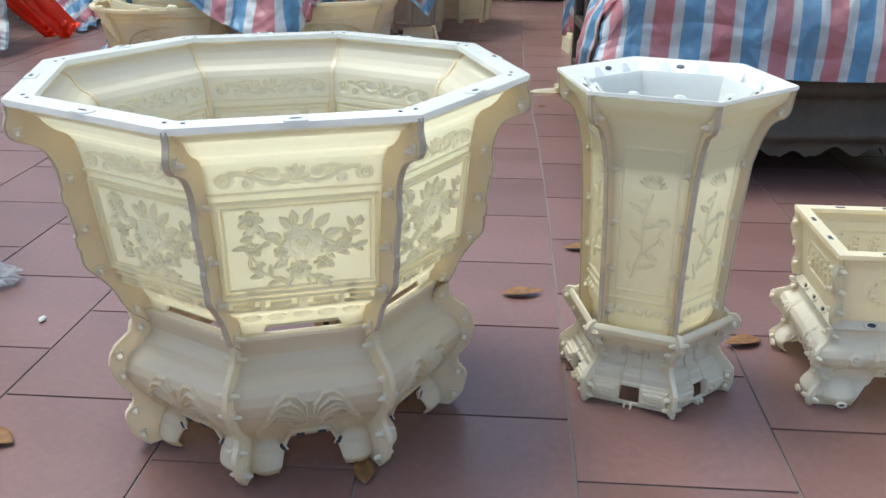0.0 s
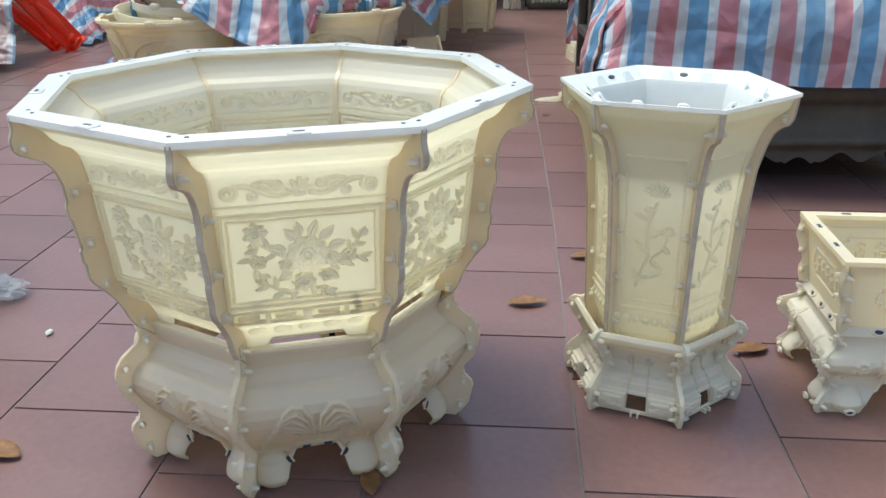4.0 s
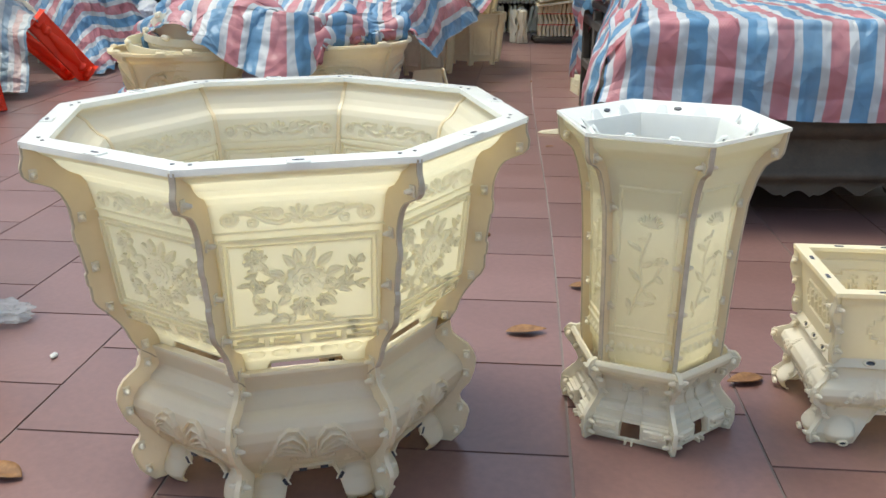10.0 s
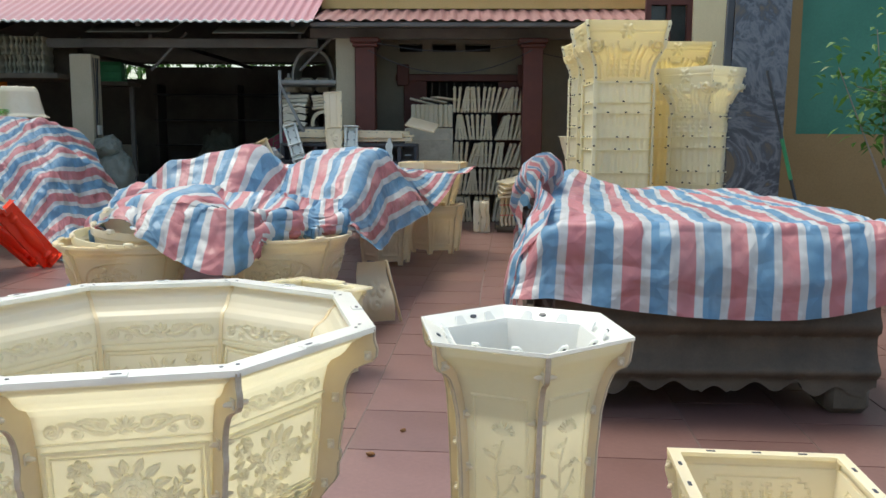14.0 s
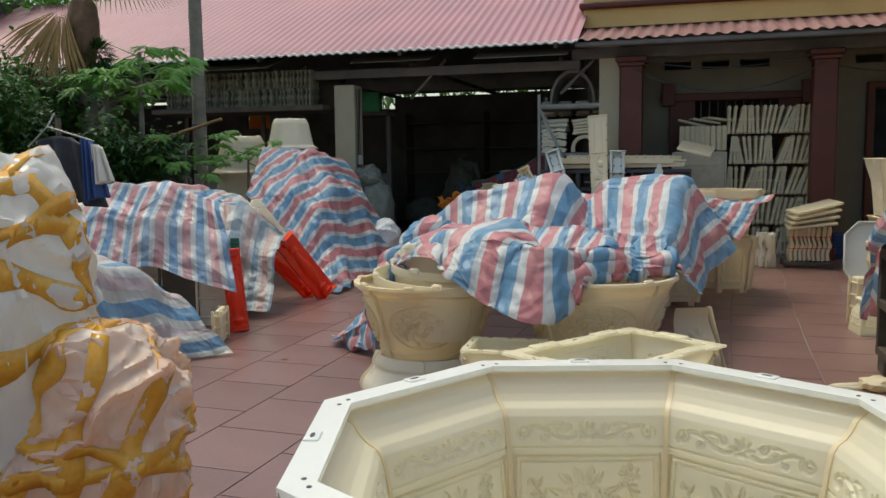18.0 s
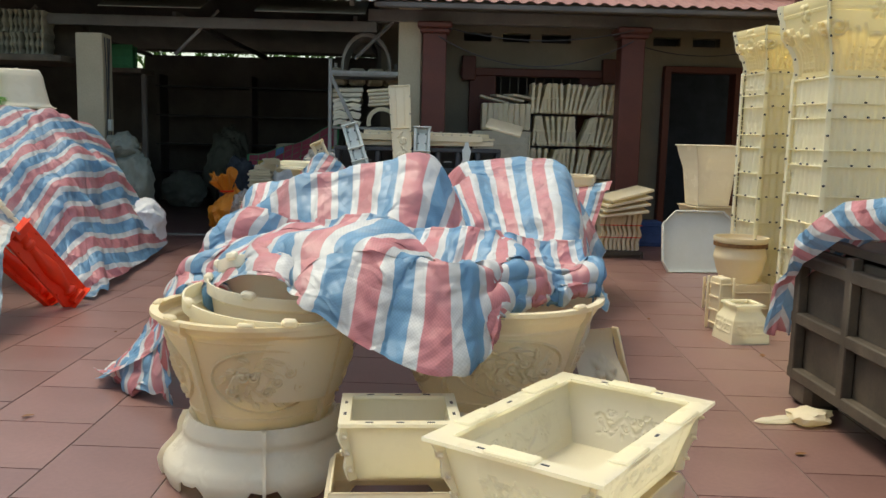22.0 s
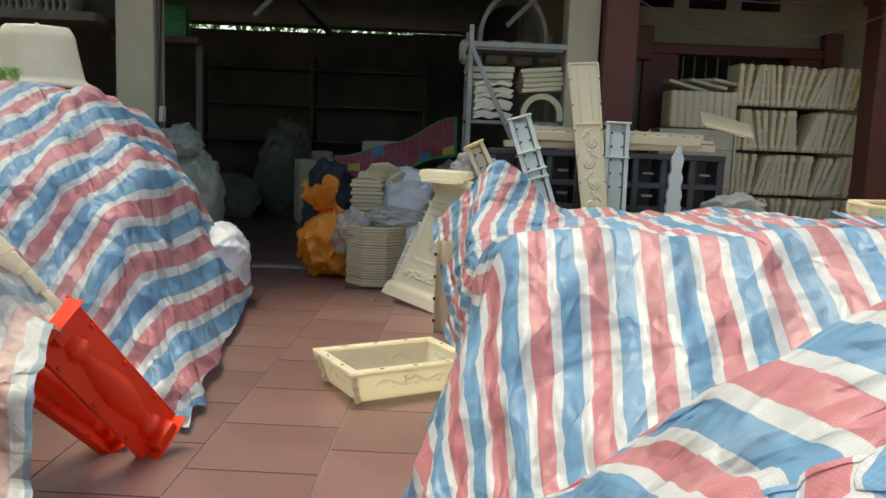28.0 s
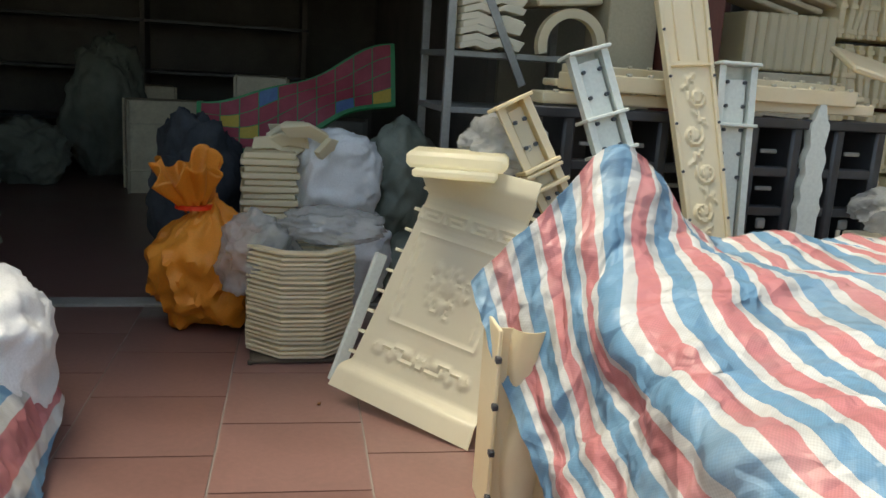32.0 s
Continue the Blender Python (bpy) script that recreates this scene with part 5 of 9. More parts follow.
# ---- pots of the covered pile ----
def round_pot(m, r_prof, z1, mat, label, base_prof=None, seed=1, group="round pot moulds", turn=0.35):
    ob = thing("round_pot_mould", label, "pot mould", group, m)
    n = 4
    for k in range(n):
        a = np.linspace(-math.pi / n, math.pi / n, 150)[None, :] * np.ones((140, 1))
        z = np.linspace(0.22, z1, 140)[:, None] * np.ones((1, 150))
        rel = medallion(a * 0.33, z, 0.415, 0.185, 0.105, 0.021, seed) + np.where(np.abs(z - 0.265) < 0.008, 0.006, 0) + np.where(np.abs(z - 0.555) < 0.004, 0.003, 0)
        r = r_prof(z) + rel
        P = np.stack([r * np.cos(a), r * np.sin(a), z], -1)
        Q = P * (1 - 0.007 / r[..., None] * np.array((1, 1, 0)))
        part_of("wall_segment", sheet_mesh(P, Q), mat, ob, "", 40, Matrix.Rotation(k * math.pi / 2 + turn, 4, "Z"))
        fl = fin_mesh(lambda zz: r_prof(zz) - 0.01, lambda zz: r_prof(zz) + 0.022, 0.23, z1, 0.012, 24, 0.0015)
        part_of("flange", fl, mat, ob, "", 35, Matrix.Rotation(k * math.pi / 2 + turn + math.pi / 4, 4, "Z"))
    part_of("rim", ring_plate(40, float(r_prof(z1)) - 0.012, float(r_prof(z1)) + 0.018, z1 - 0.012, z1 + 0.004), mat, ob, "", 25)
    for k in range(8):
        a = k * math.pi / 4 + 0.2
        rr = float(r_prof(z1))
        part("lug", a_box((0.03, 0.06, 0.022), (rr * math.cos(a), rr * math.sin(a), z1 + 0.006), pose(0, 0, 0, 0, 0, math.degrees(a)), 0.008), mat, ob)
    part_of("bottom_plate", ring_plate(40, 0.01, float(r_prof(0.23)) - 0.004, 0.232, 0.24), mat, ob, "", 25)
    if base_prof:
        for k in range(4):
            a = np.linspace(-math.pi / 4, math.pi / 4, 40)[None, :] * np.ones((26, 1))
            lo = 0.045 * np.clip(np.cos(a * 8) * 1.6, 0, 1) + 0.012 * np.clip(-np.cos(a * 24), 0, 1) * (np.cos(a * 8) > 0)
            z = lo + (0.235 - lo) * np.linspace(0, 1, 26)[:, None]
            r = base_prof(z)
            P = np.stack([r * np.cos(a), r * np.sin(a), z], -1)
            part_of("foot_segment", sheet_mesh(P, P * (1 - 0.007 / r[..., None] * np.array((1, 1, 0)))), M_ivory_pale, ob, "pale grey-white footed ring" if k == 0 else "", 40, Matrix.Rotation(k * math.pi / 2 + 0.35, 4, "Z"))
            fl = fin_mesh(lambda zz: base_prof(zz) - 0.01, lambda zz: base_prof(zz) + 0.02, 0.0, 0.235, 0.012, 20, 0.001)
            part_of("foot_flange", fl, M_ivory_pale, ob, "", 35, Matrix.Rotation(k * math.pi / 2 + 0.35 + math.pi / 4, 4, "Z"))
    return ob


pot_prof = curve_at([(0.22, 0.24), (0.26, 0.255), (0.40, 0.30), (0.52, 0.335), (0.57, 0.35), (0.585, 0.372), (0.62, 0.378)])
foot_prof = curve_at([(0.0, 0.345), (0.03, 0.358), (0.06, 0.362), (0.09, 0.352), (0.12, 0.325), (0.15, 0.30), (0.165, 0.288), (0.18, 0.292), (0.20, 0.285), (0.235, 0.27)])
round_pot(pose(-0.985, 5.09, 0, 0, 0, 36), pot_prof, 0.62, M_ivory_warm, "yellowed round plastic pot mould with cloud relief on a pale foot", foot_prof, 5, turn=1.16)
pot_prof2 = curve_at([(0.22, 0.27), (0.26, 0.285), (0.40, 0.335), (0.52, 0.375), (0.57, 0.39), (0.60, 0.41), (0.64, 0.418)])
round_pot(pose(-0.12, 5.33, 0, 0, 0, -12), pot_prof2, 0.64, M_ivory_old, "ivory round pot mould half covered by a striped tarpaulin", foot_prof, 7)

tray = thing("tray_mould", "cream rectangular planter mould with thick rim and drain hole", "planter mould", m=pose(0.065, 4.385, 0, 0, 0, 54))
rect_walls(tray, 0.385, 0.235, 0.06, 0.235, 0.445, lambda x, z: np.maximum(clouds(x, z, 0, 0.33, 0.2, 0.05, 0.006, 8), frame_line(x, z, 0.26, 0.27, 0.40, 0.004, 0.003)), lambda x, z: clouds(x, z, 0, 0.33, 0.12, 0.05, 0.006, 9), M_ivory, lip=0.06)
trb = thing("stand_mould", "pale plastic stand mould under the cream tray", "stand mould", m=pose(0.065, 4.385, 0, 0, 0, 54))
for k, (a, b) in enumerate(((0.33, 0.2), (0.2, 0.33)) * 2):
    me = moulded_panel(lambda z, a=a: a + stand_p(z * 0.8), lambda z, b=b: b + stand_p(z * 0.8), lambda s: 0.0 if abs(s) > 0.75 else 0.08 * min(1, (0.75 - abs(s)) / 0.15), 0.228, None, 40, 26)
    part_of("stand_panel", me, M_ivory_old, trb, "", 35, Matrix.Rotation(k * math.pi / 2, 4, "Z"))
smb = thing("small_box_mould", "small cream rectangular planter mould with bolt holes in its rim", "planter mould", m=pose(-0.465, 4.63, 0, 0, 0, 3))
rect_walls(smb, 0.17, 0.14, 0.03, 0.20, 0.385, None, None, M_ivory, lip=0.035)
sms = thing("stand_mould", "cream footed stand mould under the small planter", "stand mould", m=pose(-0.48, 4.60, 0, 0, 0, 3))
for k, (a, b) in enumerate(((0.20, 0.17), (0.17, 0.20)) * 2):
    me = moulded_panel(lambda z, a=a: a + stand_p(z), lambda z, b=b: b + stand_p(z), lambda s: 0.0 if abs(s) > 0.75 else 0.07 * min(1, (0.75 - abs(s)) / 0.15), 0.19, None, 40, 26)
    part_of("stand_panel", me, M_ivory_old, sms, "", 35, Matrix.Rotation(k * math.pi / 2, 4, "Z"))


# shells nested in the first round pot
def nested_shell(m, r0, r1, h, label, mat, lugs=5):
    ob = thing("nested_pot_shell", label, "pot mould", "nested pot shells", m)
    f = curve_at([(0, r0), (h * 0.8, r1 * 0.96), (h * 0.84, r1 * 1.03), (h, r1 * 1.04)])
    z = np.linspace(0, h, 20)[:, None] * np.ones((1, 49))
    a = np.linspace(0, 2 * math.pi, 49)[None, :] * np.ones((20, 1))
    P = np.stack([f(z) * np.cos(a), f(z) * np.sin(a), z], -1)
    part_of("shell", sheet_mesh(P, P * (0.975, 0.975, 1)), mat, ob, "", 40)
    for k in range(lugs):
        t = 6.28 * k / lugs
        part("lug", a_box((0.03, 0.05, 0.03), (r1 * 1.03 * math.cos(t), r1 * 1.03 * math.sin(t), h), pose(0, 0, 0, 0, 0, math.degrees(t)), 0.008), mat, ob)
    return ob


nested_shell(pose(-0.955, 5.06, 0.36, 3, 5, 0), 0.26, 0.315, 0.30, "yellowed pot shell nested in the round pot", M_ivory_warm2)
nested_shell(pose(-0.96, 5.17, 0.42, 4, 3, 40), 0.2, 0.255, 0.27, "grey-white pot shell nested inside another", M_ivory_pale)
nested_shell(pose(-0.96, 5.20, 0.50, -8, 16, 80), 0.13, 0.20, 0.27, "small pale bowl shell tilted inside the nested pots", M_ivory_pale, 7)
# a black disc on the tray floor stands for the hole's shade
drain = part("drain_hole", a_rod((0.1, -0.02, 0.2452), (0.1, -0.02, 0.2462), 0.016, 0.016, 20), M_black, tray, "black disc for the dark of a drain hole")

# ---- tarpaulins: each hangs over a few peaks and edges, with some slack ----
POTS = [("round", -0.985, 5.09, 0.39, 0.39, 0.63, 9), ("round", -0.12, 5.33, 0.43, 0.43, 0.65, 9)]
hem = [(-1.96, 6.05, 0.03), (-1.45, 5.80, 0.45), (-0.90, 5.60, 0.72), (-0.45, 5.46, 0.78), (-0.28, 5.40, 0.78), (-0.12, 5.36, 0.76), (0.14, 5.36, 0.74), (0.36, 5.42, 0.66)]
peaks = [(-1.98, 6.30, 0.03), (-1.45, 6.08, 0.68), (-0.98, 5.82, 1.12), (-0.42, 5.86, 1.16), (-0.26, 5.80, 0.90), (-0.12, 5.78, 0.84), (0.24, 5.80, 0.86), (0.46, 5.82, 0.52)]
saddle = [(-1.96, 6.62, 0.12), (-1.45, 6.52, 0.58), (-1.00, 6.26, 1.09), (-0.42, 6.32, 1.13), (-0.29, 6.36, 1.00), (-0.17, 6.34, 1.08), (0.27, 6.38, 1.12), (0.50, 6.40, 0.58)]
dip = [(-1.95, 7.00, 0.08), (-1.58, 7.02, 0.28), (-1.16, 6.94, 0.52), (-0.60, 6.90, 0.60), (-0.34, 6.82, 0.80), (-0.20, 6.74, 1.15), (0.36, 6.92, 1.17), (0.64, 7.05, 0.62)]
edge = [(-1.90, 7.58, 0.05), (-1.57, 7.80, 0.95), (-1.06, 7.67, 0.97), (-0.55, 7.62, 0.97), (-0.34, 7.55, 0.97), (-0.15, 7.45, 1.00), (0.40, 7.35, 1.05), (0.70, 7.40, 0.62)]
shelf = [(-1.74, 8.50, 0.08), (-1.63, 8.45, 0.76), (-1.12, 8.35, 0.93), (-0.60, 8.30, 0.93), (-0.34, 8.30, 0.92), (-0.12, 8.20, 0.93), (0.45, 8.10, 0.95), (0.72, 8.10, 0.60)]
middle = [(-1.72, 9.00, 0.12), (-1.62, 8.98, 0.66), (-1.20, 9.00, 0.80), (-0.42, 8.90, 0.85), (-0.28, 8.85, 0.85), (-0.10, 8.80, 0.86), (0.45, 8.70, 0.88), (0.70, 8.60, 0.60)]
tail = [(-1.72, 9.78, 0.22), (-1.60, 9.74, 0.70), (-1.05, 9.78, 0.77), (-0.42, 9.70, 0.80), (-0.26, 9.65, 0.82), (-0.10, 9.60, 0.82), (0.30, 9.60, 0.84), (0.62, 9.50, 0.60)]
rear = [(-1.80, 10.30, 0.67), (-1.40, 10.26, 1.10), (-0.98, 10.40, 0.83), (-0.50, 10.50, 0.80), (-0.35, 10.50, 0.81), (-0.20, 10.50, 0.82), (0.24, 10.40, 0.85), (0.60, 10.30, 0.60)]
tarp("blue, red and white striped tarpaulin over stacked moulds in the yard", M_tarp, [hem, peaks, saddle, dip, edge, shelf, middle, tail, rear], 5, POTS, d=0.04, crumple=0.085, sag=0.008)

hem = [(-2.03, 6.18, 0.015), (-1.58, 5.74, 0.02), (-1.38, 5.30, 0.50), (-0.93, 4.90, 0.735), (-0.78, 4.80, 0.69), (-0.367, 4.68, 0.49), (-0.10, 4.99, 0.61), (0.26, 5.28, 0.67)]
bulge = [(-2.02, 6.24, 0.03), (-1.60, 5.85, 0.28), (-1.38, 5.42, 0.68), (-0.94, 5.00, 0.80), (-0.75, 4.86, 0.80), (-0.34, 4.76, 0.72), (-0.08, 5.00, 0.73), (0.28, 5.29, 0.71)]
crest = [(-2.00, 6.32, 0.05), (-1.60, 5.98, 0.46), (-1.37, 5.56, 0.74), (-1.00, 5.13, 0.83), (-0.72, 5.00, 0.90), (-0.34, 4.82, 0.89), (-0.05, 5.02, 0.84), (0.29, 5.31, 0.75)]
brow = [(-1.98, 6.40, 0.06), (-1.55, 6.06, 0.56), (-1.25, 5.60, 0.76), (-0.86, 5.25, 0.91), (-0.54, 5.07, 0.94), (-0.28, 4.96, 0.82), (-0.05, 5.09, 0.88), (0.28, 5.34, 0.78)]
valley = [(-1.95, 6.48, 0.08), (-1.52, 6.05, 0.60), (-1.18, 5.70, 0.78), (-0.80, 5.38, 0.85), (-0.52, 5.24, 0.83), (-0.25, 5.14, 0.79), (-0.05, 5.20, 0.90), (0.26, 5.38, 0.80)]
back = [(-1.93, 6.58, 0.10), (-1.48, 6.20, 0.66), (-1.10, 5.80, 0.92), (-0.70, 5.54, 0.94), (-0.45, 5.44, 0.92), (-0.20, 5.38, 0.93), (-0.05, 5.40, 0.93), (0.24, 5.50, 0.85)]
tarp("blue, red and white striped tarpaulin crumpled over round pot moulds", M_tarp, [hem, bulge, crest, brow, valley, back], 21, POTS, d=0.035, shift=0.09, crumple=0.14, sag=0.012, fold=0.03)

tarp("blue, red and white striped tarpaulin over hexagonal pot moulds", M_tarp, [[(0.00, 7.62, 1.00), (0.45, 7.65, 1.00), (0.75, 7.85, 0.64)], [(0.05, 8.30, 0.97), (0.55, 8.30, 0.97), (0.95, 8.40, 0.93)], [(0.10, 9.00, 0.97), (0.60, 9.00, 0.97), (1.12, 8.95, 0.96)]], 7, crumple=0.025)

hem = [(1.22, 3.82, 0.56), (1.34, 3.78, 0.60), (1.84, 3.77, 0.53), (2.38, 3.77, 0.51), (2.86, 3.77, 0.56), (2.98, 3.84, 0.57)]
front = [(1.26, 3.90, 0.74), (1.36, 3.82, 0.88), (1.85, 3.82, 0.86), (2.40, 3.80, 0.87), (2.86, 3.81, 0.88), (2.98, 3.92, 0.60)]
near = [(1.34, 4.30, 0.90), (1.43, 4.35, 1.00), (1.90, 4.40, 0.87), (2.40, 4.40, 0.87), (2.88, 4.40, 0.87), (2.99, 4.40, 0.60)]
mid = [(1.40, 4.85, 0.96), (1.52, 4.88, 1.04), (1.90, 4.90, 0.90), (2.40, 4.90, 0.87), (2.89, 4.90, 0.87), (3.00, 4.90, 0.60)]
bunch = [(1.47, 5.20, 0.92), (1.64, 5.35, 1.08), (1.92, 5.45, 0.95), (2.40, 5.40, 0.88), (2.90, 5.40, 0.87), (3.00, 5.40, 0.60)]
back = [(1.47, 5.95, 0.86), (1.60, 5.92, 0.89), (1.92, 6.00, 0.90), (2.40, 6.08, 0.88), (2.91, 6.08, 0.87), (3.00, 6.00, 0.60)]
tarp("blue, red and white striped tarpaulin draped over the wooden bench", M_tarp, [hem, front, near, mid, bunch, back], 8, [("box", 2.14, 4.93, 0.74, 1.10, 0.84, 9)], d=0.04, shift=0.06, crumple=0.075, sag=0.008)
twist = [[(1.40, 3.92, 0.96), (1.38, 4.40, 1.03), (1.42, 4.95, 1.05)], [(1.25, 3.92, 0.68), (1.28, 4.40, 0.72), (1.35, 5.02, 0.62)], [(1.24, 4.02, 0.42), (1.27, 4.45, 0.38), (1.34, 4.98, 0.36)], [(1.27, 4.25, 0.22), (1.30, 4.52, 0.06), (1.35, 4.86, 0.10)]]
tarp("twisted end of a striped tarpaulin hanging down the bench side", M_tarp, twist, 31, d=0.03, shift=0.12, crumple=0.09, sag=0.01, fold=0.06)
rope = []
for (y0, z0, r0), (y1, z1, _) in zip(*[((4.60, 1.10, 0.12), (4.90, 1.09, 0.11), (5.20, 1.02, 0.10), (5.55, 0.98, 0.10), (5.90, 0.82, 0.10), (6.15, 0.60, 0.09), (6.22, 0.34, 0.07), (6.23, 0.20, 0.05))[k:7 + k] for k in (0, 1)]):
    ln = math.hypot(y1 - y0, z1 - z0)
    ny, nz = -(z1 - z0) / ln, (y1 - y0) / ln
    rope.append([(1.41 + r0 * math.cos(a), y0 + ny * r0 * math.sin(a), z0 + nz * r0 * math.sin(a)) for a in np.linspace(-0.9, math.pi + 0.9, 8)])
tarp("rope-like rolled edge of a striped tarpaulin along the bench", M_tarp, rope, 33, d=0.022, shift=0.02, crumple=0.05, sag=0.004, slant=38)

hem = [(-4.05, 8.66, 0.95), (-3.76, 8.52, 0.78), (-3.55, 8.47, 0.50), (-3.25, 8.36, 0.32), (-2.79, 8.16, 0.015)]
apron = [(-4.14, 9.00, 1.10), (-3.92, 8.92, 1.10), (-3.62, 8.86, 1.00), (-3.26, 8.75, 0.80), (-2.88, 8.62, 0.11)]
brow = [(-4.37, 9.75, 1.45), (-4.10, 9.70, 1.46), (-3.82, 9.62, 1.40), (-3.42, 9.50, 1.03), (-2.98, 9.40, 0.09)]
crown = [(-4.65, 10.20, 1.46), (-4.30, 10.20, 1.47), (-3.74, 10.10, 1.42), (-3.33, 10.10, 0.93), (-3.03, 10.00, 0.10)]
back = [(-4.62, 10.70, 1.40), (-4.30, 10.70, 1.40), (-3.80, 10.70, 1.28), (-3.40, 10.70, 0.75), (-3.10, 10.80, 0.12)]
tarp("blue, red and white striped tarpaulin over tall stacked tubs", M_tarp, [hem, apron, brow, crown, back], 11, shift=0.05, crumple=0.09, sag=0.02, across=(-0.93, 0.0, 0.36))

hem = [(-5.30, 6.20, 0.55), (-4.60, 6.16, 0.58), (-4.00, 6.18, 0.58), (-3.40, 6.15, 0.54), (-2.76, 6.20, 0.36)]
face_row = [(-5.30, 6.32, 0.90), (-4.60, 6.28, 0.90), (-4.00, 6.30, 0.92), (-3.45, 6.28, 0.88), (-2.92, 6.38, 0.74)]
edge = [(-5.30, 6.52, 1.16), (-4.60, 6.50, 1.13), (-4.00, 6.52, 1.18), (-3.45, 6.50, 1.16), (-3.10, 6.55, 1.00)]
top = [(-5.30, 7.05, 1.14), (-4.60, 7.05, 1.10), (-4.00, 7.05, 1.14), (-3.50, 7.00, 1.10), (-3.18, 7.00, 0.95)]
tarp("worn striped tarpaulin hung over a long row of moulds", M_tarp_worn, [hem, face_row, edge, top], 13, shift=0.03, crumple=0.07, fold=0.03)

hem = [(-4.20, 6.95, 0.30), (-3.70, 6.90, 0.22), (-3.25, 6.84, 0.10), (-2.88, 6.92, 0.08)]
face_row = [(-4.20, 7.18, 0.80), (-3.75, 7.20, 0.85), (-3.32, 7.12, 0.66), (-2.95, 7.18, 0.50)]
edge = [(-4.20, 7.40, 1.08), (-3.75, 7.42, 1.08), (-3.40, 7.40, 0.94), (-3.02, 7.45, 0.64)]
top = [(-4.20, 8.00, 1.05), (-3.75, 8.00, 1.02), (-3.40, 7.90, 0.88), (-3.08, 7.80, 0.50)]
tarp("faded, torn striped tarpaulin hung over plastic moulds", M_tarp_old, [hem, face_row, edge, top], 15, crumple=0.10, fold=0.03)

tarp("pale blue and white striped tarpaulin over low moulds", M_tarp_blue, [[(-3.90, 4.30, 0.03), (-3.40, 4.38, 0.03), (-3.05, 4.50, 0.02), (-2.83, 4.64, 0.012)], [(-3.90, 4.75, 0.76), (-3.40, 4.80, 0.77), (-3.00, 4.86, 0.74), (-2.60, 4.92, 0.012)], [(-3.90, 5.20, 0.74), (-3.40, 5.25, 0.74), (-2.98, 5.30, 0.60), (-2.72, 5.42, 0.02)], [(-3.90, 5.70, 0.70), (-3.40, 5.70, 0.60), (-2.95, 5.65, 0.40), (-2.52, 5.67, 0.012)]], 17, crumple=0.07, sag=0.02, fold=0.07)

# ---- shed ----
shed_roof = thing("shed_roof", "faded red corrugated sheet roof of the open shed", "roof", kind="structure")
part("roof_sheet", corrugated(bmesh.new(), -13.0, -0.95, (11.35, 2.68), (15.2, 4.40), 0.125, 0.009), M_roof, shed_roof)
part("back_slope", corrugated(bmesh.new(), -13.0, -0.95, (18.3, 2.70), (15.2, 4.40), 0.25, 0.018), M_roof, shed_roof)
part("eave_edge", corrugated(bmesh.new(), -13.0, -0.95, (11.338, 2.682), (11.36, 2.692), 0.125, 0.010, 0.020), M_white_plastic, shed_roof, "pale bare sheet edge")
# linings added below the roof sheets; the back one is dark in place of shade
part("front_lining", corrugated(bmesh.new(), -12.9, -1.0, (11.45, 2.685), (15.2, 4.36), 0.125, 0.004), M_cream, shed_roof, "added beige lining under the front slope")
part("back_lining", corrugated(bmesh.new(), -12.9, -1.0, (18.25, 2.685), (15.2, 4.36), 0.25, 0.004), M_dark, shed_roof, "added lining, dark for the unlit underside")
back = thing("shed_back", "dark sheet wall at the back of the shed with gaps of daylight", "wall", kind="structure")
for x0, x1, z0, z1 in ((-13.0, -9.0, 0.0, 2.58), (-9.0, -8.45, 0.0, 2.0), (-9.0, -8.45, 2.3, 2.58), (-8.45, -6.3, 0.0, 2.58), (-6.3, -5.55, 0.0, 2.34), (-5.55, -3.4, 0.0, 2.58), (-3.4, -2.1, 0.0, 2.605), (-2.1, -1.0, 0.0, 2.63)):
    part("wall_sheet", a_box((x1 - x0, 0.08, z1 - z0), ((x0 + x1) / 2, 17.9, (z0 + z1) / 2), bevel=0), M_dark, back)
part("top_rail", a_box((12, 0.06, 0.05), (-7, 17.86, 2.662), bevel=0), M_dark, back)
part("orange_sheet", a_box((0.6, 0.008, 0.34), (-8.72, 17.98, 2.15), pose(0, 0, 0, 0, 4, 0), 0), M_sack_orange, back, "orange plastic sheet hung behind a gap")
hedge_v, hedge_f, hrng = [], [], random.Random(77)
for k in range(5200):
    p = Vector((hrng.uniform(-11, -0.5), hrng.uniform(19.2, 20.8), hrng.uniform(1.2, 4.2)))
    leaf_faces(hedge_v, hedge_f, p, Vector((hrng.uniform(-1, 1), hrng.uniform(-1, 1), hrng.uniform(-0.8, 0.3))), Vector((0, 0, 1)), hrng.uniform(0.2, 0.5), hrng.uniform(0.05, 0.12))
tagged(part_of("tree_foliage", raw(hedge_v, hedge_f), M_leaf, None, "", 0), "green foliage behind the shed wall", "foliage", kind="stuff")
# side walls share the shade-toned material of the back wall
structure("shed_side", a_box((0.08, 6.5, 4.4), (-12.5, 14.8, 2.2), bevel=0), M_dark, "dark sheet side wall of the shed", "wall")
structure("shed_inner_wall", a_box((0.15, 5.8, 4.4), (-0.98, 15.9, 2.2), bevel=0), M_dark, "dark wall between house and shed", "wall")
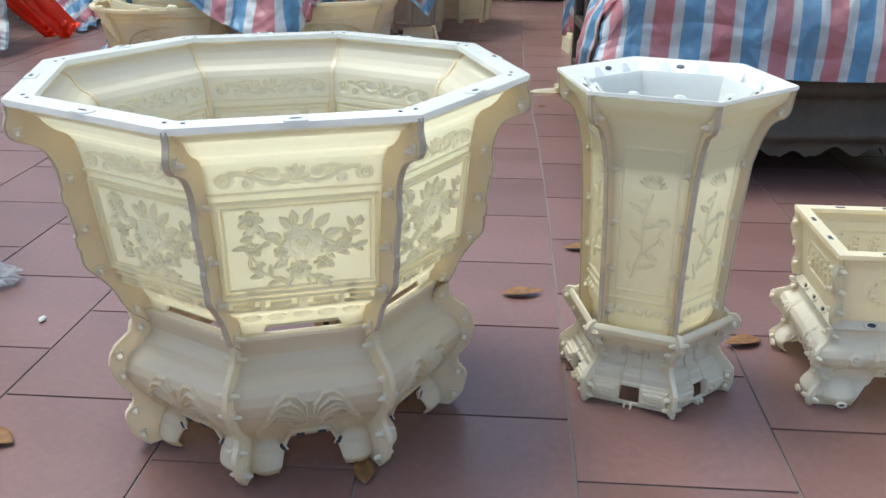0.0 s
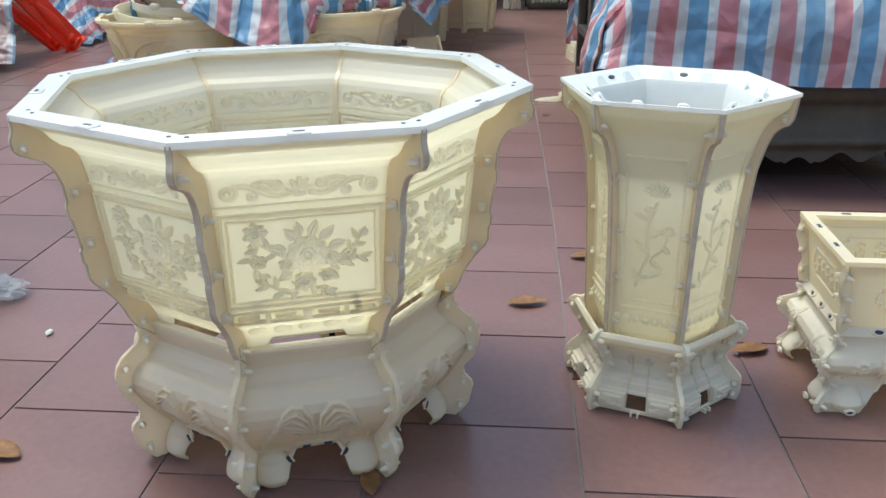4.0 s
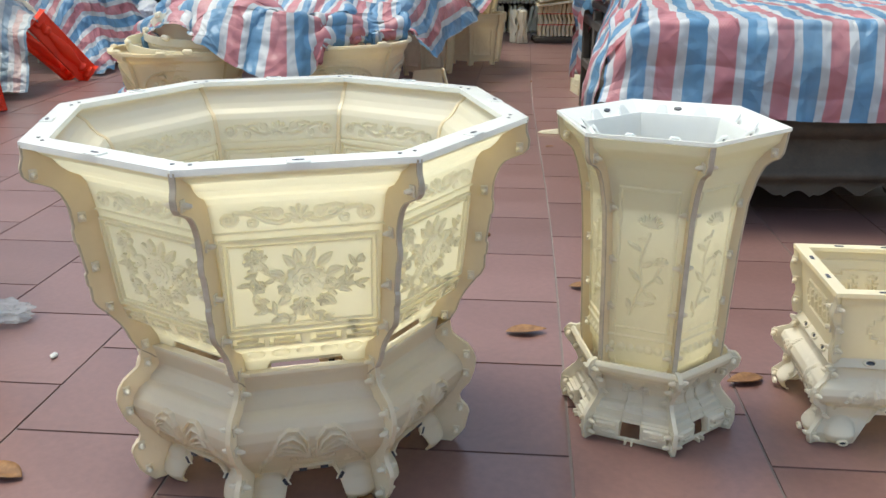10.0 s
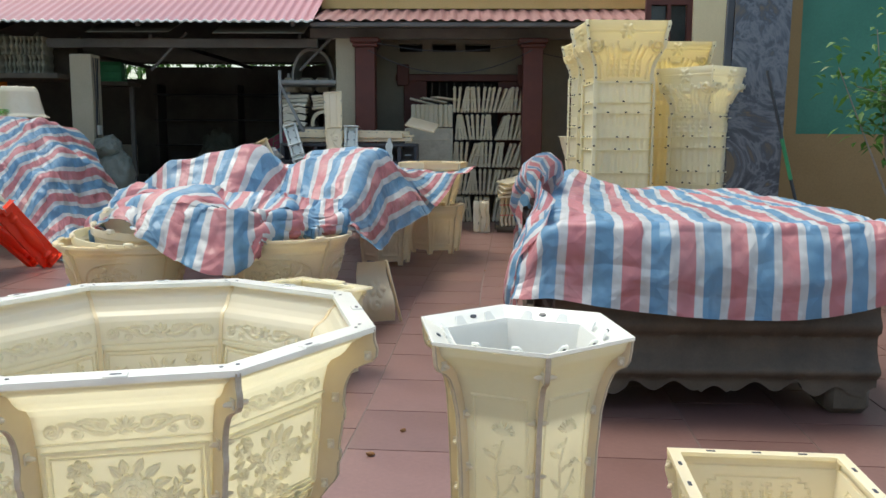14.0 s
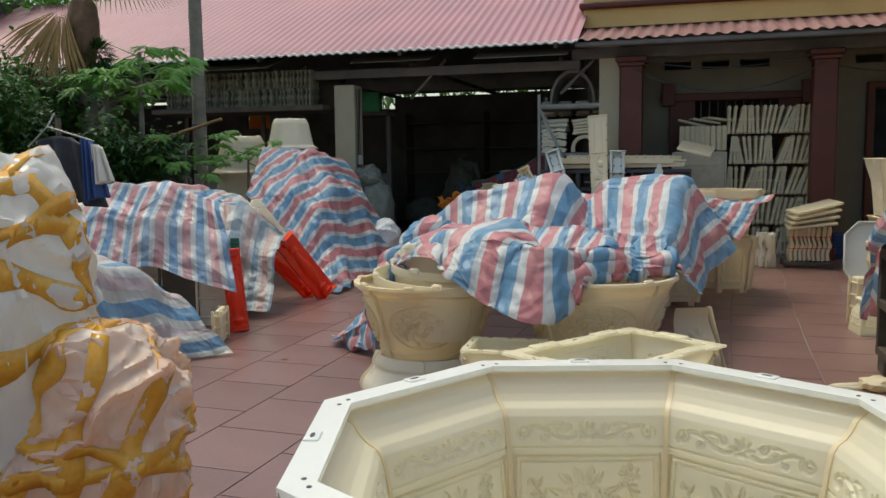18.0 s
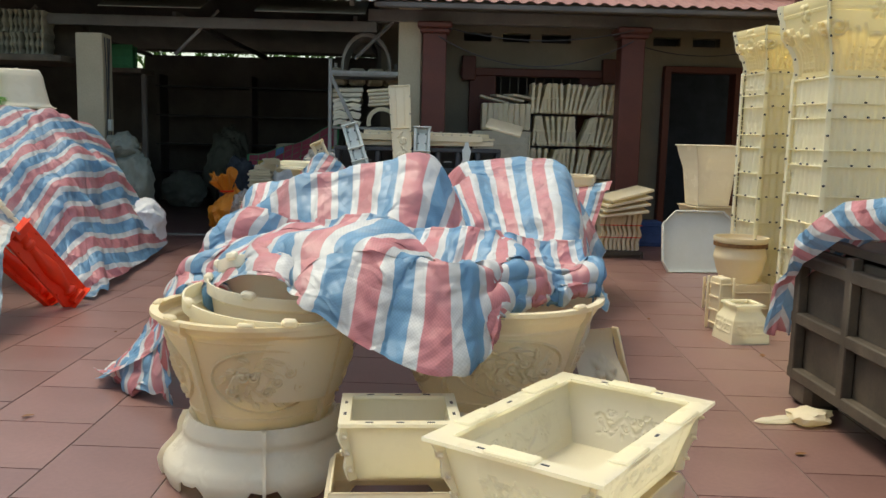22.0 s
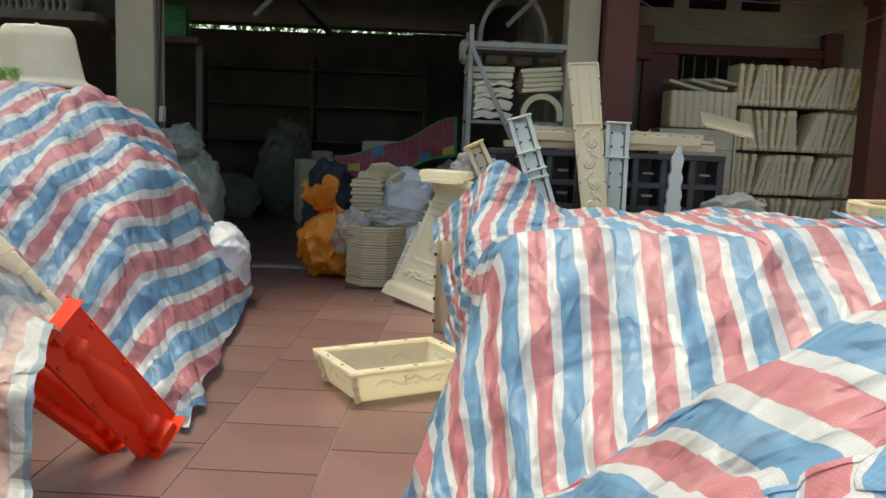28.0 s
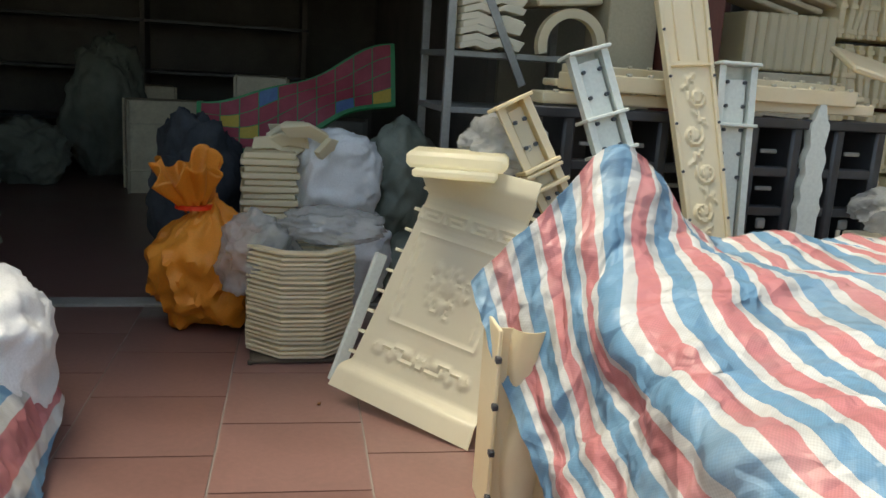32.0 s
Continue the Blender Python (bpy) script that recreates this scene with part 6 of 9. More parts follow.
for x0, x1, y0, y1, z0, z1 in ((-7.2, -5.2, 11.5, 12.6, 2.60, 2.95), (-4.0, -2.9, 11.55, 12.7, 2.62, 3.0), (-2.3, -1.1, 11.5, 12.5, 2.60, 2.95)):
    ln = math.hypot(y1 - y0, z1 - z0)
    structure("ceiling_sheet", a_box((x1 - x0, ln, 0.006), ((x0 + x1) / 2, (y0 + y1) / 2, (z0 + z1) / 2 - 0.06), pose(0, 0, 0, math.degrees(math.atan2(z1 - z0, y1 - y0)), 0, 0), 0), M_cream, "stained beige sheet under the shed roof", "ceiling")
col = thing("shed_post", "cream plastered square concrete shed post with wires", "post", m=pose(-4.2, 11.95, 0), kind="structure")
part("shaft", a_box((0.3, 0.3, 2.3), (0, 0, 1.15), bevel=0.012), M_pier, col)

from mathutils.bvhtree import BVHTree

# ---- red baluster moulds ----
def baluster_mould(m, length, label, w=0.14, k_r=1.0):
    """Half a turned baluster shell with flat flanges, lying along x."""
    ob = thing("baluster_mould", label, "baluster mould", "orange-red baluster moulds", m)
    r = curve_at([(0, 0.058), (0.06, 0.058), (0.065, 0.034), (0.09, 0.034), (0.11, 0.050), (0.14, 0.052), (0.16, 0.034), (0.20, 0.030), (0.34, 0.050), (0.44, 0.058), (0.54, 0.050), (0.68, 0.030), (0.74, 0.026), (0.76, 0.044), (0.80, 0.046), (0.82, 0.032), (0.86, 0.034), (0.90, 0.050), (0.905, 0.058), (1, 0.058)])
    u = np.linspace(0, 1, 90)[:, None] * np.ones((1, 20))
    a = np.linspace(0, math.pi, 20)[None, :] * np.ones((90, 1))
    sq = np.where((u < 0.065) | (u > 0.9), 1, 0)
    c, s = np.cos(a), np.sin(a)
    rr = k_r * r(u) * np.where(sq, 1 / np.maximum(np.abs(c), np.abs(s)), 1.0)
    P = np.stack([u * length, rr * c, rr * s], -1)
    part_of("shell", sheet_mesh(P, P * (1, 0.9, 0.9)), M_orange, ob, "", 40)
    # flat flanges reach in to the shell all along
    for sgn in (-1, 1):
        v = np.linspace(0, 1, 4)[None, :]
        inner = k_r * r(np.linspace(0, 1, 90)[:, None]) * 0.97
        yy = sgn * (inner + (w / 2 - inner) * v)
        F = np.stack([np.linspace(0, length, 90)[:, None] + 0 * yy, yy, 0 * yy + 0.004], -1)
        fl = part_of("flange", sheet_mesh(F, F - (0, 0, 0.008)), M_orange, ob, "", 30)
        part("lip", a_box((length, 0.006, 0.03), (length / 2, sgn * (w / 2 + 0.003), -0.008), bevel=0.002), M_orange, fl)
        for q in (0.2, 0.5, 0.8):
            part("catch", a_box((0.022, 0.014, 0.012), (q * length, sgn * (w / 2 - 0.01), 0.009), bevel=0.003), M_orange, fl)
    for x in (0.004, length - 0.004):
        part("end_plate", a_box((0.008, w, 0.075), (x, 0, 0.034)), M_orange, ob)
    return ob


def along(foot, top, face):
    """A pose whose x runs from foot to top and whose z looks towards face."""
    x = (Vector(top) - Vector(foot)).normalized()
    yv = Vector(face).cross(x).normalized()
    z = x.cross(yv)
    return Matrix(((x.x, yv.x, z.x, foot[0]), (x.y, yv.y, z.y, foot[1]), (x.z, yv.z, z.z, foot[2]), (0, 0, 0, 1)))


baluster_mould(along((-2.86, 7.99, 0.05), (-3.08, 7.62, 0.56), (0.56, -0.70, 0.42)), 0.70, "orange-red plastic baluster mould leaning on a covered stack", 0.20, 1.0)
baluster_mould(along((-3.06, 8.03, 0.04), (-3.30, 7.62, 0.50), (0.88, 0.05, 0.4)), 0.72, "orange-red plastic baluster mould lying under another", 0.19, 1.0)
baluster_mould(along((-2.88, 6.42, 0.0), (-2.95, 6.44, 0.62), (0.6, -0.8, 0.1)), 0.62, "orange-red plastic baluster mould standing under a tarpaulin", 0.13, 1.0)

# ---- things below the yard tarpaulins on the plant side ----
def block_mould(name, label, at, size, rz=0.0, mat=None, ribs=3, category="mould", group="stored moulds"):
    """A hollow box-like mould with ribs and flanged edges."""
    ob = thing(name, label, category, group, pose(*at, 0, 0, rz))
    x, y, z = size
    mt = mat or M_ivory_old
    part("body", a_box((x - 0.02, y - 0.02, z), (0, 0, z / 2), bevel=0.008), mt, ob)
    for k in range(ribs):
        part("rib", a_box((x, y, 0.014), (0, 0, z * (k + 0.5) / ribs), bevel=0.003), mt, ob)
    for sx in (-1, 1):
        for sy in (-1, 1):
            part("corner_flange", a_box((0.018, 0.018, z * 0.99), (sx * x / 2, sy * y / 2, z / 2), bevel=0.003), mt, ob)
    return ob


block_mould("panel_mould", "cream plastic mould panel under the worn tarpaulin", (-3.15, 6.55, 0), (0.26, 0.1, 0.44), 10, M_ivory_dusty)
block_mould("panel_mould", "cream plastic mould standing under the worn tarpaulin", (-3.5, 6.75, 0), (0.35, 0.3, 0.55), -5, M_wood)
block_mould("panel_mould", "dusty plastic mould in the shade of a tarpaulin", (-4.2, 6.85, 0), (0.6, 0.4, 0.6), 3, M_ivory_dusty)
block_mould("panel_mould", "dusty plastic mould at the end of the covered row", (-4.95, 6.9, 0), (0.6, 0.4, 0.7), 0, M_ivory_dusty)
block_mould("panel_mould", "narrow cream mould beside the orange baluster", (-2.80, 6.02, 0), (0.06, 0.24, 0.24), 20, M_ivory_old)
block_mould("panel_mould", "cream plastic mould under the faded tarpaulin", (-3.25, 7.25, 0), (0.2, 0.22, 0.30), 25, M_ivory_dusty)
block_mould("panel_mould", "flat cream mould under the tall tarpaulin", (-3.35, 9.3, 0), (0.3, 0.8, 0.12), 8, M_ivory_dusty, 4)
block_mould("crate", "tall dusty crate under the tall tarpaulin", (-4.16, 10.05, 0), (0.42, 0.6, 1.36), 4, M_ivory_dusty, 8, "crate")
block_mould("panel_mould", "stacked cream mould under the tall tarpaulin", (-3.7, 9.6, 0), (0.5, 0.9, 0.5), 8, M_ivory_dusty, 6)
for k in range(7):
    tooth = part("tooth_mould", extrude_outline([(0, 0), (0.10, 0.02), (0.13, 0.06), (0.05, 0.09), (0.0, 0.05)], 0.03, 0.004), M_ivory_pale, None, "", 30, pose(-3.42 + 0.035 * k, 7.62 + 0.05 * k, 0.88 - 0.075 * k, 0, 30, 40))
    tagged(tooth, "small pale plastic moulding beside the orange balusters", "moulding", "row of small mouldings")


def tub(m, label):
    """A bell-shaped tub mould turned upside down."""
    ob = thing("tub_mould", label, "tub mould", "white tub moulds", m)
    r = curve_at([(0.0, 0.40), (0.02, 0.40), (0.05, 0.35), (0.28, 0.30), (0.40, 0.28), (0.46, 0.25), (0.475, 0.0)])
    z = np.concatenate([np.linspace(0, 0.46, 24), np.full(4, 0.475)])[:, None] * np.ones((1, 33))
    a = np.linspace(0, 2 * math.pi, 33)[None, :] * np.ones((28, 1))
    rr = r(z) * (1 + 0.05 * np.clip(np.cos(a * 8) * 2, -1, 1) * 0.5)
    rr[24:] = np.linspace(0.235, 0.002, 4)[:, None]
    P = np.stack([rr * np.cos(a), rr * np.sin(a), z], -1)
    part_of("shell", sheet_mesh(P, P * (0.975, 0.975, 0.985)), M_ivory_pale, ob, "", 40)
    for k in range(4):
        t = k * math.pi / 2 + 0.4
        part("lug", a_box((0.05, 0.03, 0.02), (0.2 * math.cos(t), 0.2 * math.sin(t), 0.478), pose(0, 0, 0, 0, 0, math.degrees(t))), M_ivory_pale, ob)
    part_of("lip", ring_plate(32, 0.36, 0.415, 0.0, 0.012), M_ivory_pale, ob, "", 25)
    return ob


tub(pose(-4.33, 10.38, 1.42) @ Matrix.Diagonal((0.80, 0.80, 0.76, 1)), "white plastic tub mould upside down on the covered stack")
tub(pose(-5.2, 10.75, 1.12), "white plastic tub mould among the plants")
tub(pose(-5.2, 10.75, 0.78) @ Matrix.Diagonal((1.05, 1.05, 1, 1)), "white plastic tub mould under another tub")
block_mould("crate", "dusty crate under the white tubs", (-5.2, 10.75, 0), (0.8, 0.7, 0.78), 12, M_ivory_dusty, 4, "crate")

# ---- wrapped packs by the planter ----
def wrapped_pack(label, at, size, seed, mat, bands, rz=0.0, freq=1.9, crease=0.03, lean=(0.0, 0.0), waist=0.0):
    ob = thing("wrapped_pack", label, "wrapped package", "wrapped packages", pose(*at, 0, 0, rz))
    body = part("foam_wrap", crumpled(lump(size, seed, 0.12, freq, 6, 0.35), seed, crease), mat, ob)
    for v in body.data.vertices:
        h = v.co.z / size[2]
        k = 1 - waist * (1 - h) ** 2
        v.co.x, v.co.y = v.co.x * k + lean[0] * h, v.co.y * k + lean[1] * h
    body.data.shade_smooth()
    rng = random.Random(seed)
    bm = bmesh.new()
    bm.from_mesh(body.data)
    tree = BVHTree.FromBMesh(bm)
    bm.free()
    n = 90
    for k in range(bands):
        # each turn of tape is cut out of the lump by a tilted plane, some of them steep
        nrm = Vector((rng.uniform(-0.45, 0.45), rng.uniform(-0.35, 0.35), 1)) if k % 2 else Vector((rng.uniform(-1, 1), rng.uniform(-0.5, 0.5), 0.3))
        nrm.normalize()
        mid = Vector((0, 0, size[2] * (0.1 + 0.8 * (k + 0.5) / bands)))
        e1 = nrm.orthogonal().normalized()
        e2 = nrm.cross(e1)
        P = np.zeros((2, n, 3))
        wide = rng.uniform(0.016, 0.046)
        ph = rng.uniform(0, 6)
        for q, off in enumerate((-1, 1)):
            for i in range(n):
                d = e1 * math.cos(2 * math.pi * i / (n - 1)) + e2 * math.sin(2 * math.pi * i / (n - 1))
                a = 2 * math.pi * i / (n - 1)
                o = mid + nrm * (off * wide * (0.75 + 0.45 * math.sin(3 * a + ph) * math.cos(5 * a - ph)) + 0.02 * math.sin(2 * a + ph) + 0.01 * math.sin(7 * a + k))
                hit = tree.ray_cast(o + d * 3, -d)[0]
                P[q, i] = (hit if hit else o) + d * 0.004
        P[..., 2] = np.maximum(P[..., 2], 0.002)
        tape = part_of("tape", grid_mesh(P), M_tape, ob, "shiny orange packing tape" if k == 0 else "", 0)
        tape.data.shade_smooth()
        tape.modifiers.new("thick", "SOLIDIFY").thickness = 0.003
    return ob


wrapped_pack("tall pack in white foam film bound with orange tape", (-1.62, 2.64, 0.0), (0.72, 0.60, 1.33), 5, M_foam, 14, crease=0.026, waist=0.25)
wrapped_pack("low pack in clear film bound with orange tape", (-1.36, 2.74, 0.0), (0.56, 0.52, 0.80), 9, M_film_pink, 11, 25, crease=0.045, lean=(0.10, 0.0))

# ---- dry leaves and scraps on the tiles ----
def dry_leaf(at, ln, rz, curl=0.35):
    n = 9
    u = np.linspace(0, 1, n)[:, None] * np.ones((1, 5))
    v = np.linspace(-1, 1, 5)[None, :] * np.ones((n, 1))
    w = 0.21 * ln * np.sin(np.pi * u ** 0.8) + 0.002
    P = np.stack([(u - 0.5) * ln, v * w, 0.004 + curl * w * np.abs(v) ** 1.5 + 0.10 * ln * (u - 0.5) ** 2 + 0.05 * ln * u], -1)
    me = sheet_mesh(P, P + (0, 0, 0.0012))
    ob = part_of("dry_leaf", me, M_dead, None, "", 0, pose(*at, 0, 0, rz))
    ob.data.shade_smooth()
    return tagged(ob, "curled brown dry leaf on the red tiles", "leaf", "dry leaves")


for x, y, ln, rz in ((0.86, 2.667, 0.13, 5), (1.09, 3.05, 0.11, 0), (1.46, 2.36, 0.12, 200), (-0.42, 1.86, 0.13, 160), (0.455, 1.76, 0.10, 100), (0.33, 1.95, 0.08, 50), (-2.1, 5.6, 0.05, 30), (1.62, 6.9, 0.06, 70), (1.15, 5.3, 0.05, 10), (-1.45, 3.3, 0.09, 20)):
    dry_leaf((x, y, 0.0), ln, rz)
for k, (x, y, s) in enumerate(((0.642, 3.343, 0.035), (0.75, 3.62, 0.03), (-0.573, 2.455, 0.03), (-0.9, 3.4, 0.02), (0.3, 4.2, 0.015), (-2.3, 7.2, 0.015), (-2.2, 10.9, 0.02), (-1.95, 4.3, 0.02), (1.2, 7.9, 0.02))):
    mt = M_white_plastic if k == 2 else M_dead
    crumb = part("scrap", lump((s, s * 0.6, s * 0.5), k + 2, 0.3, 2.0, 2), mt, None, "", 0, pose(x, y, 0.0, 0, 0, 40 * k))
    tagged(crumb, "white plastic crumb on the tiles" if k == 2 else "small dark crumb lying on the tiles", "scrap", "scraps on the floor")
film = part("torn_film", lump((0.22, 0.14, 0.06), 31, 0.35, 2.4, 4), M_clear, None, "", 0, pose(-0.88, 2.72, 0, 0, 0, -10))
tagged(film, "torn white plastic film scrap on the tiles", "scrap")

pad = thing("mesh_pad", "dark green ribbed plastic pad between the tarpaulins", "pad", m=pose(-3.12, 6.82, 0.0, 0, 0, 20))
part("backing", a_box((0.07, 0.02, 0.66), (0, 0, 0.33), bevel=0.003), M_green, pad)
for k in range(7):
    part("rib", a_box((0.08, 0.012, 0.012), (0, -0.012, 0.20 + 0.07 * k), bevel=0.002), M_green, pad)
pole = part("steel_pole", a_rod((-3.06, 6.76, 0), (-3.07, 6.78, 0.46), 0.022, 0.022, 12), M_steel, None)
tagged(pole, "short grey steel pole standing under the tarpaulin edge", "pole")

# ---- plants ----
def leafy(name, label, category, m, trunk_h, trunk_r, seed, crown, leaf, mat, spread, trunk_mat=None, group=""):
    """A slim stem with limbs and a crown of single leaves in clumps; crown: centre height, reach; leaf: count, length, width."""
    rng = random.Random(seed)
    ob = thing(name, label, category, group, m)
    bm = bmesh.new()
    p = Vector((0, 0, 0))
    tips = []
    for k in range(6):
        q = Vector((rng.uniform(-0.04, 0.04) * k, rng.uniform(-0.04, 0.04) * k, trunk_h * (k + 1) / 6))
        rod(bm, p, q, trunk_r * (1 - 0.09 * k), trunk_r * (1 - 0.09 * (k + 1)), 9)
        p = q
        if k > 1:
            tips.append(q)
    limbs = []
    for k in range(9):
        a, base = rng.uniform(0, 6.28), rng.choice(tips)
        e = Vector((math.cos(a) * crown[1] * rng.uniform(0.4, 0.95), math.sin(a) * crown[1] * spread * rng.uniform(0.4, 0.95), crown[0] + rng.uniform(-0.5, 0.6) * crown[1]))
        rod(bm, base, e, trunk_r * 0.35, trunk_r * 0.12, 6)
        limbs.append((base, e))
    part("trunk", bm, trunk_mat or M_bark, ob)
    vs, fs = [], []
    for k in range(leaf[0]):
        a, b = rng.choice(limbs)
        t = rng.uniform(0.35, 1.1)
        c = a.lerp(b, t) + Vector((rng.gauss(0, 1), rng.gauss(0, 1), rng.gauss(0, 1))) * crown[1] * 0.16
        ah = Vector((rng.uniform(-1, 1), rng.uniform(-1, 1), rng.uniform(-0.5, 0.5)))
        leaf_faces(vs, fs, c, ah, Vector((rng.uniform(-0.3, 0.3), rng.uniform(-0.3, 0.3), 1)).normalized(), leaf[1] * rng.uniform(0.6, 1.2), leaf[2] * rng.uniform(0.7, 1.2))
    part_of("crown", raw(vs, fs), mat, ob, "", 0)
    return ob


def papaya(m, h, seed, n=13, reach=0.55, r=0.04):
    """A slim bare stem under a rosette of lobed leaves on long stalks."""
    rng = random.Random(seed)
    ob = thing("papaya_tree", "young papaya tree with lobed bright green leaves", "tree", "papaya trees", m)
    part("trunk", a_rod((0, 0, 0), (0.03, 0.02, h), r, r * 0.6, 10), M_bark, ob)
    vs, fs = [], []
    for k in range(n):
        a, up = 2.4 * k + rng.uniform(-0.2, 0.2), rng.uniform(-0.5, 0.55)
        base = Vector((0.03, 0.02, h - 0.5 * reach * k / n))
        tip = base + Vector((math.cos(a), math.sin(a), up)) * reach * rng.uniform(0.45, 1.0)
        part("leaf_stalk", a_rod(base, tip, 0.008, 0.004, 5), M_leaf2, ob)
        out = (tip - base).normalized()
        upv = Vector((rng.uniform(-0.5, 0.5), rng.uniform(-0.9, 0.1), 1)).normalized()
        for q in range(7):
            t = (q - 3) * 0.55
            d = Matrix.Rotation(t, 3, "Z") @ Vector((out.x, out.y, rng.uniform(-0.6, 0.0)))
            ln = reach * 0.42 * (1 - 0.07 * abs(q - 3))
            leaf_faces(vs, fs, tip, d, upv, ln, ln * 0.34, 0.22)
            for sgn in (-1, 1):
                mid = tip + d.normalized() * ln * 0.55
                leaf_faces(vs, fs, mid, Matrix.Rotation(sgn * 0.8, 3, "Z") @ d, upv, ln * 0.4, ln * 0.16, 0.2)
    part_of("crown", raw(vs, fs), M_leaf2, ob, "", 0)
    return ob


papaya(pose(-5.70, 9.3, 0), 2.52, 3, 24, 0.66)
papaya(pose(-6.05, 9.15, 0), 2.2, 8, 18, 0.55)
papaya(pose(-4.75, 10.0, 0), 1.42, 5, 12, 0.36, 0.02)
papaya(pose(-5.1, 9.2, 0), 1.45, 6, 14, 0.5, 0.03)
leafy("shrub", "dense dark green shrub beside the hung clothes", "shrub", pose(-6.3, 7.9, 0), 1.6, 0.04, 16, (1.50, 0.85), (6500, 0.12, 0.05), M_shrub, 0.8, group="yard shrubs")
leafy("shrub", "dense dark green shrub with small drooping leaves", "shrub", pose(-6.7, 8.6, 0), 1.9, 0.05, 4, (1.70, 1.0), (7000, 0.13, 0.055), M_shrub, 0.8, group="yard shrubs")
leafy("shrub", "dark green shrub behind the covered row of moulds", "shrub", pose(-7.6, 9.6, 0), 2.0, 0.05, 5, (1.75, 1.1), (5600, 0.13, 0.055), M_shrub, 0.8, group="yard shrubs")
leafy("shrub", "green shrub under the papaya trees", "shrub", pose(-5.8, 8.9, 0), 1.3, 0.04, 6, (1.35, 0.8), (6000, 0.12, 0.05), M_shrub, 0.8, group="yard shrubs")
leafy("tree", "leafy tree beyond the shed roof", "tree", pose(-12.5, 15.5, 0), 4.6, 0.14, 9, (4.4, 1.9), (3000, 0.26, 0.11), M_leaf2, 1.0)
leafy("citrus_tree", "small citrus tree with dark glossy leaves by the wall", "tree", pose(4.25, 6.6, 0), 1.5, 0.03, 12, (1.75, 0.55), (420, 0.11, 0.045), M_leaf, 1.0)

trunk = thing("palm_tree", "slim ringed grey palm trunk with a blue tie", "tree", m=pose(-5.66, 10.5, 0))
n = 60
zz = np.linspace(0, 6.5, n)[:, None] * np.ones((1, 15))
aa = np.linspace(0, 2 * math.pi, 15)[None, :] * np.ones((n, 1))
rr = 0.088 - 0.002 * zz + 0.004 * (np.arange(n)[:, None] % 4 == 0)
part_of("trunk", grid_mesh(np.stack([rr * np.cos(aa), rr * np.sin(aa), zz], -1)), M_bark, trunk)
part_of("tie", ring_plate(14, 0.083, 0.094, 1.72, 1.75), M_cloth_blue, trunk, "blue string")
fronds, ff = [], []
rng = random.Random(2)
for k in range(11):
    a = 2.4 * k
    for q in range(26):
        t = 0.15 + 0.85 * q / 26
        c = Vector((math.cos(a) * 1.6 * t, math.sin(a) * 1.6 * t, 6.4 + 0.9 * t - 1.5 * t * t))
        for sgn in (-1, 1):
            leaf_faces(fronds, ff, c, Vector((math.cos(a + sgn * 0.9), math.sin(a + sgn * 0.9), -0.5)), Vector((0, 0, 1)), 0.45 * (1.1 - t * 0.6), 0.035, 0.3)
part_of("crown", raw(fronds, ff), M_leaf, trunk, "", 0)

palm2 = thing("fan_palm", "old palm with a brown sheath and hanging dry fan leaves", "tree", m=pose(-6.32, 9.2, 0))
part("trunk", a_rod((0, 0, 0), (0.02, 0, 3.6), 0.12, 0.10, 12), M_bark, palm2)
boot = part("boot", lump((0.36, 0.34, 0.95), 3, 0.12, 1.6, 4), M_boot, palm2, "brown glossy leaf sheath", 0, pose(0.02, -0.10, 2.22, 0, 6, 0))
boot.data.shade_smooth()
vs, fs = [], []
prng = random.Random(14)
# one wide fan hangs to the side, a narrow one straight down beside the sheath
for base, a0, a1, n, ln in ((Vector((-0.10, -0.20, 3.02)), 203, 262, 46, 1.0), (Vector((-0.02, -0.28, 3.05)), 262, 292, 22, 0.95)):
    for k in range(n):
        a = radians(a0 + (a1 - a0) * k / (n - 1))
        d = Vector((math.cos(a), prng.uniform(-0.12, 0.04), math.sin(a)))
        leaf_faces(vs, fs, base + d * 0.1, d, Vector((0, -1, 0.1)), ln * prng.uniform(0.75, 1.0), 0.028, 0.03)
part_of("dry_leaves", raw(vs, fs), M_straw, palm2, "dry straw-brown leaves", 0)
vs, fs = [], []
for a0 in (0.4, 1.5, 2.6, 3.7, 4.8, 5.9):
    for k in range(22):
        t = (k / 21 - 0.5) * 1.8
        leaf_faces(vs, fs, Vector((math.cos(a0) * 0.5, math.sin(a0) * 0.5, 3.6)), Vector((math.cos(a0 + t), math.sin(a0 + t), -0.1)), Vector((0, 0, 1)), 0.8, 0.04, 0.45)
part_of("green_leaves", raw(vs, fs), M_leaf, palm2, "", 0)
vs, fs = [], []
for k in range(500):
    d = Vector((prng.gauss(0, 1), prng.gauss(0, 1), prng.gauss(0, 1))).normalized()
    leaf_faces(vs, fs, Vector((0.22, -0.05, 2.5)) + d * 0.10, d, Vector((0, 0, 1)), prng.uniform(0.08, 0.17), 0.02, 0.2)
part_of("fern_tuft", raw(vs, fs), M_shrub, palm2, "dark fern growing on the trunk", 0)

# clothes on hangers by the plants
line = thing("hung_clothes", "dark jacket and grey cloth on wire hangers to dry", "clothes", m=pose(-2.3, 4.0, 0))
